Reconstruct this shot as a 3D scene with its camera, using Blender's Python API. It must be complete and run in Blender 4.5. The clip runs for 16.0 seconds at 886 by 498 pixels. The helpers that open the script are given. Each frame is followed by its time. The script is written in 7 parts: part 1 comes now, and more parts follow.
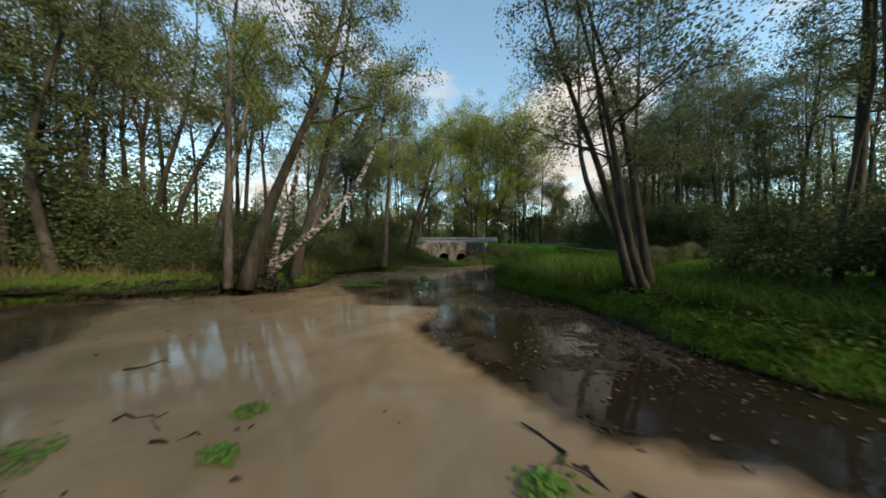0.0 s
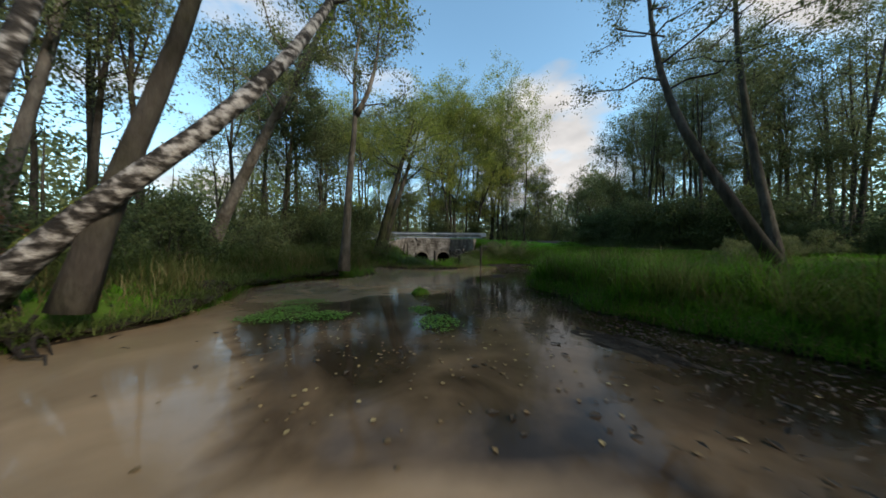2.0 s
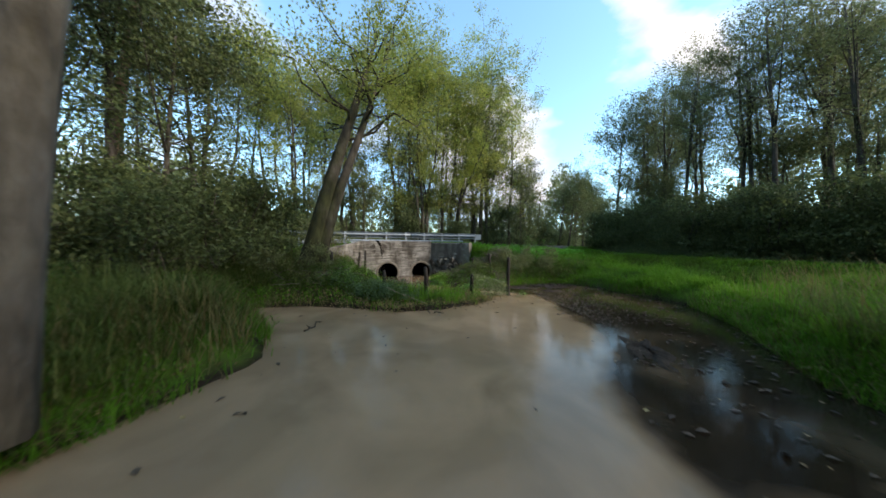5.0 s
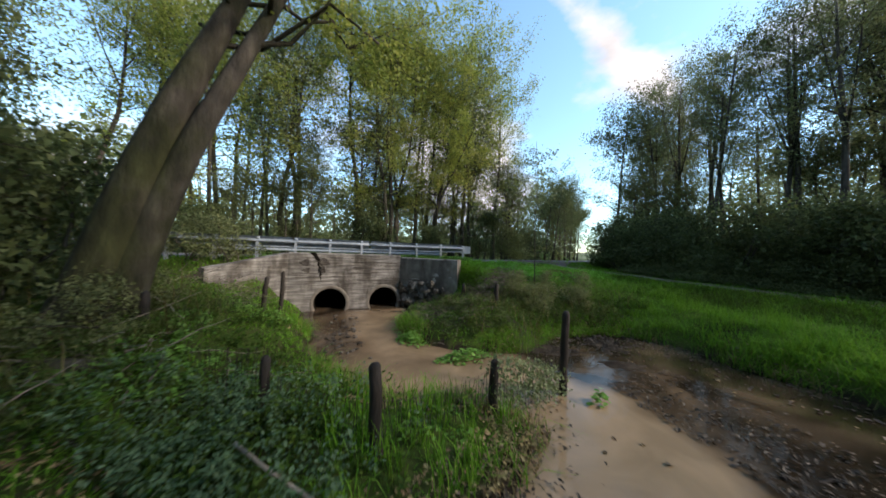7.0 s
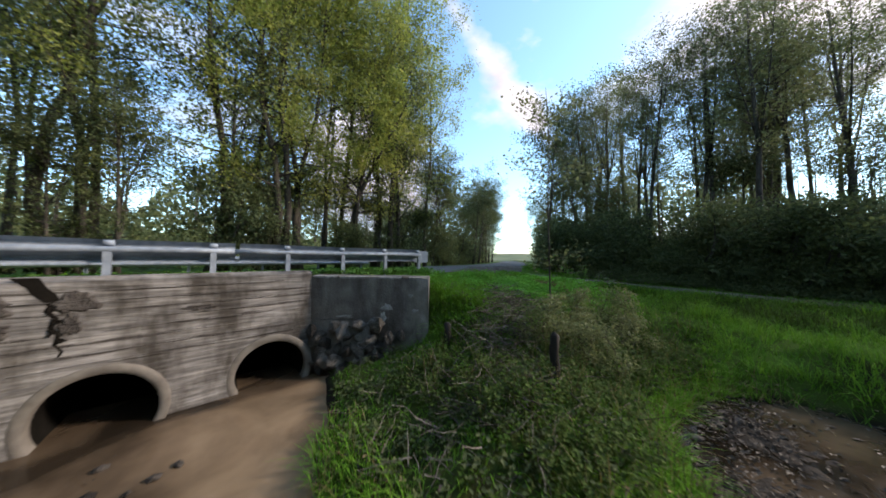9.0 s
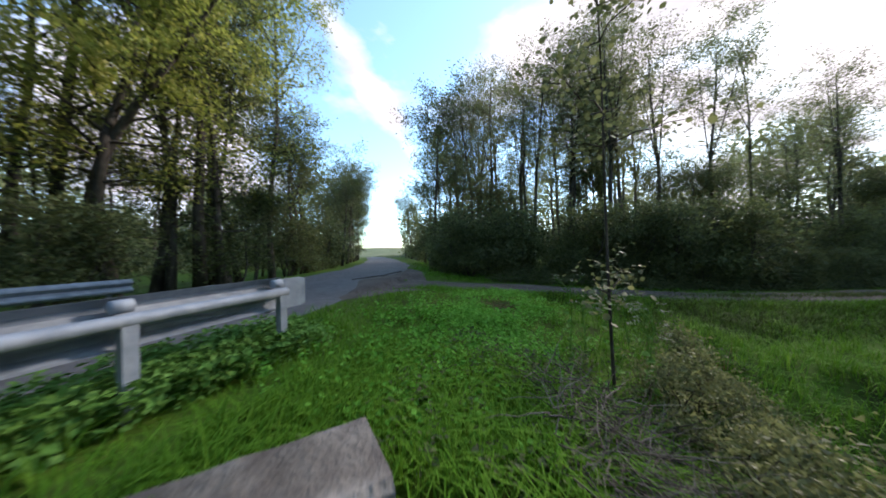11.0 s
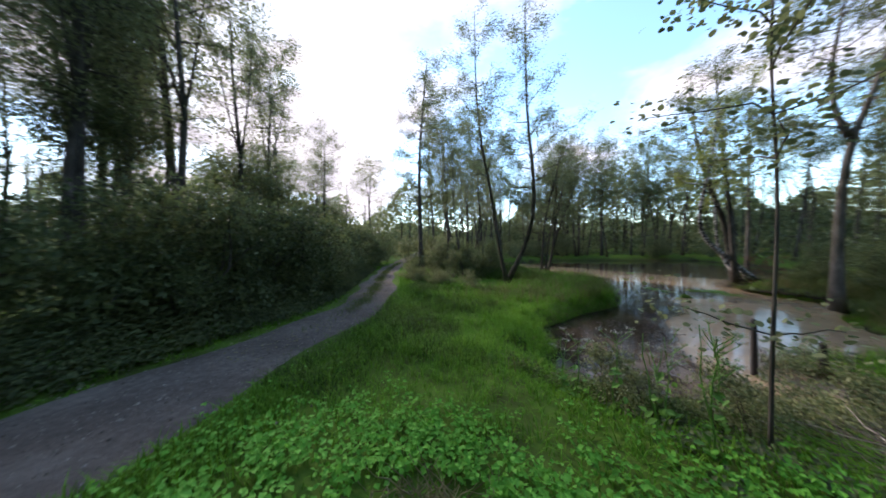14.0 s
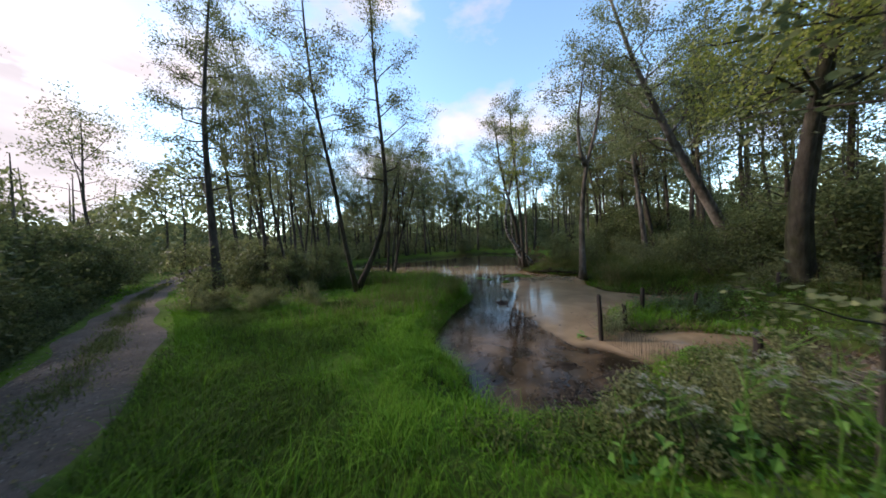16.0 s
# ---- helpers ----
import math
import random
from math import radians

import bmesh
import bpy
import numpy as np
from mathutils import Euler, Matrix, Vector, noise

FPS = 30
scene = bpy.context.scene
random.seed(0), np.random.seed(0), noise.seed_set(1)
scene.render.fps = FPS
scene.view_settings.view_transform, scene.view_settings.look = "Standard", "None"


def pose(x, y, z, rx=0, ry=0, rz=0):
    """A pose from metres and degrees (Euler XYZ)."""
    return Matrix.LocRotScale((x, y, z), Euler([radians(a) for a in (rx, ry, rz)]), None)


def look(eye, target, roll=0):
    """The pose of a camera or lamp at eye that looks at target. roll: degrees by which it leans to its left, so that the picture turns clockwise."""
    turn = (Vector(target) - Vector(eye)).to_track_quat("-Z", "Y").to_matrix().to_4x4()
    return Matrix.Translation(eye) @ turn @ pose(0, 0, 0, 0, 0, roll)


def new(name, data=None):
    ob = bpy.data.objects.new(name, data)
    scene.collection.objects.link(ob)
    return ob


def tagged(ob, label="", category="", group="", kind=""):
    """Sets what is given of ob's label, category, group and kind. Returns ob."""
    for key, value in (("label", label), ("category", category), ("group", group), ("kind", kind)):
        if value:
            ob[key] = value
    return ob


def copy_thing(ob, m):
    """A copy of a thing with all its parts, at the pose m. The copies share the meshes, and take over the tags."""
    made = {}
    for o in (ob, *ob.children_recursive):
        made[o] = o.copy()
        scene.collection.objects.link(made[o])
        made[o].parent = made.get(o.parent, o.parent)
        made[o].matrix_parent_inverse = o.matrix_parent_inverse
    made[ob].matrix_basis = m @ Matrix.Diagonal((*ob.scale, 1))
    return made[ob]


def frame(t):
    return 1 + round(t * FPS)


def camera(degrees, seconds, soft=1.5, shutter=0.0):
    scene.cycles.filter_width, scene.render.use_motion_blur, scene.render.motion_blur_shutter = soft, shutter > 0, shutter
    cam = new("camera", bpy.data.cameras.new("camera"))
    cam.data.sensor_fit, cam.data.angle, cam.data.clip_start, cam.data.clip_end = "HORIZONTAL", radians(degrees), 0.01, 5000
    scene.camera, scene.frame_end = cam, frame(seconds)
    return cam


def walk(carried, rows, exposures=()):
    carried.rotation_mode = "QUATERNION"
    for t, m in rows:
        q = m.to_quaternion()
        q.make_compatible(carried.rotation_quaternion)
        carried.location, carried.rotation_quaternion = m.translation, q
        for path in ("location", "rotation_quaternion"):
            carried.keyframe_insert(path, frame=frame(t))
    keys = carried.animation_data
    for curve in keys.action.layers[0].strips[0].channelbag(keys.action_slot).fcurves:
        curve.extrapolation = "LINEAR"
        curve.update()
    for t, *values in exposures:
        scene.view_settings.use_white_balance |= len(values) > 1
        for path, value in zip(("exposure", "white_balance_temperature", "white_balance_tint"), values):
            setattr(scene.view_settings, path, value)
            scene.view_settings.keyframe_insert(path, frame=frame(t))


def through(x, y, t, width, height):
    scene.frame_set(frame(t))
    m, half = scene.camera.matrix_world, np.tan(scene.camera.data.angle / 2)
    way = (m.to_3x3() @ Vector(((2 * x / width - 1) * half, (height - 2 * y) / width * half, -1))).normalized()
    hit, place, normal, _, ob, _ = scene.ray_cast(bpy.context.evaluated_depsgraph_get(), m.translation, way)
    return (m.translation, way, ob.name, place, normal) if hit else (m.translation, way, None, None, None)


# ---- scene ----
cam = camera(119.6, 16.0, soft=1.7, shutter=0.3)
PATH = [
    (0, (0.641, -0.165, 1.545), (0.517, 1.830, 1.516), -0.1),
    (0.5, (-0.104, 1.372, 1.399), (-0.111, 3.372, 1.382), 0.0),
    (1, (-0.422, 2.690, 1.271), (-0.366, 4.689, 1.260), 0.1),
    (1.5, (-0.649, 3.855, 1.188), (-0.541, 5.852, 1.182), 0.2),
    (2, (-0.906, 4.988, 1.193), (-0.743, 6.981, 1.173), 0.2),
    (2.5, (-1.253, 6.274, 1.218), (-1.056, 8.264, 1.196), 0.3),
    (3, (-1.555, 7.642, 1.333), (-1.309, 9.627, 1.308), 0.2),
    (3.5, (-1.509, 8.835, 1.233), (-1.216, 10.813, 1.222), 0.1),
    (4, (-1.619, 10.084, 1.213), (-1.261, 12.052, 1.210), -0.3),
    (6.5, (-0.793, 15.736, 1.903), (-0.136, 17.624, 1.936), 1.7),
    (7, (-0.500, 16.870, 1.963), (0.209, 18.739, 2.007), 1.7),
    (7.5, (-0.356, 17.955, 2.033), (0.490, 19.766, 2.085), 1.2),
    (8, (-0.260, 19.025, 2.038), (0.750, 20.750, 2.095), 1.1),
    (10.5, (1.610, 23.846, 2.475), (3.361, 24.812, 2.532), -2.0),
    (11, (2.336, 24.540, 2.594), (4.229, 25.187, 2.611), -1.8),
    (11.5, (3.118, 25.098, 2.644), (5.100, 25.367, 2.622), -0.0),
    (12, (3.882, 25.667, 2.798), (5.868, 25.445, 2.721), 0.6),
    (12.5, (4.843, 26.087, 2.830), (6.696, 25.342, 2.737), 1.1),
    (13, (5.843, 26.425, 2.942), (7.360, 25.124, 2.856), 1.2),
    (13.5, (6.887, 26.583, 3.003), (7.939, 24.883, 2.938), 0.3),
    (14, (7.615, 26.609, 2.950), (8.092, 24.667, 2.901), -1.1),
    (14.5, (8.480, 26.292, 2.957), (8.366, 24.296, 2.892), -2.7),
    (15, (8.978, 25.673, 2.947), (8.364, 23.771, 2.863), -2.8),
    (15.5, (8.963, 25.042, 2.843), (8.179, 23.203, 2.766), -3.1),
    (16, (8.835, 24.161, 2.850), (8.019, 22.336, 2.775), -3.2),
]

walk(cam, [(t, look(eye, target, roll)) for t, eye, target, roll in PATH], [(0, 0.82, 7900, 14), (1.0, 0.78, 7500, 14), (2.0, 0.75, 7000, 12), (2.6, 0.85, 6950, 12), (3.5, 1.34, 6900, 13), (4.2, 1.44, 6900, 13), (7, 1.26, 7050, 18), (8, 1.2, 6950, 19), (10.5, 1.52, 6750, 22), (11.5, 1.3, 6600, 21), (12.3, 1.33, 6300, 20), (13.2, 1.52, 6400, 22), (14.5, 1.42, 6700, 26), (16, 1.16, 6900, 26)])

# ---- light: broken cloud, low sun in the south-east behind the trees ----
SUN_DIR = Vector((0.70, -0.52, 0.49)).normalized()
world = bpy.data.worlds.new("sky")
scene.world = world
world.use_nodes = True
wn, wl = world.node_tree.nodes, world.node_tree.links
wn.clear()
w_out, w_bg = wn.new("ShaderNodeOutputWorld"), wn.new("ShaderNodeBackground")
w_sky = wn.new("ShaderNodeTexSky")
w_sky.sky_type, w_sky.sun_disc = "NISHITA", False
w_sky.sun_elevation = math.asin(SUN_DIR.z)
w_sky.sun_rotation = math.atan2(SUN_DIR.x, SUN_DIR.y)
w_sky.air_density, w_sky.dust_density, w_sky.ozone_density = 1.0, 0.3, 0.9
w_co, w_map, w_noise, w_ramp = wn.new("ShaderNodeTexCoord"), wn.new("ShaderNodeMapping"), wn.new("ShaderNodeTexNoise"), wn.new("ShaderNodeValToRGB")
w_map.inputs["Scale"].default_value = (1.0, 1.0, 2.2)
w_map.inputs["Location"].default_value = (0.35, 0.1, 0.2)
w_noise.inputs["Scale"].default_value, w_noise.inputs["Detail"].default_value, w_noise.inputs["Roughness"].default_value = 1.9, 7, 0.58
w_ramp.color_ramp.elements[0].position, w_ramp.color_ramp.elements[1].position = 0.50, 0.66
# more and thinner cloud towards the sun
w_dot, w_near, w_more = wn.new("ShaderNodeVectorMath"), wn.new("ShaderNodeMapRange"), wn.new("ShaderNodeMath")
w_dot.operation, w_more.operation = "DOT_PRODUCT", "ADD"
w_dot.inputs[1].default_value = SUN_DIR
w_near.inputs["From Min"].default_value, w_near.inputs["From Max"].default_value, w_near.inputs["To Min"].default_value, w_near.inputs["To Max"].default_value = 0.72, 0.99, -0.02, 0.2
# a heaped cloud low in the north
w_heap, w_hnear, w_more2 = wn.new("ShaderNodeVectorMath"), wn.new("ShaderNodeMapRange"), wn.new("ShaderNodeMath")
w_heap.operation, w_more2.operation = "DOT_PRODUCT", "ADD"
w_heap.inputs[1].default_value = Vector((0.45, 0.93, 0.33)).normalized()
w_hnear.inputs["From Min"].default_value, w_hnear.inputs["From Max"].default_value, w_hnear.inputs["To Max"].default_value = 0.955, 0.996, 0.34
w_mix = wn.new("ShaderNodeMix")
w_mix.data_type = "RGBA"
# clouds are lighter where they are thick, and the blue is a clear one
w_shade, w_cloud, w_tint = wn.new("ShaderNodeTexNoise"), wn.new("ShaderNodeValToRGB"), wn.new("ShaderNodeMix")
w_shade.inputs["Scale"].default_value, w_shade.inputs["Detail"].default_value = 4.5, 5
w_cloud.color_ramp.elements[0].position, w_cloud.color_ramp.elements[1].position = 0.35, 0.65
w_cloud.color_ramp.elements[0].color, w_cloud.color_ramp.elements[1].color = (2.3, 2.4, 2.55, 1), (3.5, 3.55, 3.65, 1)
w_tint.data_type, w_tint.blend_type = "RGBA", "MULTIPLY"
w_tint.inputs["Factor"].default_value = 1.0
w_tint.inputs["B"].default_value = (0.98, 1.30, 1.28, 1)
# a long streak of high cloud in the north-east
w_str, w_abs, w_band, w_sec, w_snear, w_smul, w_more3 = wn.new("ShaderNodeVectorMath"), wn.new("ShaderNodeMath"), wn.new("ShaderNodeMapRange"), wn.new("ShaderNodeVectorMath"), wn.new("ShaderNodeMapRange"), wn.new("ShaderNodeMath"), wn.new("ShaderNodeMath")
w_str.operation, w_sec.operation, w_abs.operation, w_smul.operation, w_more3.operation = "DOT_PRODUCT", "DOT_PRODUCT", "ABSOLUTE", "MULTIPLY", "ADD"
w_str.inputs[1].default_value = Vector((-0.198, 0.85, -0.488)).normalized()
w_sec.inputs[1].default_value = Vector((0.62, 0.48, 0.62)).normalized()
w_band.inputs["From Min"].default_value, w_band.inputs["From Max"].default_value, w_band.inputs["To Min"].default_value, w_band.inputs["To Max"].default_value = 0.0, 0.06, 0.2, 0.0
w_snear.inputs["From Min"].default_value, w_snear.inputs["From Max"].default_value = 0.85, 0.96
for a, b in ((w_co.outputs["Generated"], w_map.inputs["Vector"]), (w_map.outputs["Vector"], w_noise.inputs["Vector"]),
             (w_co.outputs["Generated"], w_dot.inputs[0]), (w_dot.outputs["Value"], w_near.inputs["Value"]), (w_noise.outputs["Fac"], w_more.inputs[0]), (w_near.outputs["Result"], w_more.inputs[1]),
             (w_co.outputs["Generated"], w_heap.inputs[0]), (w_heap.outputs["Value"], w_hnear.inputs["Value"]), (w_more.outputs[0], w_more2.inputs[0]), (w_hnear.outputs["Result"], w_more2.inputs[1]),
             (w_co.outputs["Generated"], w_str.inputs[0]), (w_str.outputs["Value"], w_abs.inputs[0]), (w_abs.outputs[0], w_band.inputs["Value"]), (w_co.outputs["Generated"], w_sec.inputs[0]), (w_sec.outputs["Value"], w_snear.inputs["Value"]),
             (w_band.outputs["Result"], w_smul.inputs[0]), (w_snear.outputs["Result"], w_smul.inputs[1]), (w_more2.outputs[0], w_more3.inputs[0]), (w_smul.outputs[0], w_more3.inputs[1]),
             (w_map.outputs["Vector"], w_shade.inputs["Vector"]), (w_shade.outputs["Fac"], w_cloud.inputs["Fac"]), (w_cloud.outputs["Color"], w_mix.inputs["B"]), (w_sky.outputs["Color"], w_tint.inputs["A"]),
             (w_more3.outputs[0], w_ramp.inputs["Fac"]), (w_ramp.outputs["Color"], w_mix.inputs["Factor"]),
             (w_tint.outputs["Result"], w_mix.inputs["A"]), (w_mix.outputs["Result"], w_bg.inputs["Color"]), (w_bg.outputs["Background"], w_out.inputs["Surface"])):
    wl.new(a, b)
w_bg.inputs["Strength"].default_value = 0.15
sun = new("sun", bpy.data.lights.new("sun", "SUN"))
sun.data.energy, sun.data.angle, sun.data.color = 2.3, radians(8.0), (1.0, 0.93, 0.82)
sun.matrix_world = look(SUN_DIR * 60, (0, 0, 0))


# ---- materials ----
def material(name, colors, scale=4.0, rough=0.85, bump=0.3, bump_scale=None, stretch=(1, 1, 1), metal=0.0, detail=6, coarse=0.35, spec=0.3, per="", through=0.0, contrast=(0.3, 0.7)):
    """Two scales of noise between colours, with bump; per: variation by object or by island; through: light let through (leaves)."""
    m = bpy.data.materials.new(name)
    m.use_nodes = True
    n, l = m.node_tree.nodes, m.node_tree.links
    p = n["Principled BSDF"]
    co, mp = n.new("ShaderNodeTexCoord"), n.new("ShaderNodeMapping")
    mp.inputs["Scale"].default_value = stretch
    l.new(co.outputs["Object"], mp.inputs["Vector"])
    fine, broad = n.new("ShaderNodeTexNoise"), n.new("ShaderNodeTexNoise")
    fine.inputs["Scale"].default_value, fine.inputs["Detail"].default_value = scale, detail
    broad.inputs["Scale"].default_value, broad.inputs["Detail"].default_value = scale * 0.13, 3
    for t in (fine, broad):
        l.new(mp.outputs["Vector"], t.inputs["Vector"])
    mix = n.new("ShaderNodeMath")
    mix.operation = "MULTIPLY_ADD"
    mix.inputs[1].default_value = coarse
    l.new(broad.outputs["Fac"], mix.inputs[0])
    part_f = n.new("ShaderNodeMath")
    part_f.operation = "MULTIPLY"
    part_f.inputs[1].default_value = 1 - coarse
    l.new(fine.outputs["Fac"], part_f.inputs[0])
    l.new(part_f.outputs[0], mix.inputs[2])
    value = mix.outputs[0]
    if per:
        src = n.new("ShaderNodeObjectInfo" if per == "object" else "ShaderNodeNewGeometry")
        add = n.new("ShaderNodeMath")
        add.operation = "MULTIPLY_ADD"
        add.inputs[1].default_value = 0.5
        l.new(src.outputs["Random" if per == "object" else "Random Per Island"], add.inputs[0])
        half = n.new("ShaderNodeMath")
        half.operation = "MULTIPLY_ADD"
        half.inputs[1].default_value, half.inputs[2].default_value = 1.0, -0.25
        l.new(value, half.inputs[0])
        l.new(half.outputs[0], add.inputs[2])
        value = add.outputs[0]
    ramp = n.new("ShaderNodeValToRGB")
    e = ramp.color_ramp.elements
    e[0].position, e[1].position = contrast
    e[0].color, e[1].color = (*colors[0], 1), (*colors[-1], 1)
    for i, c in enumerate(colors[1:-1], 1):
        k = e.new(contrast[0] + (contrast[1] - contrast[0]) * i / (len(colors) - 1))
        k.color = (*c, 1)
    l.new(value, ramp.inputs["Fac"])
    l.new(ramp.outputs["Color"], p.inputs["Base Color"])
    p.inputs["Roughness"].default_value, p.inputs["Metallic"].default_value = rough, metal
    p.inputs["Specular IOR Level"].default_value = spec
    if bump:
        b, bn = n.new("ShaderNodeBump"), n.new("ShaderNodeTexNoise")
        bn.inputs["Scale"].default_value, bn.inputs["Detail"].default_value = bump_scale or scale * 3, 5
        l.new(mp.outputs["Vector"], bn.inputs["Vector"])
        b.inputs["Strength"].default_value, b.inputs["Distance"].default_value = bump, 0.03
        l.new(bn.outputs["Fac"], b.inputs["Height"])
        l.new(b.outputs["Normal"], p.inputs["Normal"])
    if through:
        tr, ms = n.new("ShaderNodeBsdfTranslucent"), n.new("ShaderNodeMixShader")
        ms.inputs[0].default_value = through
        l.new(ramp.outputs["Color"], tr.inputs["Color"])
        l.new(p.outputs["BSDF"], ms.inputs[1])
        l.new(tr.outputs["BSDF"], ms.inputs[2])
        l.new(ms.outputs[0], n["Material Output"].inputs["Surface"])
    return m


SOIL = material("soil_grass", [(0.038, 0.046, 0.0128), (0.06, 0.11, 0.016), (0.085, 0.155, 0.02)], 3, 0.95, 0.6, spec=0.05, coarse=0.5)
sn, sl = SOIL.node_tree.nodes, SOIL.node_tree.links
s_mix, s_att, s_noise, s_add = sn.new("ShaderNodeMix"), sn.new("ShaderNodeAttribute"), sn.new("ShaderNodeTexNoise"), sn.new("ShaderNodeMath")
s_mix.data_type, s_att.attribute_name, s_add.operation = "RGBA", "mud", "MULTIPLY_ADD"
s_noise.inputs["Scale"].default_value, s_noise.inputs["Detail"].default_value = 4, 6
s_add.inputs[1].default_value, s_add.use_clamp = 1.6, True
s_off = sn.new("ShaderNodeMath")
s_off.operation = "SUBTRACT"
sl.new(s_att.outputs["Fac"], s_add.inputs[0])
s_off.inputs[1].default_value = 0.75
sl.new(s_noise.outputs["Fac"], s_off.inputs[0])
sl.new(s_off.outputs[0], s_add.inputs[2])
sl.new(s_add.outputs[0], s_mix.inputs["Factor"])
sl.new(sn["Principled BSDF"].inputs["Base Color"].links[0].from_socket, s_mix.inputs["A"])
s_mix.inputs["B"].default_value = (0.022, 0.017, 0.012, 1)
sl.new(s_mix.outputs["Result"], sn["Principled BSDF"].inputs["Base Color"])
MUD = material("mud", [(0.012, 0.010, 0.008), (0.03, 0.024, 0.018), (0.06, 0.05, 0.038)], 5, 0.8, 0.9, spec=0.12)
ASPHALT = material("asphalt", [(0.075, 0.071, 0.072), (0.108, 0.104, 0.104), (0.145, 0.14, 0.138)], 6, 0.85, 0.35, 60)
GRAVEL = material("gravel", [(0.05, 0.039, 0.032), (0.098, 0.077, 0.062), (0.165, 0.132, 0.108)], 11, 0.95, 0.6, 30, contrast=(0.3, 0.7), coarse=0.5)
CONCRETE = material("board_marked_concrete", [(0.062, 0.058, 0.054), (0.18, 0.17, 0.158), (0.35, 0.335, 0.31)], 5, 0.9, 0.8, 8, (0.35, 0.35, 3.2), coarse=0.3)
def stain(m, scale, stretch, dark, lo, hi):
    """Dark run-off stains with a shape of their own over a material's colour."""
    n, l = m.node_tree.nodes, m.node_tree.links
    p = n["Principled BSDF"]
    src = p.inputs["Base Color"].links[0].from_socket
    co, mp, nz, rp, mx = n.new("ShaderNodeTexCoord"), n.new("ShaderNodeMapping"), n.new("ShaderNodeTexNoise"), n.new("ShaderNodeValToRGB"), n.new("ShaderNodeMix")
    mp.inputs["Scale"].default_value, mp.inputs["Location"].default_value = stretch, (3.1, 1.7, 0.4)
    nz.inputs["Scale"].default_value, nz.inputs["Detail"].default_value, nz.inputs["Roughness"].default_value = scale, 7, 0.62
    rp.color_ramp.elements[0].position, rp.color_ramp.elements[1].position = lo, hi
    rp.color_ramp.elements[0].color, rp.color_ramp.elements[1].color = (*dark, 1), (1, 1, 1, 1)
    mx.data_type, mx.blend_type = "RGBA", "MULTIPLY"
    mx.inputs["Factor"].default_value = 1.0
    for a, b in ((co.outputs["Object"], mp.inputs["Vector"]), (mp.outputs["Vector"], nz.inputs["Vector"]), (nz.outputs["Fac"], rp.inputs["Fac"]), (src, mx.inputs["A"]), (rp.outputs["Color"], mx.inputs["B"]), (mx.outputs["Result"], p.inputs["Base Color"])):
        l.new(a, b)


stain(CONCRETE, 1.6, (1.6, 1.6, 0.7), (0.30, 0.28, 0.25), 0.38, 0.60)
CONCRETE_D = material("weathered_concrete", [(0.07, 0.06, 0.05), (0.15, 0.132, 0.112), (0.21, 0.188, 0.163), (0.36, 0.335, 0.30)], 4.5, 0.9, 0.5, 30, (1, 1, 0.8), contrast=(0.33, 0.68), coarse=0.5)
stain(CONCRETE_D, 1.6, (1.5, 1.5, 0.5), (0.5, 0.48, 0.48), 0.38, 0.60)
# near black: the shade inside pipes and broken places is put into the colour
BORE = material("hollow_shade", [(0.005, 0.005, 0.004), (0.014, 0.012, 0.010)], 5, 0.95, 0.3, spec=0.02)
SPALL = material("broken_concrete", [(0.025, 0.022, 0.02), (0.055, 0.048, 0.042), (0.11, 0.10, 0.088)], 9, 0.95, 0.9, 30)
PIPE_M = material("pipe_concrete", [(0.08, 0.07, 0.06), (0.2, 0.18, 0.15)], 5, 0.9, 0.3)
ZINC = material("galvanised_steel", [(0.16, 0.195, 0.23), (0.25, 0.29, 0.335), (0.34, 0.385, 0.43)], 9, 0.66, 0.15, metal=0.25, spec=0.35)
BARK = material("alder_bark", [(0.028, 0.023, 0.018), (0.07, 0.06, 0.05), (0.13, 0.115, 0.095)], 7, 0.95, 0.8, 22, (1, 1, 0.3))
BIRCH = material("birch_bark", [(0.03, 0.027, 0.024), (0.10, 0.09, 0.08), (0.34, 0.32, 0.30), (0.50, 0.48, 0.45)], 7, 0.8, 0.9, 18, (1, 1, 1.5), contrast=(0.44, 0.60))
# grey alder bark made paler: sunlight on the trunks is put into the colour
BARK_L = material("sunlit_grey_bark", [(0.06, 0.052, 0.044), (0.15, 0.132, 0.113), (0.27, 0.245, 0.212)], 7, 0.95, 0.9, 20, (1, 1, 0.35))
stain(BARK_L, 1.3, (1, 1, 0.5), (0.4, 0.38, 0.3), 0.36, 0.6)
stain(BARK, 1.1, (1, 1, 0.6), (0.45, 0.5, 0.35), 0.38, 0.6)
BARK_M = material("mossy_bark", [(0.022, 0.019, 0.015), (0.058, 0.05, 0.04), (0.115, 0.1, 0.08)], 6, 0.95, 0.9, 20, (1, 1, 0.35))
stain(BARK_M, 1.2, (1, 1, 0.6), (0.5, 0.62, 0.3), 0.4, 0.62)
PINE_BARK = material("pine_bark", [(0.08, 0.048, 0.032), (0.208, 0.136, 0.096)], 7, 0.95, 0.8, 20, (1, 1, 0.4))
LEAF = material("alder_leaf", [(0.092, 0.112, 0.05), (0.152, 0.182, 0.075), (0.24, 0.265, 0.11)], 0.7, 0.6, 0, per="island", through=0.45, contrast=(0.2, 0.8))
LEAF_Y = material("turning_leaf", [(0.14, 0.183, 0.0366), (0.244, 0.293, 0.0549), (0.366, 0.366, 0.0976)], 0.7, 0.6, 0, per="island", through=0.6, contrast=(0.2, 0.8))
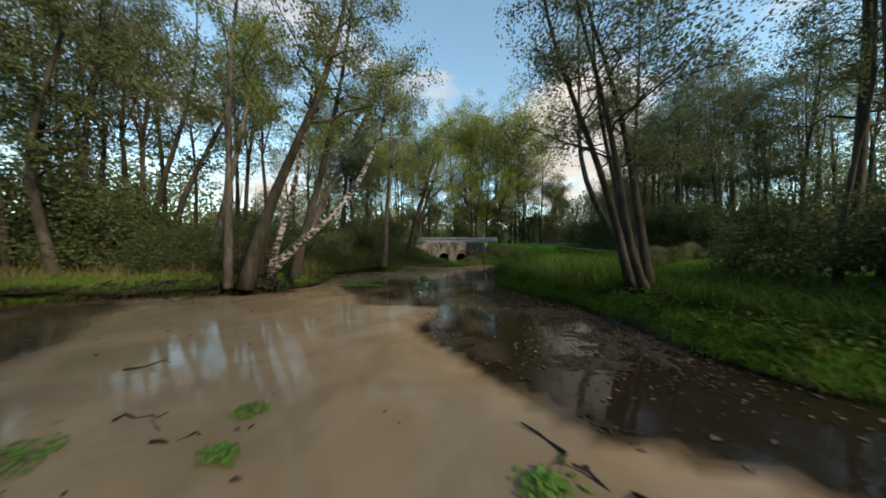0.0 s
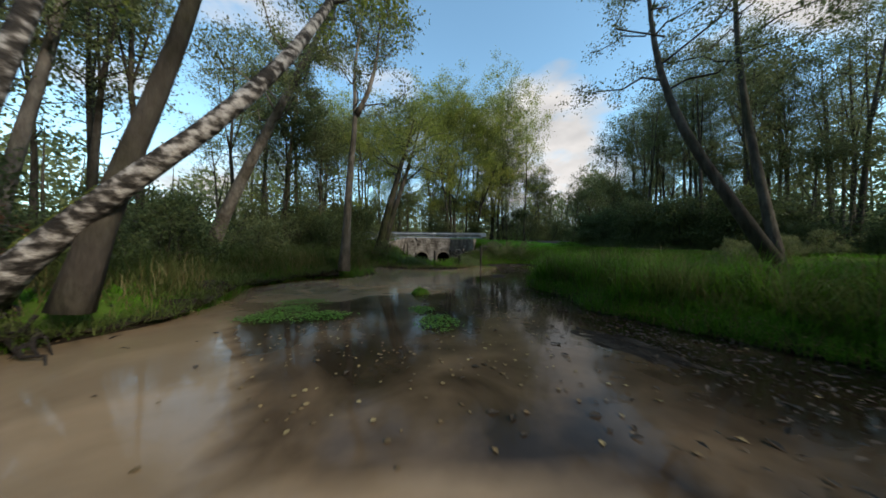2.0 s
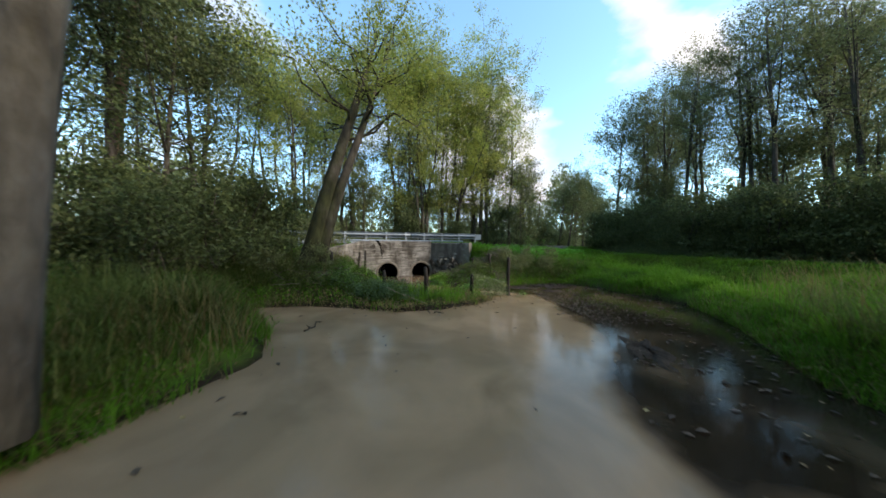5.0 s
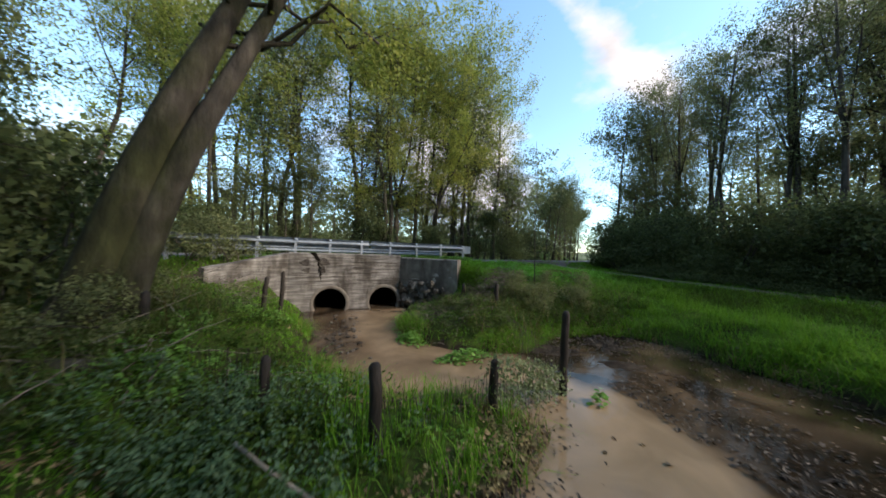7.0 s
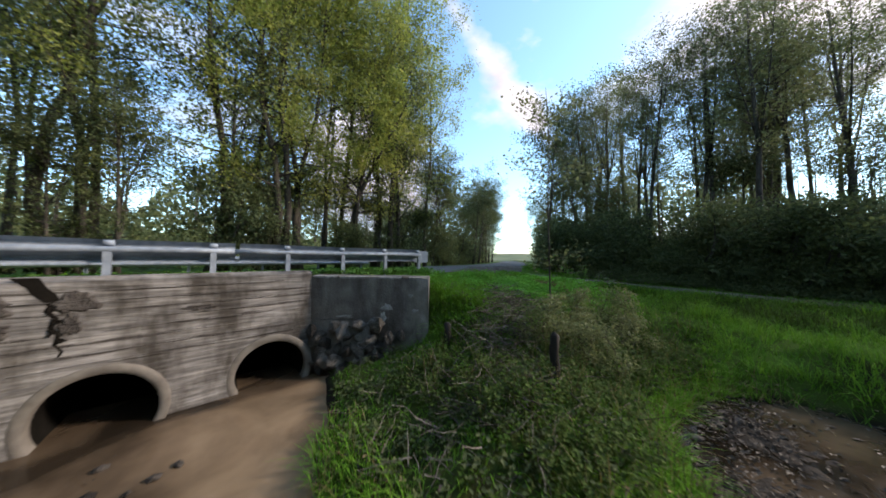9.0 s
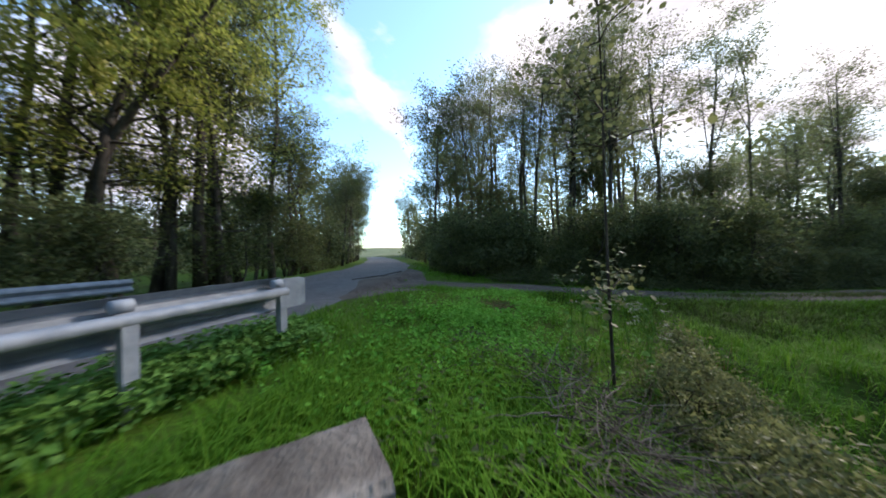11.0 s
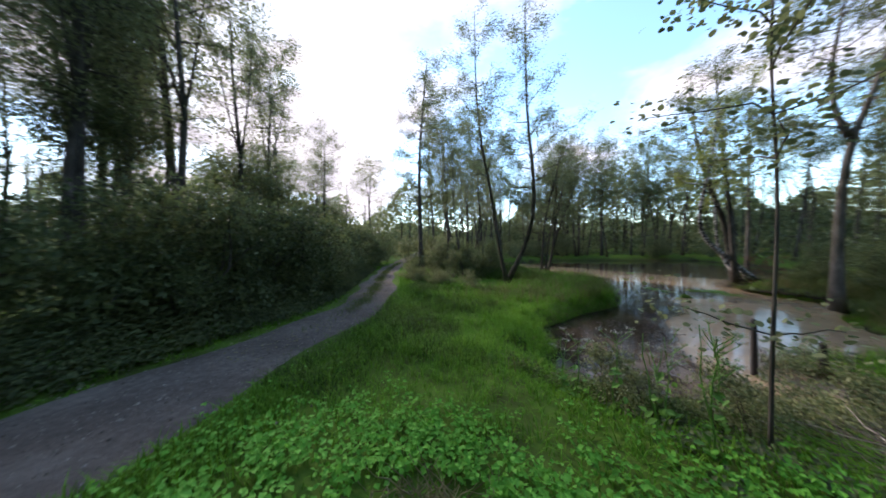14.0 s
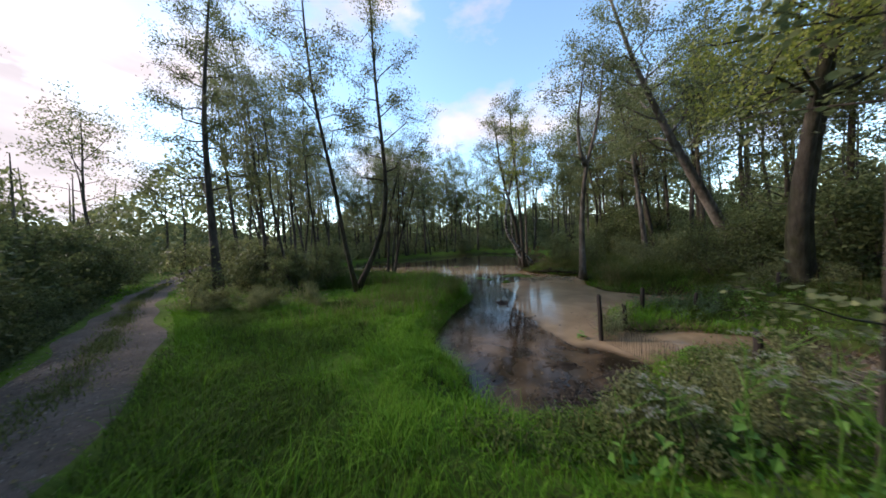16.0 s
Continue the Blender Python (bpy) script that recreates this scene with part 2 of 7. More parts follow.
LEAF_D = material("dark_leaf", [(0.05, 0.07, 0.03), (0.084, 0.11, 0.04), (0.135, 0.165, 0.058)], 0.7, 0.65, 0, per="island", through=0.4, contrast=(0.2, 0.8))
LEAF_S = material("shrub_leaf", [(0.055, 0.078, 0.033), (0.095, 0.128, 0.048), (0.16, 0.195, 0.072)], 0.7, 0.6, 0, per="island", through=0.5, contrast=(0.2, 0.8))
RUST = material("rusty_leaf", [(0.07, 0.03, 0.02), (0.15, 0.055, 0.035), (0.22, 0.11, 0.05)], 0.7, 0.6, 0, per="island", through=0.4, contrast=(0.2, 0.8))
NEEDLE = material("pine_needles", [(0.02, 0.035, 0.012), (0.05, 0.07, 0.02)], 1, 0.7, 0, per="island", through=0.15)
GRASS = material("grass_blades", [(0.056, 0.14, 0.012), (0.09, 0.235, 0.018), (0.15, 0.31, 0.034)], 0.5, 0.8, 0, spec=0.1, per="island", through=0.35, contrast=(0.2, 0.8), coarse=0.7)
REED = material("dry_grass", [(0.10, 0.085, 0.03), (0.16, 0.14, 0.05), (0.26, 0.22, 0.11)], 0.5, 0.7, 0, per="island", through=0.3, contrast=(0.2, 0.8))
HERB = material("herb_leaves", [(0.066, 0.15, 0.026), (0.105, 0.24, 0.042), (0.16, 0.31, 0.075)], 0.6, 0.7, 0, spec=0.15, per="island", through=0.3, contrast=(0.2, 0.8))
WOOD_D = material("wet_dark_wood", [(0.008, 0.007, 0.006), (0.022, 0.018, 0.015), (0.05, 0.042, 0.035)], 8, 0.8, 0.6, 25, (1, 1, 0.3))
STICK = material("dead_sticks", [(0.03, 0.024, 0.018), (0.085, 0.07, 0.055), (0.2, 0.175, 0.145)], 6, 0.9, 0.3, per="island")
IVY = material("ground_ivy", [(0.075, 0.23, 0.024), (0.12, 0.37, 0.04), (0.18, 0.46, 0.07)], 0.6, 0.7, 0, spec=0.15, per="island", through=0.35, contrast=(0.2, 0.8))
NETTLE = material("nettle_leaves", [(0.028, 0.06, 0.012), (0.045, 0.095, 0.015), (0.085, 0.135, 0.025)], 0.6, 0.8, 0, spec=0.1, per="island", through=0.3, contrast=(0.2, 0.8))
RANK = material("rank_grass", [(0.055, 0.085, 0.02), (0.095, 0.135, 0.035), (0.17, 0.19, 0.07)], 0.5, 0.75, 0, spec=0.1, per="island", through=0.4, contrast=(0.2, 0.8))
WEED = material("dull_weeds", [(0.034, 0.06, 0.014), (0.058, 0.10, 0.022), (0.10, 0.14, 0.04)], 0.6, 0.8, 0, spec=0.1, per="island", through=0.3, contrast=(0.2, 0.8))
MUGWORT = material("mugwort_leaves", [(0.05, 0.095, 0.045), (0.085, 0.15, 0.075), (0.14, 0.21, 0.12)], 0.6, 0.8, 0, spec=0.1, per="island", through=0.3, contrast=(0.2, 0.8))
PALE_LEAF = material("pale_leaves", [(0.10, 0.14, 0.06), (0.17, 0.22, 0.10), (0.27, 0.31, 0.17)], 0.6, 0.7, 0, spec=0.15, per="island", through=0.35, contrast=(0.2, 0.8))
WIRE_M = material("rusty_wire", [(0.03, 0.027, 0.024), (0.08, 0.07, 0.06)], 12, 0.6, 0, metal=0.6)


# ---- helpers for geometry ----
class Geo:
    """Vertices and faces gathered in arrays; one mesh at the end."""

    def __init__(self):
        self.v, self.f, self.n = [], {}, 0

    def add(self, verts, faces):
        verts, faces = np.asarray(verts, float), np.asarray(faces, int)
        self.v.append(verts)
        self.f.setdefault(faces.shape[1], []).append(faces + self.n)
        self.n += len(verts)
        return self

    def box(self, size, at=(0, 0, 0), rz=0.0, bevel=0.0):
        x, y, z = np.array(size) / 2
        b = min(bevel, x, y, z)
        c = math.cos(rz), math.sin(rz)
        if b <= 0:
            v = np.array([(i * x, j * y, k * z) for k in (-1, 1) for i, j in ((-1, -1), (1, -1), (1, 1), (-1, 1))])
            f = [(3, 2, 1, 0), (4, 5, 6, 7), (0, 1, 5, 4), (1, 2, 6, 5), (2, 3, 7, 6), (3, 0, 4, 7)]
        else:
            rings = []
            for k, inset in ((-z, b), (-z + b, 0), (z - b, 0), (z, b)):
                xi, yi = x - inset, y - inset
                rings += [(-xi + b, -yi, k), (xi - b, -yi, k), (xi, -yi + b, k), (xi, yi - b, k), (xi - b, yi, k), (-xi + b, yi, k), (-xi, yi - b, k), (-xi, -yi + b, k)]
            v = np.array(rings)
            f = [(r * 8 + i, r * 8 + (i + 1) % 8, r * 8 + 8 + (i + 1) % 8, r * 8 + 8 + i) for r in range(3) for i in range(8)]
            f += [(7, 2, 1, 0), (7, 6, 3, 2), (6, 5, 4, 3), (24, 25, 26, 31), (31, 26, 27, 30), (30, 27, 28, 29)]
        v = np.stack([v[:, 0] * c[0] - v[:, 1] * c[1], v[:, 0] * c[1] + v[:, 1] * c[0], v[:, 2]], 1) + at
        return self.add(v, f)

    def tube(self, nodes, radii, sides=7, cap=True):
        nodes = np.asarray(nodes, float)
        radii = np.broadcast_to(np.asarray(radii, float), (len(nodes),))
        d = np.gradient(nodes, axis=0)
        d /= np.linalg.norm(d, axis=1, keepdims=True) + 1e-9
        ref = np.array((0.0, 0, 1)) if abs(d[0, 2]) < 0.8 else np.array((1.0, 0, 0))
        a = np.cross(d, ref)
        a /= np.linalg.norm(a, axis=1, keepdims=True) + 1e-9
        b = np.cross(d, a)
        ang = np.arange(sides) * 2 * np.pi / sides
        ring = nodes[:, None] + radii[:, None, None] * (np.cos(ang)[None, :, None] * a[:, None] + np.sin(ang)[None, :, None] * b[:, None])
        i = np.arange(len(nodes) - 1)[:, None] * sides
        k = np.arange(sides)[None]
        k2 = (k + 1) % sides
        f = np.stack([i + k, i + k2, i + sides + k2, i + sides + k], -1).reshape(-1, 4)
        self.add(ring.reshape(-1, 3), f)
        if cap:
            for r, node in ((0, nodes[0]), (len(nodes) - 1, nodes[-1])):
                base = self.n - len(nodes) * sides - (1 if r else 0)
                tip = self.n
                self.v.append(node[None])
                self.n += 1
                tri = [(base + r * sides + (q + 1) % sides, base + r * sides + q, tip) if r == 0 else (base + r * sides + q, base + r * sides + (q + 1) % sides, tip) for q in range(sides)]
                self.f.setdefault(3, []).append(np.array(tri))
        return self

    def leaves(self, at, size, rng, flat=0.0, aspect=0.7, small=False, round_=False):
        """Pointed four-cornered leaves, bent along the middle, at the given places; flat: 1 lies level."""
        at = np.asarray(at, float)
        n = len(at)
        size = np.broadcast_to(size, (n,))[:, None]
        a = rng.normal(size=(n, 3))
        a[:, 2] *= 1 - flat * 0.9
        a /= np.linalg.norm(a, axis=1, keepdims=True) + 1e-9
        up = rng.normal(size=(n, 3)) * (1 - flat) + np.array((0, 0, 1.0)) * (0.4 + flat)
        b = np.cross(up, a)
        b /= np.linalg.norm(b, axis=1, keepdims=True) + 1e-9
        c = np.cross(a, b)
        if small:
            v = np.stack([at - a * size * 0.5 + b * size * aspect * 0.3, at + a * size * 0.5, at - a * size * 0.2 - b * size * aspect * 0.6], 1).reshape(-1, 3)
            return self.add(v, np.arange(3 * n).reshape(-1, 3))
        if round_:
            out = ((-0.5, 0), (-0.3, 0.36), (0.0, 0.5), (0.3, 0.34), (0.5, 0), (0.3, -0.34), (0.0, -0.5), (-0.3, -0.36))
            v = np.stack([at + a * size * p + b * size * q * aspect + c * size * 0.16 * abs(q) for p, q in out], 1).reshape(-1, 3)
            return self.add(v, np.arange(8 * n).reshape(-1, 8))
        mid = at + c * size * 0.12
        v = np.stack([at - a * size * 0.5, mid + b * size * 0.5 * aspect - a * size * 0.08, at + a * size * 0.5, mid - b * size * 0.5 * aspect - a * size * 0.08], 1).reshape(-1, 3)
        return self.add(v, np.arange(4 * n).reshape(-1, 4))

    def blades(self, at, height, width, rng, lean=0.35):
        """Grass blades: a tapering bent strip of two faces each."""
        at = np.asarray(at, float)
        n = len(at)
        h = np.broadcast_to(height, (n,))[:, None]
        w = np.broadcast_to(width, (n,))[:, None]
        ang = rng.uniform(0, 2 * np.pi, n)
        side = np.stack([np.cos(ang), np.sin(ang), 0 * ang], 1)
        tip = np.stack([-np.sin(ang), np.cos(ang), 0 * ang], 1) * rng.uniform(0.1, 1.6, (n, 1)) * lean
        z = np.array((0, 0, 1.0))
        m = at + h * (0.55 * z + tip * 0.35)
        t = at + h * ((1 - 0.25 * np.linalg.norm(tip, axis=1, keepdims=True)) * z + tip)
        v = np.stack([at - side * w, at + side * w, m + side * w * 0.8, m - side * w * 0.8, t], 1).reshape(-1, 3)
        base = np.arange(n)[:, None] * 5
        self.n += 0
        start = self.n
        self.v.append(v)
        self.n += len(v)
        self.f.setdefault(4, []).append(base + np.array([[0, 1, 2, 3]]) + start)
        self.f.setdefault(3, []).append(base + np.array([[3, 2, 4]]) + start)
        return self

    def mesh(self, name, mat, smooth=False):
        me = bpy.data.meshes.new(name)
        v = np.concatenate(self.v)
        me.vertices.add(len(v))
        me.vertices.foreach_set("co", v.astype(np.float32).ravel())
        loops = [np.concatenate(x).ravel() for x in self.f.values()]
        counts = np.concatenate([np.full(sum(len(q) for q in x), k) for k, x in self.f.items()])
        loops = np.concatenate(loops)
        me.loops.add(len(loops))
        me.loops.foreach_set("vertex_index", loops.astype(np.int32))
        me.polygons.add(len(counts))
        me.polygons.foreach_set("loop_start", np.r_[0, np.cumsum(counts)[:-1]].astype(np.int32))
        me.polygons.foreach_set("loop_total", counts.astype(np.int32))
        me.polygons.foreach_set("use_smooth", np.full(len(counts), smooth))
        me.materials.append(mat)
        me.update(calc_edges=True)
        return me


def part(name, geo, mat, parent=None, label="", smooth=False, at=None):
    ob = new(name, geo if isinstance(geo, bpy.types.Mesh) else geo.mesh(name, mat, smooth))
    if parent:
        ob.parent = parent
    if at is not None:
        ob.matrix_basis = at
    return tagged(ob, label)


def thing(name, label, category, at=(0, 0, 0), rz=0.0, group="", kind=""):
    ob = new(name)
    ob.matrix_basis = pose(*at, 0, 0, rz)
    return tagged(ob, label, category, group, kind)


def smooth01(x):
    x = np.clip(x, 0, 1)
    return x * x * (3 - 2 * x)


# ---- the lie of the land ----
WEST = np.array([(-16, -14), (-17, -6), (-15.5, 1), (-12.5, 5.6), (-10.0, 6.8), (-7.4, 7.2), (-5.6, 7.9), (-4.9, 9.2), (-5.2, 11), (-5.9, 12.8), (-5.2, 14.2), (-3.8, 14.7), (-2.9, 16.2), (-3.6, 18), (-4.6, 19.6),
                 (-3.4, 19.7), (-2.2, 19.1), (-1.1, 18.4), (0, 18.4), (0.9, 18.7), (1.6, 19.2), (1.2, 20), (0.2, 20.4), (-0.6, 21.2), (-1.1, 22.4), (-1.4, 24.2), (-1.75, 26.5)], float)
EAST = np.array([(1.75, 26.7), (1.4, 25.2), (0.95, 23.6), (1.05, 22.5), (1.8, 21.6), (3.0, 21.3), (4.3, 21.9), (5.6, 21.75), (6.4, 21.35), (6.75, 20.5), (6.5, 19.5), (6.6, 18.6), (6.3, 17.2), (5.0, 15.6), (3.0, 13.9),
                 (2.3, 12.4), (2.6, 11), (2.3, 9.6), (3.0, 8.2), (3.9, 6.6), (3.9, 4.4), (4.5, 2.8), (6.4, 1.4), (9.5, -2), (8, -8), (2, -14)], float)
POND = np.concatenate([WEST, EAST])


def pond_distance(x, y):
    """Metres from the water's edge: negative over the water."""
    p = np.stack([x, y], -1)
    best = np.full(x.shape, 1e9)
    inside = np.zeros(x.shape, bool)
    for a, b in zip(POND, np.roll(POND, -1, 0)):
        ab = b - a
        t = np.clip(((p - a) @ ab) / (ab @ ab), 0, 1)
        best = np.minimum(best, np.hypot(*np.moveaxis(p - a - t[..., None] * ab, -1, 0)))
        if a[1] != b[1]:
            inside ^= ((a[1] > y) != (b[1] > y)) & (x < (b[0] - a[0]) * (y - a[1]) / (b[1] - a[1]) + a[0])
    return np.where(inside, -best, best)


def line_distance(x, y, line):
    """Distance from a line of points, and how far along it, as a number of its points."""
    best, along = np.full(np.shape(x), 1e9), np.zeros(np.shape(x))
    for i, (a, b) in enumerate(zip(line[:-1], line[1:])):
        ab = b - a
        t = np.clip(((x - a[0]) * ab[0] + (y - a[1]) * ab[1]) / (ab @ ab), 0, 1)
        d = np.hypot(x - a[0] - t * ab[0], y - a[1] - t * ab[1])
        along = np.where(d < best, i + t, along)
        best = np.minimum(best, d)
    return best, along


ROAD = np.array([(-90, 22), (-40, 26.5), (-12, 29.2), (0, 29.8), (6, 30.3), (11, 31.6), (16, 33.6), (22, 36.8), (34, 44.6), (60, 63), (130, 112)], float)
TRACK = np.array([(6.5, 30.2), (8.6, 29.4), (10.4, 28), (11.5, 26), (11.7, 23.6), (11.8, 21), (12.5, 18.4), (13.8, 15.2), (15.6, 11), (17.6, 6), (20, -2), (24, -16), (30, -40)], float)
KNOLLS = np.array([(3.6, 26, 1.70), (5, 26, 1.62), (6.5, 26.5, 1.55), (8, 26.5, 1.5), (9.5, 26, 1.45), (11, 25, 1.35), (11, 22, 1.2), (12, 19, 1.05), (14, 15, 0.9), (17, 7, 0.7), (20, -4, 0.6),
                   (8.5, 24, 1.15), (7, 24, 1.0), (5.5, 23.7, 0.72), (7.5, 22, 0.65), (8.5, 20, 0.62), (8, 17.5, 0.5), (6.5, 14, 0.42), (5, 10.5, 0.36), (6.5, 6, 0.36), (-7, 12, 0.42), (-9.5, 10, 0.5),
                   (-14, 8, 0.5), (-5, 17, 0.5), (-6, 21, 0.7), (-4, 24, 1.0), (-8, 26, 1.35)], float)


def rise(x, y):
    """Height of the ground without water, road and track."""
    w = np.exp(-((x[..., None] - KNOLLS[:, 0]) ** 2 + (y[..., None] - KNOLLS[:, 1]) ** 2) / (2 * 1.7**2))
    base = 0.55 + 0.85 * smooth01((y - 14 + 0.25 * x) / 16)
    return ((w * KNOLLS[:, 2]).sum(-1) + 0.02 * base) / (w.sum(-1) + 0.02)


def ground_height(x, y):
    x, y = np.asarray(x, float), np.asarray(y, float)
    h = rise(x, y) + 0.05 * np.sin(x * 1.7 + 0.6 * y) * np.sin(y * 1.3 - 0.4 * x) + 0.03 * np.sin(3.1 * x + 1) * np.sin(2.7 * y)
    d, _ = line_distance(x, y, ROAD)
    h = h + (1.66 - h) * smooth01(1 - (d - 2.9) / 2.2)
    d2, along = line_distance(x, y, TRACK)
    bed = np.interp(along, np.arange(len(TRACK)), (1.64, 1.6, 1.46, 1.28, 1.14, 1.04, 0.93, 0.83, 0.75, 0.7, 0.62, 0.6, 0.6))
    h = h + (bed - h) * smooth01(1 - (d2 - 0.9) / 1.2) * (d > 2.5)
    sd = pond_distance(x, y)
    far = smooth01((np.hypot(x - 4, y - 20) - 55) / 60)
    h = h * (1 - far) + 1.2 * far
    bank = np.where(sd > 0, 0.04 + 0.42 * sd + 0.14 * smooth01(sd / 0.35), -0.5 + 0.5 * np.exp(np.minimum(sd, 0) * 2.0))
    # the spit is low; the road's bank climbs beside the walls
    spit = smooth01((x + 2.6) / 0.8) * smooth01((2.4 - x) / 0.5) * smooth01((y - 17.5) / 0.5) * smooth01((22.4 - y) / 1.0)
    bank = np.where(sd > 0, bank * (1 - spit) + spit * (0.05 + 0.13 * sd), bank)
    foot = smooth01((x - 1.0) / 0.6) * smooth01((4.0 - x) / 0.7) * smooth01((y - 22.6) / 0.6)
    bank = bank * (1 - 0.42 * foot * (sd > 0)) + (sd > 0) * (1.1 * smooth01((y - 24.2) / 1.3) * smooth01((x - 2.95) / 0.6) + 1.0 * smooth01((y - 25) / 1.3) * smooth01((-2.2 - x) / 0.8))
    # soil held by the culvert's walls stays up to them
    held = (y > 26.58 + 0.083 * x) & (x < 1.7) & (x > -2.1)
    held |= ((x - 3.14) * 0.634 + (y - 25.02) * 0.549 * 1.0 > -9) & (((x - 1.46) * 0.654 + (y - 26.45) * 0.756) > 0.43) & (x > 1.4) & (x < 3.6) & (y > 24.8)
    return np.where(held, h, np.minimum(h, bank))


def axis(lo, hi, step, reach, growth=1.35):
    """Even steps between lo and hi, then ever longer ones out to the horizon."""
    mid = list(np.arange(lo, hi + 1e-6, step))
    out, s = [], step
    while sum(out) < reach:
        s *= growth
        out.append(s)
    out = np.cumsum(out)
    return np.array([lo - o for o in out[::-1]] + mid + [hi + o for o in out])


def sheet(xs, ys, height):
    gx, gy = np.meshgrid(xs, ys)
    v = np.stack([gx, gy, height(gx, gy)], -1).reshape(-1, 3)
    nx = len(xs)
    i = (np.arange(len(ys) - 1)[:, None] * nx + np.arange(nx - 1)[None]).reshape(-1)
    return v, np.stack([i, i + 1, i + nx + 1, i + nx], 1)


# ---- ground: one sheet to the horizon ----
gv, gf = sheet(axis(-18, 26, 0.27, 1600), axis(-8, 40, 0.27, 1600), ground_height)
mid = gv[gf].mean(1)
bore = np.minimum(np.abs(mid[:, 0] + 0.92), np.abs(mid[:, 0] - 0.86)) < 0.75
ground_me = Geo().add(gv, gf[~(bore & (mid[:, 1] > 26.15) & (mid[:, 1] < 31.3))]).mesh("ground", SOIL, True)
g_sd = pond_distance(gv[:, 0], gv[:, 1])
mud = np.clip(1.15 - gv[:, 2] / 0.16, 0, 1) * (g_sd < 3)
mud = np.maximum(mud, 0.9 * np.exp(-((gv[:, 0] - 5.75) ** 2 + (gv[:, 1] - 21.9) ** 2) / 0.35))
mud = np.maximum(mud, 0.45 * np.exp(-((gv[:, 0] - 8.05) ** 2 + (gv[:, 1] - 25.25) ** 2) / 0.09))
mud = np.maximum(mud, 0.85 * np.exp(-((gv[:, 0] - 7.35) ** 2 + (gv[:, 1] - 20.0) ** 2) / 0.25))
mud = np.maximum(mud, 0.6 * np.exp(-((gv[:, 0] - 4.75) ** 2 + (gv[:, 1] - 24.1) ** 2) / 0.4))
mud = np.maximum(mud, 0.5 * (gv[:, 0] > -9) * smooth01((2.4 - gv[:, 0]) / 0.6) * smooth01((gv[:, 1] - 16.5) / 1.0) * smooth01((26.4 - gv[:, 1]) / 0.5))
mud = np.maximum(mud, 0.45 * smooth01((gv[:, 0] - 1.2) / 0.5) * smooth01((6.2 - gv[:, 0]) / 1.2) * smooth01((gv[:, 1] - 21.6) / 0.5) * smooth01((25.2 - gv[:, 1]) / 0.8))
ground_me.attributes.new("mud", "FLOAT", "POINT").data.foreach_set("value", mud.astype(np.float32))
# soil over the pipes, behind the culvert's head
vv, vf = sheet(np.arange(-2.2, 2.05, 0.2), np.arange(0, 1.21, 0.2), lambda x, y: 0 * x)
vv[:, 1] += 26.62 + 0.083 * vv[:, 0]
vv[:, 2] = ground_height(vv[:, 0], np.maximum(vv[:, 1], 26.75 + 0.083 * vv[:, 0])) + 0.01
verge = part("verge", Geo().add(vv, vf), SOIL, smooth=True)
tagged(verge, "narrow grassy strip between culvert wall and road", "verge", kind="structure")
tagged(new("ground", ground_me), "uneven grassy ground with muddy banks at the water", "ground", kind="structure")

# ---- water: one sheet, clouded with silt in places ----
wv, wf = sheet(np.arange(-19, 12, 0.2), np.arange(-15, 27.4, 0.2), lambda x, y: 0 * x)
keep = (pond_distance(wv[:, 0], wv[:, 1]) < 0.5)[wf].any(1)
water_me = Geo().add(wv, wf[keep]).mesh("water", MUD, True)
wx, wy = wv[:, 0], wv[:, 1]
wob = 0.35 * np.sin(wx * 1.9 + wy * 0.7) + 0.25 * np.sin(wy * 2.3 - wx * 1.1) + 0.12 * np.sin(5.1 * wx + 3.7 * wy)
edge_a = np.interp(wy, (-10, 0.6, 1.6, 2.0, 3.0, 3.9, 4.5, 5.2, 6.2, 7.2), (7, 4.4, 2.7, 1.8, 1.0, 0.15, -0.15, 0.1, 0.3, 0.55))
cloud_a = smooth01((edge_a - wx + 0.25 * wob) / 0.4 + 0.5) * smooth01((6.3 + 1.6 * np.maximum(0, -1.9 - wx) - wy + 0.45 * wob) / 0.5 + 0.5)
edge_b = np.interp(wy, (10.5, 12.6, 14.7, 16.6, 18.2, 19.5, 20.2, 21, 23), (-1.5, 0.3, 0.9, 2.6, 3.0, 3.3, 2.9, 2.6, 2.5))
cloud_b = smooth01((edge_b - wx + 0.4 * wob) / 0.5 + 0.5) * smooth01((wy - 10.9 - 0.33 * (wx + 2.6) + 0.5 * wob) / 0.4 + 0.5)
cloud_c = 0.7 * smooth01((-3.2 - wx + wob) / 0.8) * smooth01((wy - 5) / 1.0)
silt = np.maximum.reduce([cloud_a, cloud_b, cloud_c])
# darker water from the near shore to the undercut bank: the trees' reflection put into the colour
side_w = ((wx + 3.7) * 5.4 + (wy - 2.0) * 5.2) / 7.5
silt *= 1 - 0.85 * smooth01((-side_w + 0.35 * wob) / 0.9) * smooth01((8.5 - wy) / 1.0)
silt *= 1 - 0.35 * smooth01((wy - 20.3) / 1.2) - 0.45 * smooth01((0.1 - wx + 0.3 * wob) / 0.5) * smooth01((wy - 21.5) / 1.0)
silt *= 1 - 0.5 * smooth01((wx - 2.7) / 0.5) * smooth01((wy - 19.6) / 0.5)
# water within the pipes loses its tan: their shade as colour
silt *= 1 - smooth01((wy - 26.0) / 0.3)
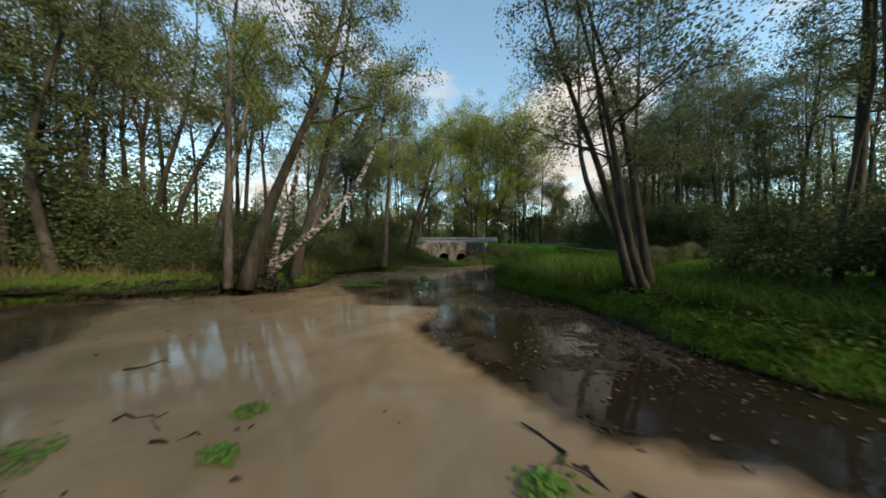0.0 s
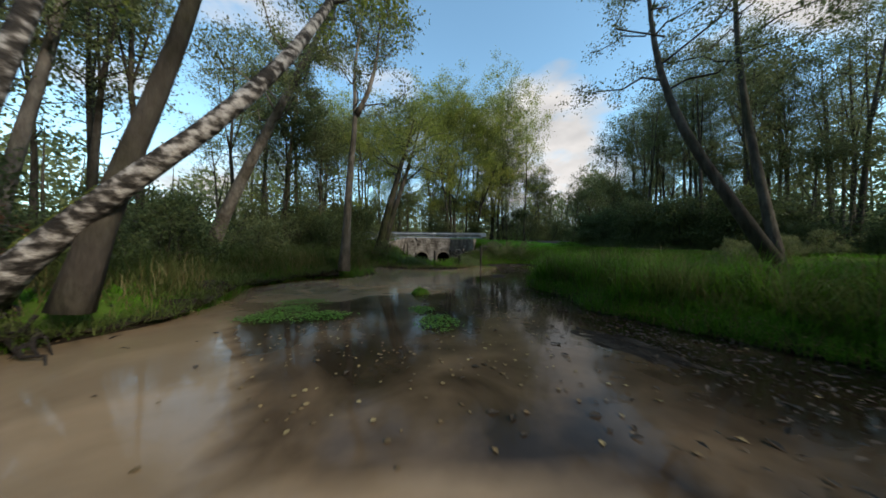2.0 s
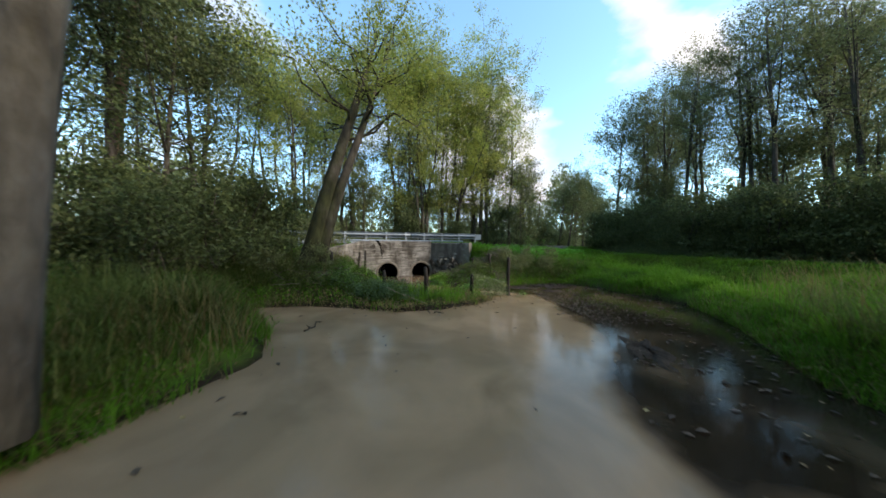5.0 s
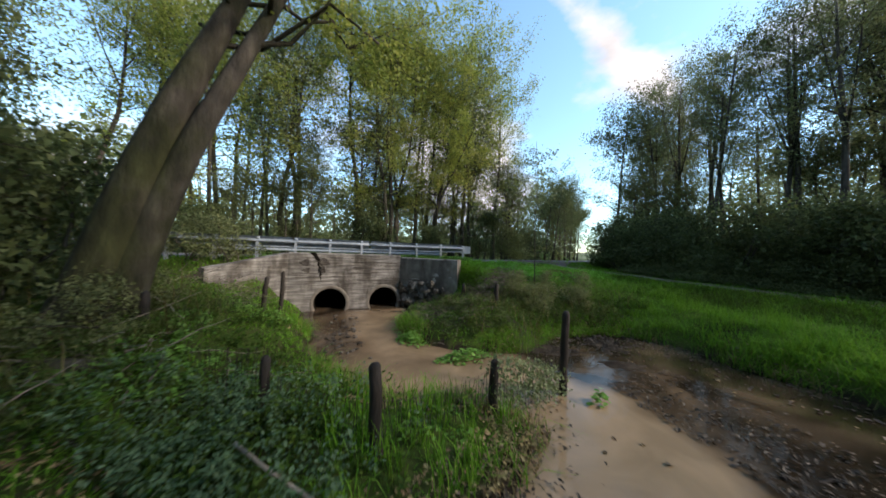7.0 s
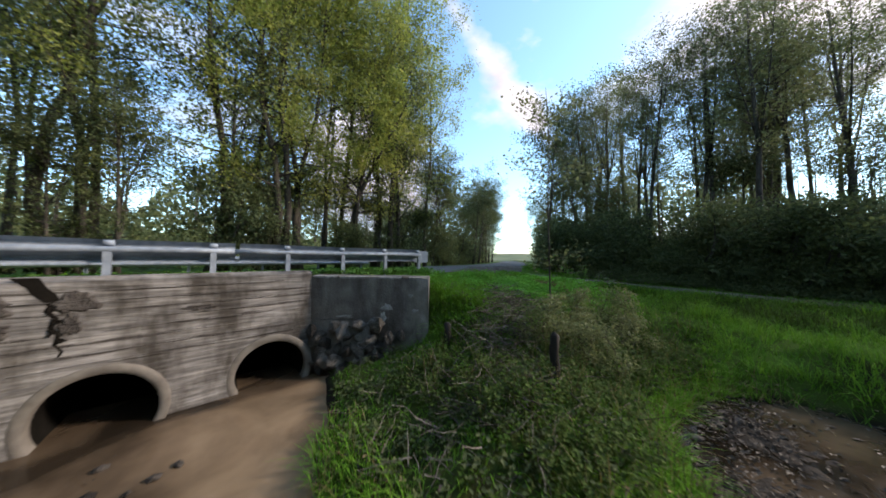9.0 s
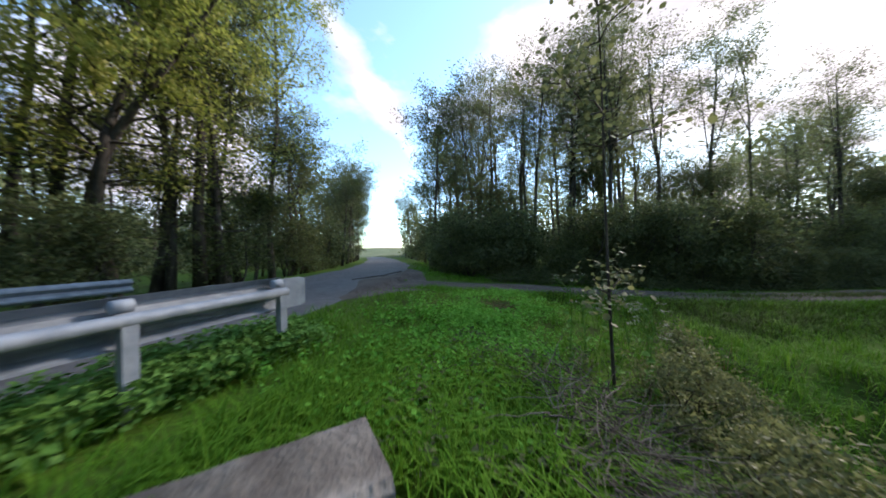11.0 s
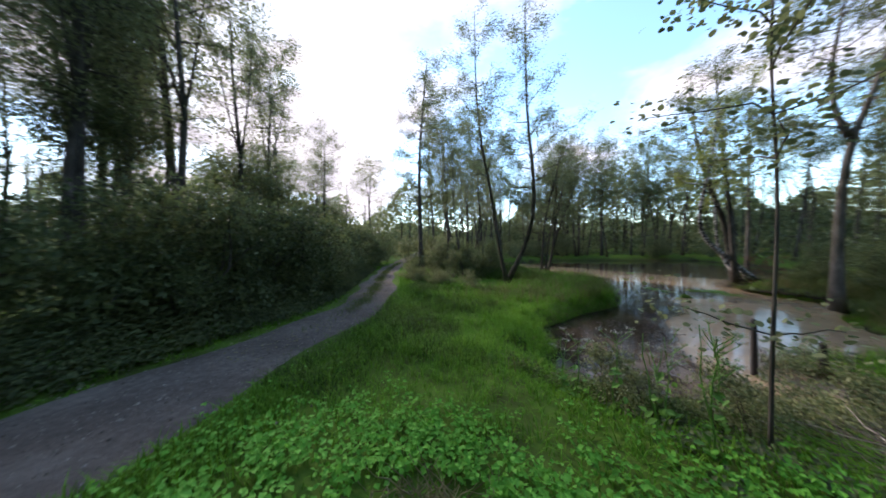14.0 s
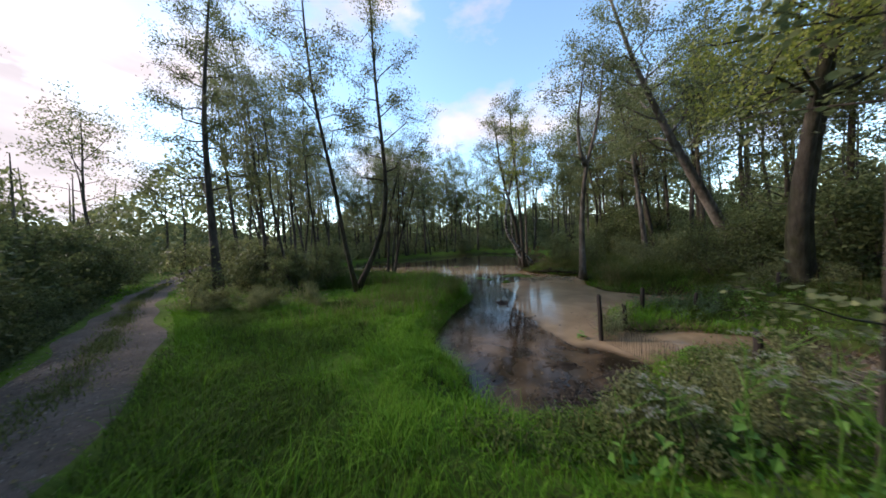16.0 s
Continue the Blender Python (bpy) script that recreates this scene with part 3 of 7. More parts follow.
# shallow brown bottom between the two clouds of silt
silt = np.maximum(silt, 0.24 * smooth01((wy - 5.4) / 0.8) * smooth01((9.6 - wy + 0.5 * wob) / 1.0) * smooth01((2.2 - wx) / 0.8) * smooth01((wx + 3.0) / 0.8))
# darker under the east bank
silt -= 0.25 * (1 - smooth01(silt / 0.3)) * smooth01((wx - 0.8) / 0.7) * smooth01((8.0 - wy) / 1.2)
silt -= 0.14 * (1 - smooth01(silt / 0.3)) * smooth01((wx - 1.6) / 0.8) * smooth01((wy - 7.0) / 1.2) * smooth01((19.0 - wy) / 1.5)
water_me.attributes.new("silt", "FLOAT", "POINT").data.foreach_set("value", silt.astype(np.float32))
WATER = bpy.data.materials.new("pond_water")
WATER.use_nodes = True
n, l = WATER.node_tree.nodes, WATER.node_tree.links
p = n["Principled BSDF"]
att, co, nz, nb, add, ramp, bmp = (n.new("ShaderNode" + k) for k in ("Attribute", "TexCoord", "TexNoise", "TexNoise", "Math", "ValToRGB", "Bump"))
att.attribute_name = "silt"
nz.inputs["Scale"].default_value, nz.inputs["Detail"].default_value = 1.6, 6
nb.inputs["Scale"].default_value, nb.inputs["Detail"].default_value = 5.0, 3
l.new(co.outputs["Object"], nz.inputs["Vector"])
l.new(co.outputs["Object"], nb.inputs["Vector"])
add.operation = "MULTIPLY_ADD"
add.inputs[1].default_value, add.inputs[2].default_value = 0.7, -0.35
l.new(nz.outputs["Fac"], add.inputs[0])
add2 = n.new("ShaderNodeMath")
l.new(add.outputs[0], add2.inputs[0])
l.new(att.outputs["Fac"], add2.inputs[1])
l.new(add2.outputs[0], ramp.inputs["Fac"])
e = ramp.color_ramp.elements
e[0].position, e[0].color = 0.0, (0.016, 0.012, 0.008, 1)
e[1].position, e[1].color = 0.95, (0.22, 0.16, 0.10, 1)
k = e.new(0.5)
k.color = (0.10, 0.07, 0.043, 1)
k = e.new(0.22)
k.color = (0.028, 0.02, 0.013, 1)
# brown mud bars show through the clear water
bars, bar_ramp, bar_mix = n.new("ShaderNodeTexNoise"), n.new("ShaderNodeValToRGB"), n.new("ShaderNodeMix")
bars.inputs["Scale"].default_value, bars.inputs["Detail"].default_value, bars.inputs["Distortion"].default_value = 0.9, 8, 0.6
l.new(co.outputs["Object"], bars.inputs["Vector"])
bar_ramp.color_ramp.elements[0].position, bar_ramp.color_ramp.elements[1].position = 0.42, 0.66
bar_ramp.color_ramp.elements[1].color = (0.10, 0.07, 0.044, 1)
l.new(bars.outputs["Fac"], bar_ramp.inputs["Fac"])
bar_mix.data_type, bar_mix.blend_type = "RGBA", "ADD"
bar_fac, bar_max = n.new("ShaderNodeMath"), n.new("ShaderNodeMath")
bar_fac.operation, bar_max.operation, bar_fac.use_clamp = "MULTIPLY_ADD", "MINIMUM", True
bar_fac.inputs[1].default_value, bar_fac.inputs[2].default_value, bar_max.inputs[1].default_value = 3.4, 0.8, 0.8
l.new(att.outputs["Fac"], bar_fac.inputs[0])
l.new(bar_fac.outputs[0], bar_max.inputs[0])
l.new(bar_max.outputs[0], bar_mix.inputs["Factor"])
l.new(ramp.outputs["Color"], bar_mix.inputs["A"])
l.new(bar_ramp.outputs["Color"], bar_mix.inputs["B"])
l.new(bar_mix.outputs["Result"], p.inputs["Base Color"])
p.inputs["Roughness"].default_value, p.inputs["IOR"].default_value, p.inputs["Specular IOR Level"].default_value = 0.07, 1.33, 0.3
bmp.inputs["Strength"].default_value, bmp.inputs["Distance"].default_value = 0.12, 0.02
l.new(nb.outputs["Fac"], bmp.inputs["Height"])
l.new(bmp.outputs["Normal"], p.inputs["Normal"])
water_me.materials[0] = WATER
tagged(new("water", water_me), "still pond water clouded tan with silt beside clear dark shallows", "pond", kind="structure")


# ---- road and track ----
def ribbon(line, halves, lift, cross=7, step=0.6, crown=0.0, wander=0.0):
    """A strip laid over the ground along a line; halves: half widths at its points."""
    seg = np.r_[0, np.cumsum(np.hypot(*np.diff(line, axis=0).T))]
    s = np.arange(0, seg[-1], step)
    c = np.stack([np.interp(s, seg, line[:, 0]), np.interp(s, seg, line[:, 1])], 1)
    for _ in range(6):
        c[1:-1] = (c[:-2] + 2 * c[1:-1] + c[2:]) / 4
    d = np.gradient(c, axis=0)
    d /= np.linalg.norm(d, axis=1, keepdims=True)
    side = np.stack([-d[:, 1], d[:, 0]], 1)
    half = np.interp(s, seg, halves)
    half_l = half + wander * (np.sin(s * 1.7) * 0.5 + np.sin(s * 0.61 + 2) * 0.5)
    half_r = half + wander * (np.sin(s * 1.3 + 4) * 0.5 + np.sin(s * 0.47) * 0.5)
    u = np.linspace(-1, 1, cross)
    off = np.where(u[None] > 0, u[None] * half_l[:, None], u[None] * half_r[:, None])
    xy = c[:, None] + off[..., None] * side[:, None]
    z = ground_height(xy[..., 0], xy[..., 1]) + lift + crown * (1 - u[None] ** 2)
    z[:, 0] -= lift + 0.03
    z[:, -1] -= lift + 0.03
    v = np.concatenate([xy, z[..., None]], -1).reshape(-1, 3)
    i = (np.arange(len(s) - 1)[:, None] * cross + np.arange(cross - 1)[None]).reshape(-1)
    return Geo().add(v, np.stack([i, i + cross, i + cross + 1, i + 1], 1))


tagged(part("road", ribbon(ROAD, [2.5] * 3 + [2.4, 2.4, 2.4] + [2.2, 2.1, 2.0, 1.9, 1.9], 0.035, 11, 0.5, 0.03, 0.15), ASPHALT, smooth=True), "narrow grey worn asphalt road with a ragged edge", "road", kind="structure")
tagged(part("track", ribbon(TRACK, [2.2, 2.0, 1.5, 1.15, 1.0, 0.95, 0.9, 0.9, 0.9, 0.9, 0.9, 0.9, 0.9], 0.03, 9, 0.4, 0.0, 0.25), GRAVEL, smooth=True), "stony grey dirt track leaving the road between verges", "track", kind="structure")


# ---- culvert ----
def wall_slab(a, b, thick, z0, za, zb, geo=None):
    """An upright slab from a to b whose front face stands on that line; its top falls from za to zb; edges chipped."""
    geo = geo or Geo()
    a, b = np.array(a, float), np.array(b, float)
    d = (b - a) / np.linalg.norm(b - a)
    nrm = np.array((-d[1], d[0]))
    steps = max(2, int(np.linalg.norm(b - a) / 0.12))
    rng = np.random.default_rng(5)
    rows = []
    for i in range(steps + 1):
        f = i / steps
        c = a + (b - a) * f
        top = za + (zb - za) * f
        j = rng.normal(0, 0.006, 4)
        cham = 0.028 + abs(j[3])
        rows.append([(*(c - nrm * 0.0), z0), (*(c + nrm * j[0] * 0.4), top - cham), (*(c + nrm * (cham + j[1])), top + j[2] * 0.5), (*(c + nrm * (thick - 0.03)), top + j[2] * 0.5), (*(c + nrm * thick), top - 0.04), (*(c + nrm * thick), z0)])
    v = np.array(rows).reshape(-1, 3)
    f = [(i * 6 + k, i * 6 + 6 + k, i * 6 + 6 + (k + 1) % 6, i * 6 + (k + 1) % 6) for i in range(steps) for k in range(6)]
    geo.add(v, f)
    for s in (0, steps):
        q = [s * 6 + k for k in range(6)]
        geo.add(v[q], [(0, 1, 2, 3, 4, 5)] if s == 0 else [(5, 4, 3, 2, 1, 0)])
    return geo


HEAD_L, HEAD_R, WING_R, WING_L = (-2.15, 26.15), (1.46, 26.45), (3.14, 25.02), (-3.75, 24.95)
PIPES = ((-0.92, 0.22), (0.86, 0.22))
PIPE_R = 0.575
culvert = thing("culvert", "old board-marked concrete culvert head with two round pipes", "culvert")


def headwall():
    """The front wall with two round holes, in the wall's own plane."""
    geo = Geo()
    a, b = np.array(HEAD_L), np.array(HEAD_R)
    length = np.linalg.norm(b - a)
    d = (b - a) / length
    nrm = np.array((-d[1], d[0]))
    z0, z1, thick = -0.5, 1.9, 0.42
    rng = np.random.default_rng(3)

    def put(u, z, depth):
        return (*(a + d * u + nrm * depth), z)

    def quad(u0, u1, w0, w1):
        nu, nz = max(1, int((u1 - u0) / 0.14)), max(1, int((w1 - w0) / 0.14))
        us, zs = np.linspace(u0, u1, nu + 1), np.linspace(w0, w1, nz + 1)
        v = np.array([put(u, z, 0) for z in zs for u in us])
        i = (np.arange(nz)[:, None] * (nu + 1) + np.arange(nu)[None]).reshape(-1)
        geo.add(v, np.stack([i, i + 1, i + nu + 2, i + nu + 1], 1))

    cs = [(np.array((x, 26.3)) - a) @ d for x, _ in PIPES]
    s = PIPE_R + 0.13
    zc = PIPES[0][1]
    cuts = [0, cs[0] - s, cs[0] + s, cs[1] - s, cs[1] + s, length]
    quad(0, length, zc + s, z1 - 0.05)
    for u0, u1 in ((cuts[0], cuts[1]), (cuts[2], cuts[3]), (cuts[4], cuts[5])):
        quad(u0, u1, z0, zc + s)
    for c in cs:
        k = 40
        ang = np.arange(k) * 2 * np.pi / k
        ring = np.stack([np.cos(ang), np.sin(ang)], 1)
        sq = ring / np.abs(ring).max(1, keepdims=True) * s
        v = np.array([put(c + x, zc + z, 0) for x, z in ring * PIPE_R] + [put(c + x, zc + z, 0) for x, z in sq])
        geo.add(v, [(i, (i + 1) % k, k + (i + 1) % k, k + i) for i in range(k)])
    # worn top edge, back and ends
    m = int(length / 0.1)
    us = np.linspace(0, length, m + 1)
    ch = 0.05 + np.abs(rng.normal(0, 0.012, m + 1))
    rows = np.array([[put(u, z1 - 0.05, 0), put(u, z1 + rng.normal(0, 0.008), c), put(u, z1, thick), put(u, 0.92, thick)] for u, c in zip(us, ch)])
    geo.add(rows.reshape(-1, 3), [(i * 4 + q, i * 4 + 4 + q, i * 4 + 5 + q, i * 4 + 1 + q) for i in range(m) for q in range(3)])
    for u in (0, length):
        geo.add([put(u, z0, 0), put(u, z1 - 0.05, 0), put(u, z1, 0.06), put(u, z1, thick), put(u, z0, thick)], [(0, 1, 2, 3, 4)])
    return geo


part("headwall", headwall(), CONCRETE, culvert)
# broken place over the west pipe: a notch, spalled patches and a crack; board marks and joints
rng = np.random.default_rng(8)


def on_wall(u, z, out):
    return (HEAD_L[0] + u * 0.9966, HEAD_L[1] + u * 0.083 - out, z)


def patch(u, z, w, h, n=26, rough=0.22):
    """A ragged patch lying on the wall, with a broken rim."""
    ang = np.arange(n) * 2 * np.pi / n
    rr = 1 + rough * np.sin(ang * 3 + u * 9) * 0.6 + rough * rng.normal(size=n) * 0.6
    rim = [on_wall(u + w * 0.5 * r * math.cos(a), z + h * 0.5 * r * math.sin(a), 0.002) for a, r in zip(ang, rr)]
    mid = [on_wall(u + w * 0.4 * r * math.cos(a), z + h * 0.4 * r * math.sin(a), 0.012 + 0.01 * rng.random()) for a, r in zip(ang, rr)]
    v = rim + mid + [on_wall(u, z, 0.008)]
    return Geo().add(v, [(k, (k + 1) % n, n + (k + 1) % n, n + k) for k in range(n)]).add(v, [(n + k, n + (k + 1) % n, 2 * n) for k in range(n)])


# notch and gaps lie flat on the wall; their black stands for shade
notch = [(0.60, 1.905), (0.78, 1.905), (0.83, 1.80), (0.90, 1.70), (0.93, 1.60), (0.84, 1.59), (0.79, 1.66), (0.74, 1.72), (0.70, 1.80)]
v = [on_wall(u, z, 0.004) for u, z in notch]
part("broken_notch", Geo().add(v, [tuple(range(len(v)))[::-1]]), BORE, culvert, "black broken notch in the wall's top edge")
for u, z, w, h in ((1.05, 1.60, 0.34, 0.24), (0.48, 1.58, 0.30, 0.20), (0.52, 1.34, 0.24, 0.16), (1.0, 1.34, 0.16, 0.24), (2.1, 1.42, 0.42, 0.06)):
    part("spalled_patch", patch(u, z, w, h), SPALL, culvert, "rough dark patch of broken concrete")
for u, z, w, h in ((0.86, 1.53, 0.05, 0.09), (0.90, 1.40, 0.07, 0.07), (0.87, 1.28, 0.05, 0.11), (0.95, 1.18, 0.06, 0.06)):
    part("gap", patch(u, z, w, h, 12, 0.4), BORE, culvert, "black gap where the concrete has split")
line = [(0.88, 1.62), (0.84, 1.52), (0.90, 1.44), (0.87, 1.34), (0.92, 1.24), (0.90, 1.14), (0.95, 1.06), (0.93, 1.0)]
v = []
for k, (u, z) in enumerate(line):
    w = 0.022 * (1 - k / 9) + 0.006
    v += [on_wall(u - w, z, 0.001), on_wall(u, z, 0.006), on_wall(u + w, z, 0.001)]
part("crack", Geo().add(v, [(3 * k + q, 3 * k + q + 1, 3 * k + q + 4, 3 * k + q + 3) for k in range(len(line) - 1) for q in (0, 1)]), BORE, culvert, "dark crack running down to the pipe")
for i in range(60):
    u, row, ln = rng.uniform(0.0, 3.2), 0.86 + 0.125 * (i % 8), rng.uniform(0.35, 1.5)
    ln = min(ln, 3.58 - u)
    hw, dark = rng.uniform(0.005, 0.015), i % 3 != 0
    n = 7
    wave = np.cumsum(rng.normal(0, 0.004, n))
    v = []
    for k in range(n):
        q, z = u + ln * k / (n - 1), row + wave[k]
        t = hw * (0.4 + rng.random()) * (0.3 if k in (0, n - 1) else 1)
        v += [on_wall(q, z - t, 0.001), on_wall(q, z, 0.003 if dark else 0.013), on_wall(q, z + t, 0.001)]
    part("board_joint" if dark else "board_ridge", Geo().add(v, [(3 * k + q, 3 * k + q + 3, 3 * k + q + 4, 3 * k + q + 1) for k in range(n - 1) for q in (0, 1)]), SPALL if dark else CONCRETE, culvert)
part("wing_wall", wall_slab(HEAD_R, WING_R, 0.45, 0.05, 1.82, 1.79), CONCRETE_D, culvert, "smooth dark weathered concrete wing wall")
part("wing_wall", wall_slab(WING_L, HEAD_L, 0.4, -0.3, 1.45, 1.88), CONCRETE, culvert)
for (px, pz) in PIPES:
    py = 26.15 + (px + 2.15) * 0.083
    k = 40
    ang = np.arange(k) * 2 * np.pi / k
    rows = []
    for r, dy in ((PIPE_R - 0.075, 0.12), (PIPE_R - 0.075, -0.03), (PIPE_R - 0.065, -0.05), (PIPE_R + 0.02, -0.05), (PIPE_R + 0.035, -0.035), (PIPE_R + 0.035, 0.02)):
        rows.append(np.stack([px + r * np.cos(ang), np.full(k, py + dy), pz + r * np.sin(ang)], 1))
    v = np.concatenate(rows)
    geo = Geo().add(v, [(r * k + i, r * k + (i + 1) % k, r * k + k + (i + 1) % k, r * k + k + i) for r in range(5) for i in range(k)])
    pipe = part("pipe", geo, PIPE_M, culvert, "round concrete pipe with a thick rim", True)
    # the bore's darkness is painted shade, not wet concrete
    back = rows[0] + np.array((0, 4.9, 0))
    bore = Geo().add(np.concatenate([rows[0], back]), [(i, (i + 1) % k, k + (i + 1) % k, k + i) for i in range(k)]).add(back, [tuple(range(k))])
    part("bore", bore, BORE, pipe, "dark wet inside of the pipe", True)


# lime bloom, cracks and a pale broken crust on the east wing wall
LIME = material("lime_bloom", [(0.16, 0.15, 0.135), (0.26, 0.245, 0.225), (0.42, 0.40, 0.37)], 14, 0.9, 0.6, 40, contrast=(0.3, 0.7))
rng = np.random.default_rng(32)
wing_d = (np.array(WING_R) - np.array(HEAD_R)) / np.linalg.norm(np.array(WING_R) - np.array(HEAD_R))
wing_n = np.array((wing_d[1], -wing_d[0]))


def on_wing(u, z, out):
    return (*(np.array(HEAD_R) + wing_d * u + wing_n * out), z)


for u, z, w, h in ((1.42, 1.22, 0.20, 0.12), (1.36, 1.04, 0.12, 0.16), (1.95, 1.16, 0.12, 0.06), (0.62, 1.05, 0.34, 0.05), (1.86, 1.44, 0.09, 0.07), (0.95, 0.9, 0.3, 0.06)):
    n = 22
    ang = np.arange(n) * 2 * np.pi / n
    rr = 1 + 0.3 * np.sin(ang * 3 + u * 7) * 0.6 + 0.3 * rng.normal(size=n) * 0.6
    v = [on_wing(u + w * 0.5 * r * math.cos(a), z + h * 0.5 * r * math.sin(a), 0.001) for a, r in zip(ang, rr)] + [on_wing(u + w * 0.35 * r * math.cos(a), z + h * 0.35 * r * math.sin(a), 0.006) for a, r in zip(ang, rr)]
    part("lime_patch", Geo().add(v, [(k, (k + 1) % n, n + (k + 1) % n, n + k) for k in range(n)]).add(v, [tuple(range(n, 2 * n))]), LIME, culvert, "pale lime bloom on the wing wall")
for i in range(16):
    u, w = rng.uniform(0.0, 2.0), rng.uniform(0.08, 0.3)
    w = min(w, 2.17 - u)
    z = 1.815 - 0.014 * u
    v = []
    for k in range(6):
        q, t = u + w * k / 5, rng.uniform(0.006, 0.022) * (0.3 if k in (0, 5) else 1)
        v += [on_wing(q, z - 0.03 - t, 0.001), on_wing(q, z - 0.012, 0.007), on_wing(q, z + 0.004, -0.03 - t)]
    part("crust", Geo().add(v, [(3 * k + r, 3 * k + r + 3, 3 * k + r + 4, 3 * k + r + 1) for k in range(5) for r in (0, 1)]), LIME, culvert, "pale broken crust along the wall's top edge")
for z, u0, u1 in ((1.0, 0.1, 1.0), (0.86, 0.5, 1.25)):
    v = []
    for q in np.linspace(u0, u1, 12):
        zz, t = z + rng.normal(0, 0.008), rng.uniform(0.003, 0.009)
        v += [on_wing(q, zz - t, 0.001), on_wing(q, zz, 0.003), on_wing(q, zz + t, 0.001)]
    part("joint", Geo().add(v, [(3 * k + r, 3 * k + r + 3, 3 * k + r + 4, 3 * k + r + 1) for k in range(11) for r in (0, 1)]), SPALL, culvert)

# rubble footing laid bare under the east wing wall
FOOTING = material("rubble_footing", [(0.03, 0.027, 0.023), (0.075, 0.068, 0.058), (0.16, 0.148, 0.13)], 6, 0.95, 0.9, 22, per="object")
rng = np.random.default_rng(31)
for i in range(46):
    bm = bmesh.new()
    bmesh.ops.create_icosphere(bm, subdivisions=1, radius=1)
    for vert in bm.verts:
        vert.co *= rng.uniform(0.75, 1.2)
    me = bpy.data.meshes.new("footing_stone")
    bm.to_mesh(me)
    bm.free()
    me.materials.append(FOOTING)
    f, h, r = rng.uniform(0.02, 0.8), rng.uniform(0.1, 0.95), rng.uniform(0.08, 0.19)
    c = np.array(HEAD_R) + (np.array(WING_R) - np.array(HEAD_R)) * f - np.array((0.648, 0.762)) * (0.02 + 0.10 * (1 - h))
    ob = new("footing_stone", me)
    ob.parent = culvert
    ob.matrix_basis = pose(c[0], c[1], h, *rng.uniform(0, 360, 3)) @ Matrix.Diagonal((r * 1.2, r * 0.8, r * 0.7, 1))


# ---- guardrail ----
RAIL_A, RAIL_DIR = np.array((4.46, 26.98)), np.array((-0.998, -0.062))
RAIL_TOP, POST_STEP = 2.38, 1.04
RAIL_N = np.array((-RAIL_DIR[1], RAIL_DIR[0]))  # towards the road is -RAIL_N


def w_beam(length, start):
    """The folded W of a steel crash barrier, with thickness."""
    prof = [(0.0, 0.0), (0.03, -0.008), (0.08, -0.05), (0.085, -0.085), (0.05, -0.115), (0.005, -0.14), (0.005, -0.17), (0.05, -0.195), (0.085, -0.225), (0.08, -0.26), (0.03, -0.302), (0.0, -0.31)]
    front = [(x + 0.004, z) for x, z in prof]
    back = [(x - 0.004, z) for x, z in prof[::-1]]
    loop = front + back
    rows = []
    for s in np.linspace(start, start + length, max(2, int(length / 0.5))):
        c = RAIL_A + RAIL_DIR * s
        rows.append([(*(c - RAIL_N * (q - 0.03)), RAIL_TOP + z + 0.004 * math.sin(s * 2.1)) for q, z in loop])
    m = len(loop)
    v = np.array(rows).reshape(-1, 3)
    geo = Geo().add(v, [(i * m + k, i * m + m + k, i * m + m + (k + 1) % m, i * m + (k + 1) % m) for i in range(len(rows) - 1) for k in range(m)])
    return geo


rail = thing("guardrail", "galvanised steel guardrail with a folded beam on posts beside the road", "guardrail")
for i in range(5):
    part("beam", w_beam(4.02 if i else 3.9, 0.18 + 3.96 * i), ZINC, rail)
# the flat end plate, slightly bowed, past the last post
end = Geo()
rows = []
for k in range(9):
    c = RAIL_A + RAIL_DIR * (0.32 - 0.51 * k / 8) - RAIL_N * (0.045 + 0.03 * math.sin(math.pi * k / 8))
    cut = 0.02 if k == 8 else 0.0
    rows.append([(*(c - RAIL_N * d), RAIL_TOP + z) for d, z in ((0, -0.025 - cut), (0, -0.345 + cut), (0.005, -0.345 + cut), (0.005, -0.025 - cut))])
v = np.array(rows).reshape(-1, 3)
end.add(v, [(i * 4 + k, i * 4 + 4 + k, i * 4 + 4 + (k + 1) % 4, i * 4 + (k + 1) % 4) for i in range(8) for k in range(4)])
end.add(v[:4], [(0, 1, 2, 3)]).add(v[-4:], [(3, 2, 1, 0)])
part("end_piece", end, ZINC, rail, "flat pale end plate")
post_geo = Geo()
ch = [(-0.036, -0.03), (0.036, -0.03), (0.036, 0.03), (0.031, 0.03), (0.031, -0.025), (-0.031, -0.025), (-0.031, 0.03), (-0.036, 0.03)]
pv = np.array([(x, y, z) for z in (-0.95, -0.13) for x, y in ch])
post_geo.add(pv, [(k, (k + 1) % 8, 8 + (k + 1) % 8, 8 + k) for k in range(8)])
post_geo.add(pv[8:], [(0, 1, 4, 5), (1, 2, 3, 4), (0, 5, 6, 7)])
post_me = post_geo.mesh("post", ZINC)
block_me = Geo().tube([(-0.05, 0, -0.055), (-0.045, 0, -0.055), (0.045, 0, -0.055), (0.05, 0, -0.055)], [0.03, 0.042, 0.042, 0.03], 12).mesh("spacer", ZINC, True)
bolt_me = Geo().tube([(0, 0.03, -0.19), (0, 0.055, -0.19)], 0.014, 8).mesh("bolt", ZINC)
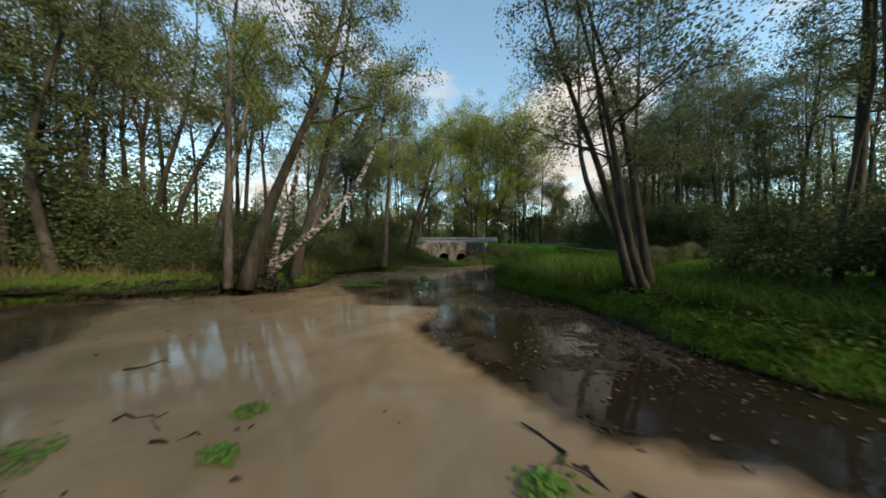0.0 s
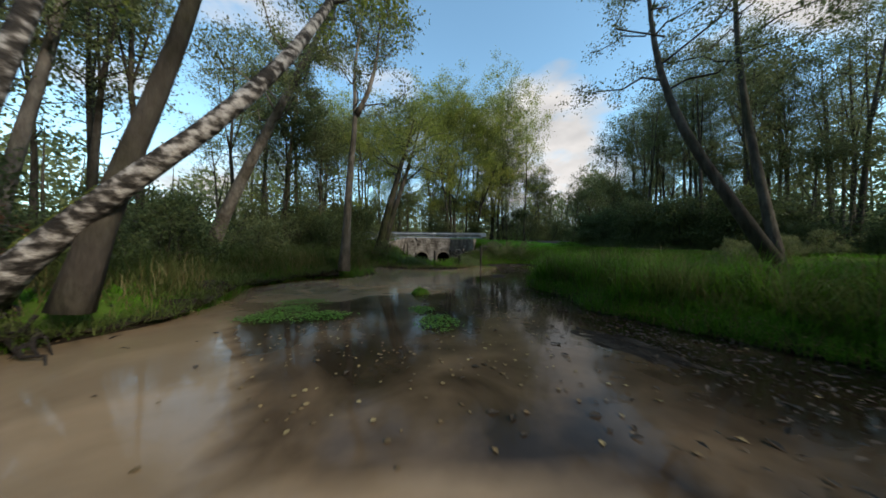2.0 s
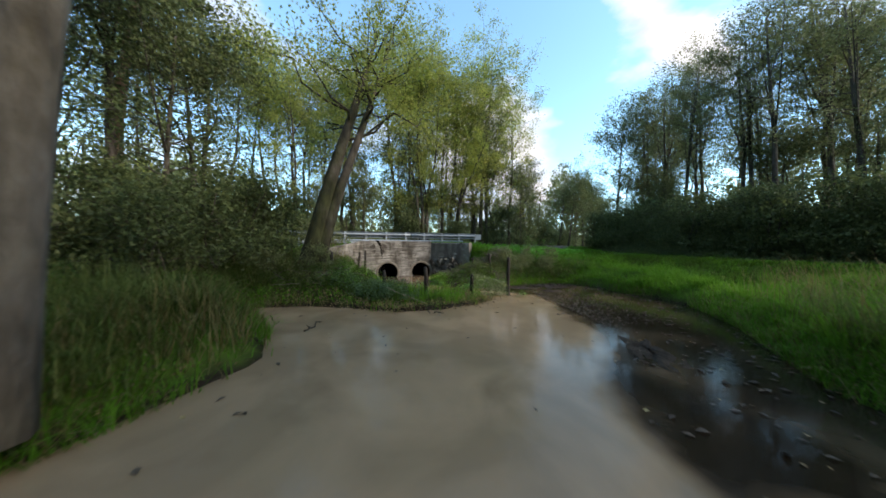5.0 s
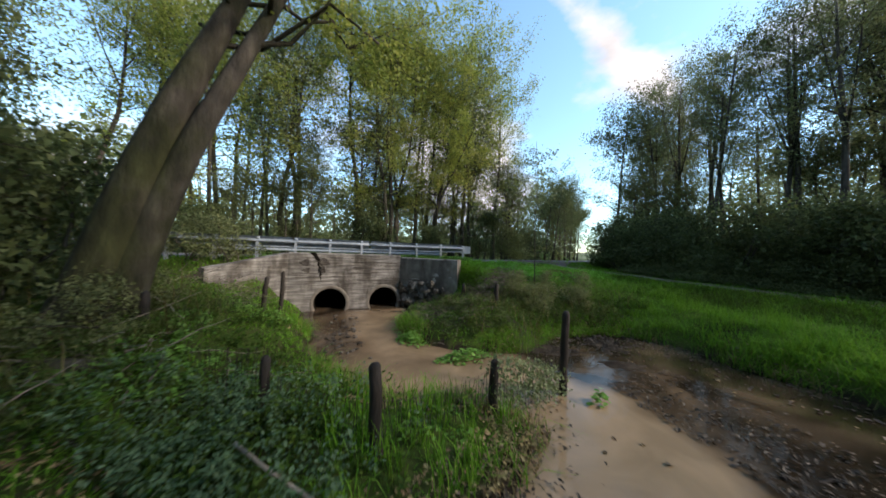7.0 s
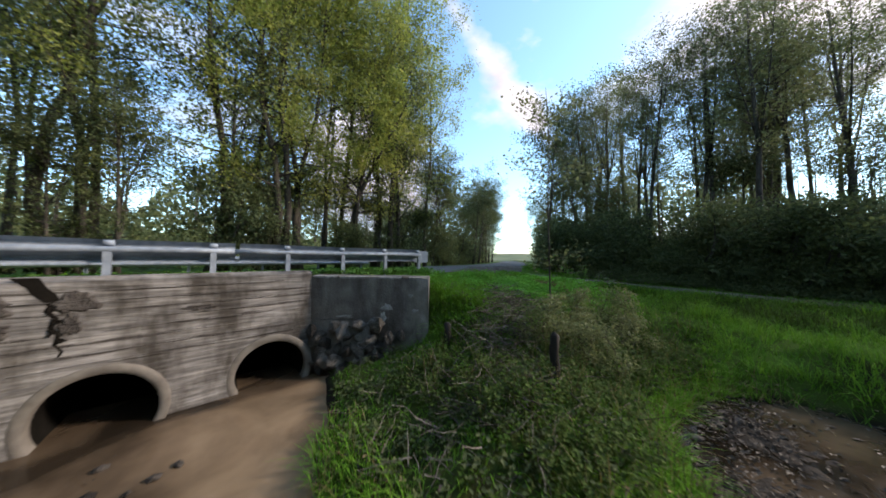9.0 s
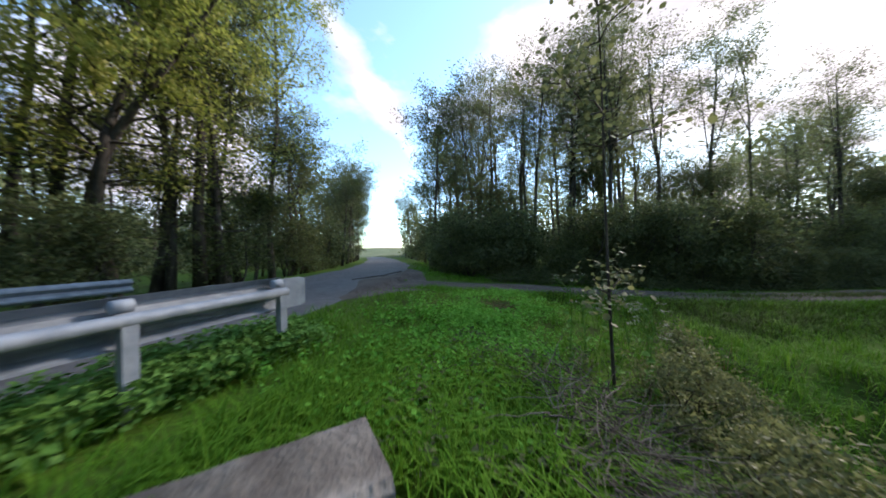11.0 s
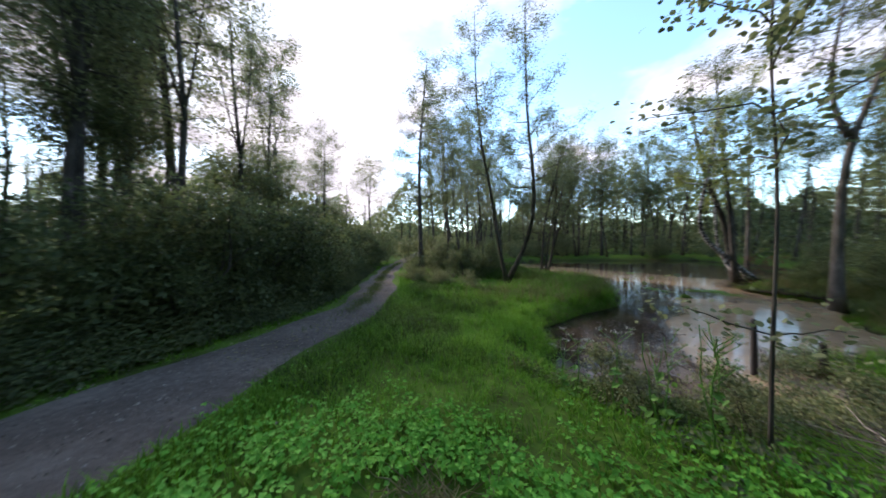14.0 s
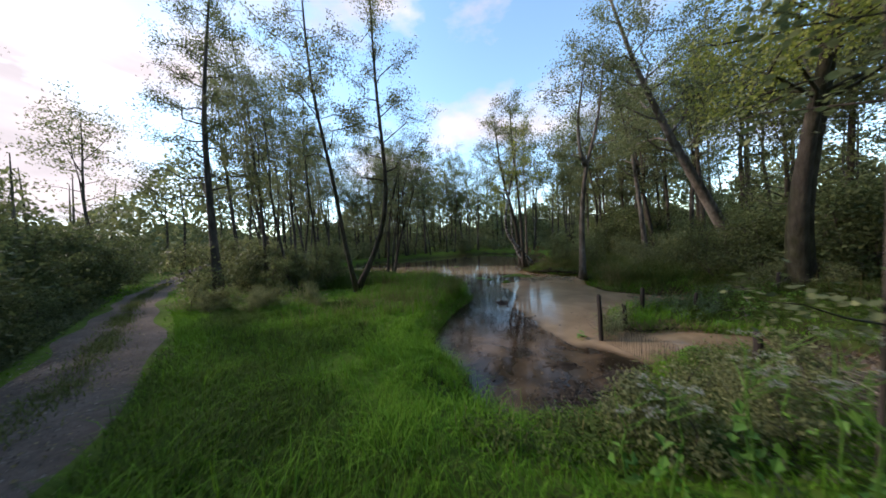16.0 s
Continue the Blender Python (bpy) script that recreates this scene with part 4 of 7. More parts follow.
for i in range(5):
    nodes = []
    for s in np.linspace(0.2 + 3.96 * i, 4.16 + 3.96 * i, 9):
        c = RAIL_A + RAIL_DIR * s + RAIL_N * 0.10
        nodes.append((c[0], c[1], RAIL_TOP - 0.14 + 0.004 * math.sin(s * 1.7)))
    part("tube", Geo().tube(nodes, 0.042, 14), ZINC, rail, "round steel tube behind the beam", True)
for i in range(19):
    c = RAIL_A + RAIL_DIR * (0.26 + POST_STEP * i) + RAIL_N * 0.10
    m = pose(c[0], c[1], RAIL_TOP - 0.03, 0, 0, 3.5)
    ob = part("post", post_me, ZINC, rail, at=m)
    part("spacer", block_me, ZINC, rail, at=pose(c[0] - RAIL_N[0] * 0.055, c[1] - RAIL_N[1] * 0.055, RAIL_TOP - 0.0, 0, 0, 3.5))
    part("bolt", bolt_me, ZINC, rail, at=pose(c[0] - RAIL_N[0] * 0.0, c[1] - RAIL_N[1] * 0.0, RAIL_TOP, 0, 0, 3.5))


# the same kind of rail across the road
FAR_A, FAR_DIR = np.array((5.5, 32.95)), np.array((-0.998, -0.062))
far_rail = thing("guardrail", "second galvanised guardrail on the far side of the road", "guardrail")
prof = [(0.0, 0.0), (0.03, -0.008), (0.08, -0.05), (0.085, -0.085), (0.05, -0.115), (0.005, -0.155), (0.05, -0.195), (0.085, -0.225), (0.08, -0.26), (0.03, -0.302), (0.0, -0.31)]
loop = [(x + 0.004, z) for x, z in prof] + [(x - 0.004, z) for x, z in prof[::-1]]
m = len(loop)
for i in range(3):
    rows = [[(*(FAR_A + FAR_DIR * q + np.array((0.062, -0.998)) * x), 2.2 + z) for x, z in loop] for q in np.linspace(4 * i, 4 * i + 4.06, 9)]
    part("beam", Geo().add(np.array(rows).reshape(-1, 3), [(r * m + k, r * m + m + k, r * m + m + (k + 1) % m, r * m + (k + 1) % m) for r in range(8) for k in range(m)]), ZINC, far_rail)
for i in range(7):
    c = FAR_A + FAR_DIR * (0.3 + 1.95 * i) - np.array((0.062, -0.998)) * 0.06
    part("post", post_me, ZINC, far_rail, at=pose(c[0], c[1], 2.2, 0, 0, 183.5))


# ---- trees ----
def bend(a, b, rng, n=6, sag=0.0, jitter=0.06):
    """A slightly crooked line from a to b."""
    a, b = np.asarray(a, float), np.asarray(b, float)
    t = np.linspace(0, 1, n)[:, None]
    length = np.linalg.norm(b - a)
    p = a + (b - a) * t
    p[1:-1] += rng.normal(0, jitter * length / n, (n - 2, 3))
    p[:, 2] += sag * length * (t[:, 0] * (1 - t[:, 0]))
    return p


def spline(nodes, n=14):
    """A smooth line through a few points."""
    nodes = np.asarray(nodes, float)
    s = np.r_[0, np.cumsum(np.linalg.norm(np.diff(nodes, axis=0), axis=1))]
    q = np.linspace(0, s[-1], n)
    out = np.stack([np.interp(q, s, nodes[:, k]) for k in range(3)], 1)
    for _ in range(2):
        out[1:-1] = (out[:-2] + 2 * out[1:-1] + out[2:]) / 4
    return out


def tree_geo(stems, rng, crown_from=0.35, limbs=16, limb_len=2.6, leaves=3500, leaf=0.11, clump=0.35, droop=0.1, up=0.5, flare=1.3, twigs=4, small=False, forks=0, spread=2.0, dome=False):
    """Wood and leaves of a tree. stems: lists of (nodes, foot radius). Limbs leave the upper part of each stem, twigs the limbs, leaves sit round the twigs.
    forks: leaders that part from the first stem and open the crown; dome: a round crown, widest above its middle."""
    wood, spots, weight = Geo(), [], []
    todo = [(spline(nodes), r0, crown_from, limbs, True) for nodes, r0 in stems]
    for i in range(forks):
        line, r0 = todo[0][0], todo[0][1]
        f = rng.uniform(0.5, 0.74)
        at = line[int(f * (len(line) - 1))]
        ang = i * 2 * math.pi / forks + rng.uniform(-0.5, 0.5)
        out = np.array((math.cos(ang), math.sin(ang), 0)) * spread * rng.uniform(0.7, 1.2)
        tip = line[-1] + out - np.array((0, 0, rng.uniform(0.3, 2.2)))
        todo.append((spline([at, at + (tip - at) * 0.35 + out * 0.12, at + (tip - at) * 0.7 + out * 0.1, tip], 9), r0 * (1 - 0.8 * f) * 0.55, 0.25, max(5, limbs // 2), False))
    for line, r0, start, count, foot in todo:
        n = len(line)
        t = np.linspace(0, 1, n)
        r = r0 * (1 - 0.86 * t**0.9)
        if foot:
            r[0] *= flare
            r[1] *= 1 + (flare - 1) * 0.25
        wood.tube(line[::2] if small else line, r[::2] if small else r, 7 if small else 9)
        for i in range(count):
            f = start + (1 - start) * (i + rng.uniform(0, 0.9)) / count
            k = min(n - 2, int(f * (n - 1)))
            at = line[k] + (line[k + 1] - line[k]) * (f * (n - 1) - k)
            ang = i * 2.4 + rng.uniform(-0.6, 0.6)
            g = (f - start) / (1 - start)
            reach = (0.35 + 0.8 * math.sin(math.pi * (0.14 + 0.72 * g))) * (1 if foot else 0.75) if dome else 1.15 - 0.75 * g
            length = limb_len * reach * rng.uniform(0.6, 1.15)
            way = np.array((math.cos(ang), math.sin(ang), up * rng.uniform(0.3, 1.5) * (0.4 + 1.3 * g if dome else 1)))
            way /= np.linalg.norm(way)
            limb = bend(at, at + way * length, rng, 6, droop, 0.35)
            rl = min(0.05, max(0.010, r0 * (1 - 0.86 * f) * 0.42))
            wood.tube(limb[::2] if small else limb, np.linspace(rl, 0.006, 3 if small else 6), 4 if small else 5, False)
            for j in range(twigs):
                g = rng.uniform(0.3, 1.0)
                q = min(4, int(g * 5))
                s = limb[q] + (limb[q + 1] - limb[q]) * (g * 5 - q)
                wt = way + rng.normal(0, 0.75, 3)
                wt /= np.linalg.norm(wt)
                tl = length * rng.uniform(0.22, 0.5)
                twig = bend(s, s + wt * tl, rng, 4, droop, 0.3)
                wood.tube(twig[::3] if small else twig, np.linspace(0.010, 0.003, 2 if small else 4), 3, False)
                spots.append(twig)
                weight.append(tl)
            spots.append(limb[2:])
            weight.append(length * 0.5)
        spots.append(line[-3:])
        weight.append(1.0)
    weight = np.array(weight) / np.sum(weight)
    pick = rng.choice(len(spots), leaves, p=weight)
    at = np.empty((leaves, 3))
    for i, k in enumerate(pick):
        s = spots[k]
        u = rng.uniform(0, len(s) - 1.001)
        q = int(u)
        at[i] = s[q] + (s[q + 1] - s[q]) * (u - q)
    at += rng.normal(0, clump * 0.5, (leaves, 3))
    crown = Geo().leaves(at, leaf * rng.uniform(0.6, 1.3, leaves), rng, small=small)
    return wood, crown


def tree(name, label, stems, seed, bark=BARK, leaf_mat=LEAF, category="tree", group="trees round the pond", at=None, **kw):
    rng = np.random.default_rng(seed)
    base = np.array(stems[0][0][0], float) if at is None else np.array(at, float)
    moved = [([tuple(np.array(q, float) - base) for q in nodes], r) for nodes, r in stems]
    wood, crown = tree_geo(moved, rng, **kw)
    ob = thing(name, label, category, tuple(base), group=group)
    part("trunk", wood, bark, ob, smooth=True)
    part("crown", crown, leaf_mat, ob)
    return ob


def gz(x, y):
    return float(ground_height(np.array([x]), np.array([y]))[0])


def straight(x, y, top, lean=(0, 0), seed=0, kink=0.25, z=None):
    """Nodes of a nearly straight stem standing on the ground."""
    rng = np.random.default_rng(seed)
    z0 = (gz(x, y) if z is None else z) - 0.1
    return [(x + lean[0] * f + rng.normal(0, kink) * (0 < f < 1), y + lean[1] * f + rng.normal(0, kink) * (0 < f < 1), z0 + (top - z0) * f) for f in (0, 0.22, 0.45, 0.7, 1)]


tree('alder_tree', 'grey alder with a forked trunk on the bank', [([(-3.7, 14.5, 0.3), (-3.6, 14.6, 1.9), (-3.6, 14.6, 3.0), (-3.5, 14.8, 4.5), (-3.4, 15.1, 6.2), (-3.7, 15.7, 8.2), (-3.4, 16.2, 11.0)], 0.17), ([(-3.4, 15.1, 6.2), (-3.0, 15.1, 6.9), (-2.7, 15.3, 8.3), (-2.6, 15.9, 11.0)], 0.10)], 101, bark=BARK_L, crown_from=0.5, limbs=14, limb_len=2.2, leaves=7500, leaf=0.085, leaf_mat=LEAF)
tree('alder_tree', 'big old leaning alder with two mossy trunks', [([(-3.83, 21.61, 0.20), (-3.41, 21.61, 1.86), (-3.27, 21.61, 2.49), (-2.95, 21.78, 3.97), (-2.39, 22.19, 6.08), (-1.99, 22.43, 7.72), (-1.45, 22.68, 9.77)], 0.328), ([(-3.50, 21.65, 0.20), (-3.04, 21.65, 2.29), (-2.65, 21.78, 3.68), (-2.21, 22.02, 5.05), (-1.76, 22.35, 6.66), (-1.34, 22.68, 8.19), (-0.88, 23.01, 10.18)], 0.238)], 102, bark=BARK_M, crown_from=0.52, limbs=16, limb_len=3.2, leaves=12500, leaf=0.085, leaf_mat=LEAF_Y, clump=0.5)
tree('alder_tree', 'pale straight alder in the brush behind the pond', [([(-12.7, 12.9, 0.4), (-12.0, 13.0, 3.8), (-11.2, 13.1, 6.8), (-10.5, 13.1, 10.0), (-10.1, 13.5, 13.9)], 0.2)], 103, bark=BARK_L, crown_from=0.45, limbs=18, limb_len=2.6, leaves=8500, leaf=0.09)
tree('pine_tree', 'pine with a bare brown trunk and clumped needles', [([(-10.8, 24.1, 0.6), (-10.2, 24.0, 7.5), (-9.8, 24.0, 9.9), (-9.6, 24.0, 13.3), (-9.5, 24.3, 15.9)], 0.26)], 104, bark=PINE_BARK, leaf_mat=NEEDLE, crown_from=0.62, limbs=12, limb_len=2.6, leaves=5000, leaf=0.16, clump=0.28)
tree('alder_tree', 'clump of slender grey alder stems from one mossy foot', [([(4.7, 6.1, 0.3), (4.4, 6.0, 1.3), (4.3, 6.3, 2.6), (3.8, 6.3, 4.0), (3.2, 6.3, 5.6), (2.7, 6.2, 7.0), (2.4, 6.1, 9.0)], 0.11), ([(4.8, 6.2, 0.3), (4.7, 6.7, 2.8), (4.2, 6.7, 4.9), (4.1, 6.8, 7.0), (4.0, 7.0, 8.9)], 0.08), ([(4.9, 5.9, 0.3), (4.3, 5.6, 1.2), (4.2, 5.7, 2.6), (4.06, 6.1, 4.7), (3.6, 6.2, 6.6), (3.1, 6.3, 9.0)], 0.10), ([(5.1, 6.1, 0.3), (5.0, 6.5, 2.7), (4.9, 6.8, 4.6), (4.5, 6.9, 6.3), (4.0, 7.0, 7.9), (3.7, 7.2, 9.9)], 0.11)], 105, crown_from=0.32, limbs=13, limb_len=2.5, leaves=20000, leaf=0.068)
tree('alder_tree', "dark alder forked like a Y at the water's edge", [([(7.6, 10.4, 0.4), (8.0, 11.0, 2.4), (8.25, 11.5, 4.0), (8.3, 11.7, 5.4), (8.55, 12.0, 6.6), (8.9, 12.4, 8.2), (9.1, 12.6, 11.0), (9.1, 12.6, 15.0)], 0.12), ([(7.6, 10.3, 0.4), (7.2, 10.45, 1.2), (6.75, 10.65, 2.1), (6.2, 11.05, 3.4), (6.02, 11.6, 4.8), (6.15, 12.2, 6.4), (6.5, 12.9, 8.6), (6.6, 13.2, 11.0), (6.6, 13.4, 14.0)], 0.15)], 106, crown_from=0.4, limbs=20, limb_len=2.7, leaves=20000, leaf=0.07, leaf_mat=LEAF)
leaning_birch = tree('birch_tree', 'white birch leaning far out over the pond', [([(-6.1, 8.3, 0.3), (-5.6, 8.35, 1.0), (-4.8, 8.4, 1.7), (-4.1, 8.42, 2.2), (-3.45, 8.5, 2.8), (-3.02, 8.75, 3.4), (-2.75, 9.4, 4.7), (-2.6, 10.2, 6.0), (-2.45, 10.9, 7.5), (-2.3, 11.4, 9.5)], 0.16)], 107, bark=BIRCH, leaf_mat=LEAF_Y, crown_from=0.62, limbs=14, limb_len=1.7, leaves=2400, leaf=0.09, up=0.3)
tree('birch_tree', 'slim curved white birch on the bank', [([(-5.68, 7.98, 0.30), (-5.15, 7.57, 1.40), (-4.80, 7.50, 2.05), (-4.69, 7.60, 2.51), (-4.59, 7.73, 3.37), (-4.49, 7.81, 4.02), (-4.37, 7.90, 4.84), (-4.16, 8.06, 6.40), (-4.08, 8.31, 8.45)], 0.113)], 108, bark=BIRCH, leaf_mat=LEAF_Y, crown_from=0.5, limbs=12, limb_len=1.6, leaves=2600, leaf=0.09)
tree('alder_tree', 'thick brown alder leaning from the undercut bank', [([(-5.83, 7.25, 0.25), (-5.51, 7.30, 1.65), (-5.32, 7.46, 2.45), (-5.13, 7.78, 3.56), (-4.66, 7.84, 4.52), (-4.02, 8.00, 6.11), (-3.28, 8.21, 8.46), (-2.84, 8.42, 11.65)], 0.197)], 109, crown_from=0.45, limbs=16, limb_len=2.8, leaves=8500, leaf=0.08)
tree('alder_tree', 'brown alder leaning from the bank behind the birches', [([(-5.07, 8.39, 0.40), (-4.78, 8.63, 2.22), (-4.61, 8.80, 2.79), (-4.39, 9.00, 4.02), (-4.20, 9.16, 5.34), (-3.98, 9.29, 6.48), (-3.59, 9.45, 8.86), (-3.26, 9.62, 12.55)], 0.151)], 110, crown_from=0.5, limbs=16, limb_len=2.8, leaves=8500, leaf=0.08)
tree('alder_tree', 'slim pale grey alder on the bank', [([(-6.39, 7.25, 0.25), (-6.39, 7.36, 4.05), (-6.39, 7.36, 6.88), (-6.17, 7.58, 9.70), (-6.28, 7.80, 12.75)], 0.115)], 111, bark=BARK_L, crown_from=0.5, limbs=14, limb_len=2.0, leaves=5000, leaf=0.08, leaf_mat=LEAF_Y)
tree('alder_tree', 'two dark alder stems leaning apart', [([(-15.2, 11.9, 0.5), (-14.5, 12.0, 4.3), (-13.5, 12.1, 7.1), (-12.6, 12.2, 10.2), (-12.5, 12.2, 13.9)], 0.17), ([(-14.8, 12.4, 0.5), (-13.7, 12.5, 4.4), (-12.1, 12.7, 7.3), (-10.5, 12.8, 10.4), (-9.2, 12.9, 13.8)], 0.17)], 112, crown_from=0.35, limbs=12, limb_len=2.6, leaves=5000, leaf=0.13)
tree('alder_tree', 'dark crooked alder among dry grass', [([(-13.5, 8.0, 0.5), (-14.2, 8.0, 2.8), (-14.5, 8.0, 5.2), (-13.2, 8.1, 8.9), (-12.4, 8.2, 11.3)], 0.16)], 113, crown_from=0.3, limbs=16, limb_len=2.8, leaves=5000, leaf=0.13, leaf_mat=LEAF_D)
tree('alder_tree', 'tall straight dark tree with thin level branches', [([(13.5, 9.2, 0.5), (13.6, 9.0, 5.3), (13.6, 8.9, 9.2), (13.2, 8.9, 12.8), (12.8, 9.0, 15.9)], 0.19)], 115, crown_from=0.3, limbs=34, limb_len=2.3, leaves=14000, leaf=0.075, up=0.12, leaf_mat=LEAF_D)
tree('alder_tree', 'thin dark leaning tree beside the track', [([(14.1, 3.2, 0.6), (14.5, 2.8, 6.8), (14.8, 2.5, 10.9), (14.8, 2.4, 15.0)], 0.13)], 116, crown_from=0.45, limbs=14, limb_len=1.7, leaves=4200, leaf=0.10, leaf_mat=LEAF_D)
tree('alder_tree', 'leaning alder above the far verge of the road', [([(6.0, 37.1, 1.3), (6.1, 36.3, 5.3), (6.3, 35.3, 6.6), (6.7, 33.9, 8.1), (6.9, 33.0, 9.1), (7.2, 31.8, 10.5)], 0.20)], 118, crown_from=0.3, limbs=18, limb_len=3.4, leaves=7000, leaf=0.13, leaf_mat=LEAF_Y)
tree('alder_tree', 'thick leaning alder behind the guardrail', [([(2.2, 41.3, 1.3), (2.6, 40.5, 6.8), (3.0, 39.6, 9.3), (3.4, 38.8, 11.5), (3.6, 38.2, 13.4)], 0.26)], 119, crown_from=0.35, limbs=18, limb_len=3.2, leaves=6000, leaf=0.13)
tree("alder_tree", "stout alder leaning towards the pond", [([(-11.2, 18.3, 0.4), (-10.6, 18.0, 1.8), (-10.05, 17.8, 2.8), (-9.45, 17.65, 3.7), (-8.8, 17.45, 4.75), (-8.0, 17.2, 6.05), (-7.1, 17.0, 7.4), (-6.0, 16.7, 9.2), (-4.6, 16.5, 11.6), (-3.6, 16.4, 13.6)], 0.32)], 120, bark=BARK_L, crown_from=0.45, limbs=22, limb_len=4.0, leaves=17000, leaf=0.085, clump=0.45)


rng = np.random.default_rng(132)
stems = [([(-6.5, 8.1, 0.3), (-6.5 + 0.35 * math.cos(a), 8.1 + 0.3 * math.sin(a), 0.9), (-6.5 + 0.75 * math.cos(a), 8.1 + 0.55 * math.sin(a), 1.75)], 0.014) for a in (0.2, 1.3, 2.5, 3.7, 4.9, 5.8)]
tree("red_bush", "small bush with reddish autumn leaves under the alders", stems, 133, leaf_mat=RUST, category="shrub", group="", crown_from=0.3, limbs=5, limb_len=0.5, leaves=900, leaf=0.055, clump=0.12)

# moss on the leaning birch's lower stem
rng = np.random.default_rng(131)
f = rng.uniform(0, 1, 700)
at = np.stack([np.interp(f, (0, 0.4, 1), (-6.0, -5.5, -4.7)), np.interp(f, (0, 0.4, 1), (8.3, 8.36, 8.4)), np.interp(f, (0, 0.4, 1), (0.5, 1.12, 1.8))], 1)
ang = rng.normal(0, 0.9, len(f))
at += np.stack([0 * f, np.sin(ang) * 0.11, np.cos(ang) * 0.12], 1) - np.array((-6.1, 8.3, 0.3))
tagged(part("moss", Geo().leaves(at, 0.035, rng, 0.5), LEAF_Y, leaning_birch), "yellow-green moss along the lower stem", kind="stuff")


# masses of woodland: a few trees built once, then set out
def forest(master, spots, seed, size=(0.8, 1.15)):
    rng = np.random.default_rng(seed)
    for x, y in spots:
        s = rng.uniform(*size)
        m = pose(x, y, gz(x, y) - 0.08, rng.normal(0, 2.0), rng.normal(0, 2.0), rng.uniform(0, 360)) @ Matrix.Diagonal((s, s, s * rng.uniform(0.92, 1.1), 1))
        copy_thing(master, m)


def belt(line, count, width, seed, gap=0.9):
    """Places spread along a line, none on the road, the track, the water or the culvert."""
    rng = np.random.default_rng(seed)
    line = np.array(line, float)
    seg = np.r_[0, np.cumsum(np.hypot(*np.diff(line, axis=0).T))]
    out = []
    for i in range(count):
        s = seg[-1] * (i + rng.uniform(0, 1)) / count
        x = np.interp(s, seg, line[:, 0]) + rng.normal(0, width)
        y = np.interp(s, seg, line[:, 1]) + rng.normal(0, width)
        a = np.array([x]), np.array([y])
        if line_distance(*a, ROAD)[0][0] > 3.4 + gap and line_distance(*a, TRACK)[0][0] > 1.5 + gap and pond_distance(*a)[0] > 0.5 and min(math.hypot(x - q[1][0], y - q[1][1]) for q in PATH) > 3.0:
            out.append((x, y))
    return out


def master_tree(name, label, height, seed, crown_from, limbs, limb_len, leaves, leaf, mat, clump=0.5, r=0.16, bark=BARK, up=0.5, lean=(0.5, 0.3), group="trees of the wood", stems=1, category="tree", twigs=4, **kw):
    rng = np.random.default_rng(seed + 50)
    st = []
    for k in range(stems):
        a = k * 2.1 + 0.5
        off = 0.12 if stems > 1 else 0
        st.append((straight(off * math.cos(a), off * math.sin(a), height * rng.uniform(0.85, 1), (lean[0] + (0.16 * height * math.cos(a) if stems > 1 else 0), lean[1] + (0.16 * height * math.sin(a) if stems > 1 else 0)), seed + k, z=0.1), r))
    return tree(name, label, st, seed, bark, mat, category, group, at=(0, 0, 0), crown_from=crown_from, limbs=limbs, limb_len=limb_len, leaves=leaves, leaf=leaf, clump=clump, up=up, twigs=twigs, small=True, **kw)


alder_tall = master_tree("alder_tree", "tall alder with a round thin greyish-green crown", 16.5, 11, 0.42, 22, 2.1, 6600, 0.115, LEAF, 0.45, 0.16, twigs=4, up=0.6, forks=2, spread=1.3, dome=True)
alder_thin = master_tree("alder_tree", "thin leaning alder with sparse dark leaves", 17, 12, 0.42, 20, 2.2, 5000, 0.125, LEAF, 0.45, 0.11, lean=(1.4, 0.4), twigs=4, forks=1, spread=1.3, dome=True)
alder_full = master_tree("alder_tree", "broad leafy alder with branches almost to the ground", 13, 13, 0.14, 24, 2.7, 8600, 0.155, LEAF_D, 0.6, twigs=4, forks=3, spread=1.8, dome=True)
birch_full = master_tree("birch_tree", "broad yellow-green tree with a high round crown", 18, 14, 0.2, 26, 3.1, 12500, 0.135, LEAF_Y, 0.55, 0.17, twigs=4, forks=3, spread=2.2, dome=True)
shrub_dark = master_tree("alder_shrub", "dense dark green alder shrub at the wood's edge", 3.8, 15, 0.05, 8, 1.6, 4200, 0.14, LEAF_S, 0.5, 0.05, stems=4, twigs=2, group="shrubs at the wood's edge", category="shrub")
shrub_low = master_tree("willow_shrub", "low bushy green willow shrub on the bank", 2.2, 16, 0.03, 7, 1.1, 2700, 0.105, LEAF, 0.35, 0.03, stems=4, twigs=2, group="shrubs at the wood's edge", category="shrub")
alder_far = master_tree("alder_tree", "tall alder deep in the wood with a round crown", 17.5, 17, 0.35, 16, 2.8, 3200, 0.22, LEAF, 0.7, 0.17, twigs=3, up=0.6, forks=3, spread=2.2, dome=True)
MASTERS = (alder_tall, alder_thin, alder_full, birch_full, shrub_dark, shrub_low, alder_far)
# each master stands at one of its own places
for ob, (x, y) in zip(MASTERS, ((23, 27), (22, 12), (27, 32), (1.5, 37), (16.5, 25), (-8.5, 18.5), (36, 22))):
    ob.matrix_basis = pose(x, y, gz(x, y) - 0.08)
# east of the track
forest(shrub_dark, belt([(14.6, 30), (14.5, 26), (14.3, 22), (15.2, 18), (17, 13)], 40, 0.6, 1), 2, (0.4, 0.95))
forest(shrub_dark, belt([(16.5, 34), (17.5, 26), (17.5, 20), (19.5, 13)], 20, 1.2, 3), 4, (0.65, 1.0))
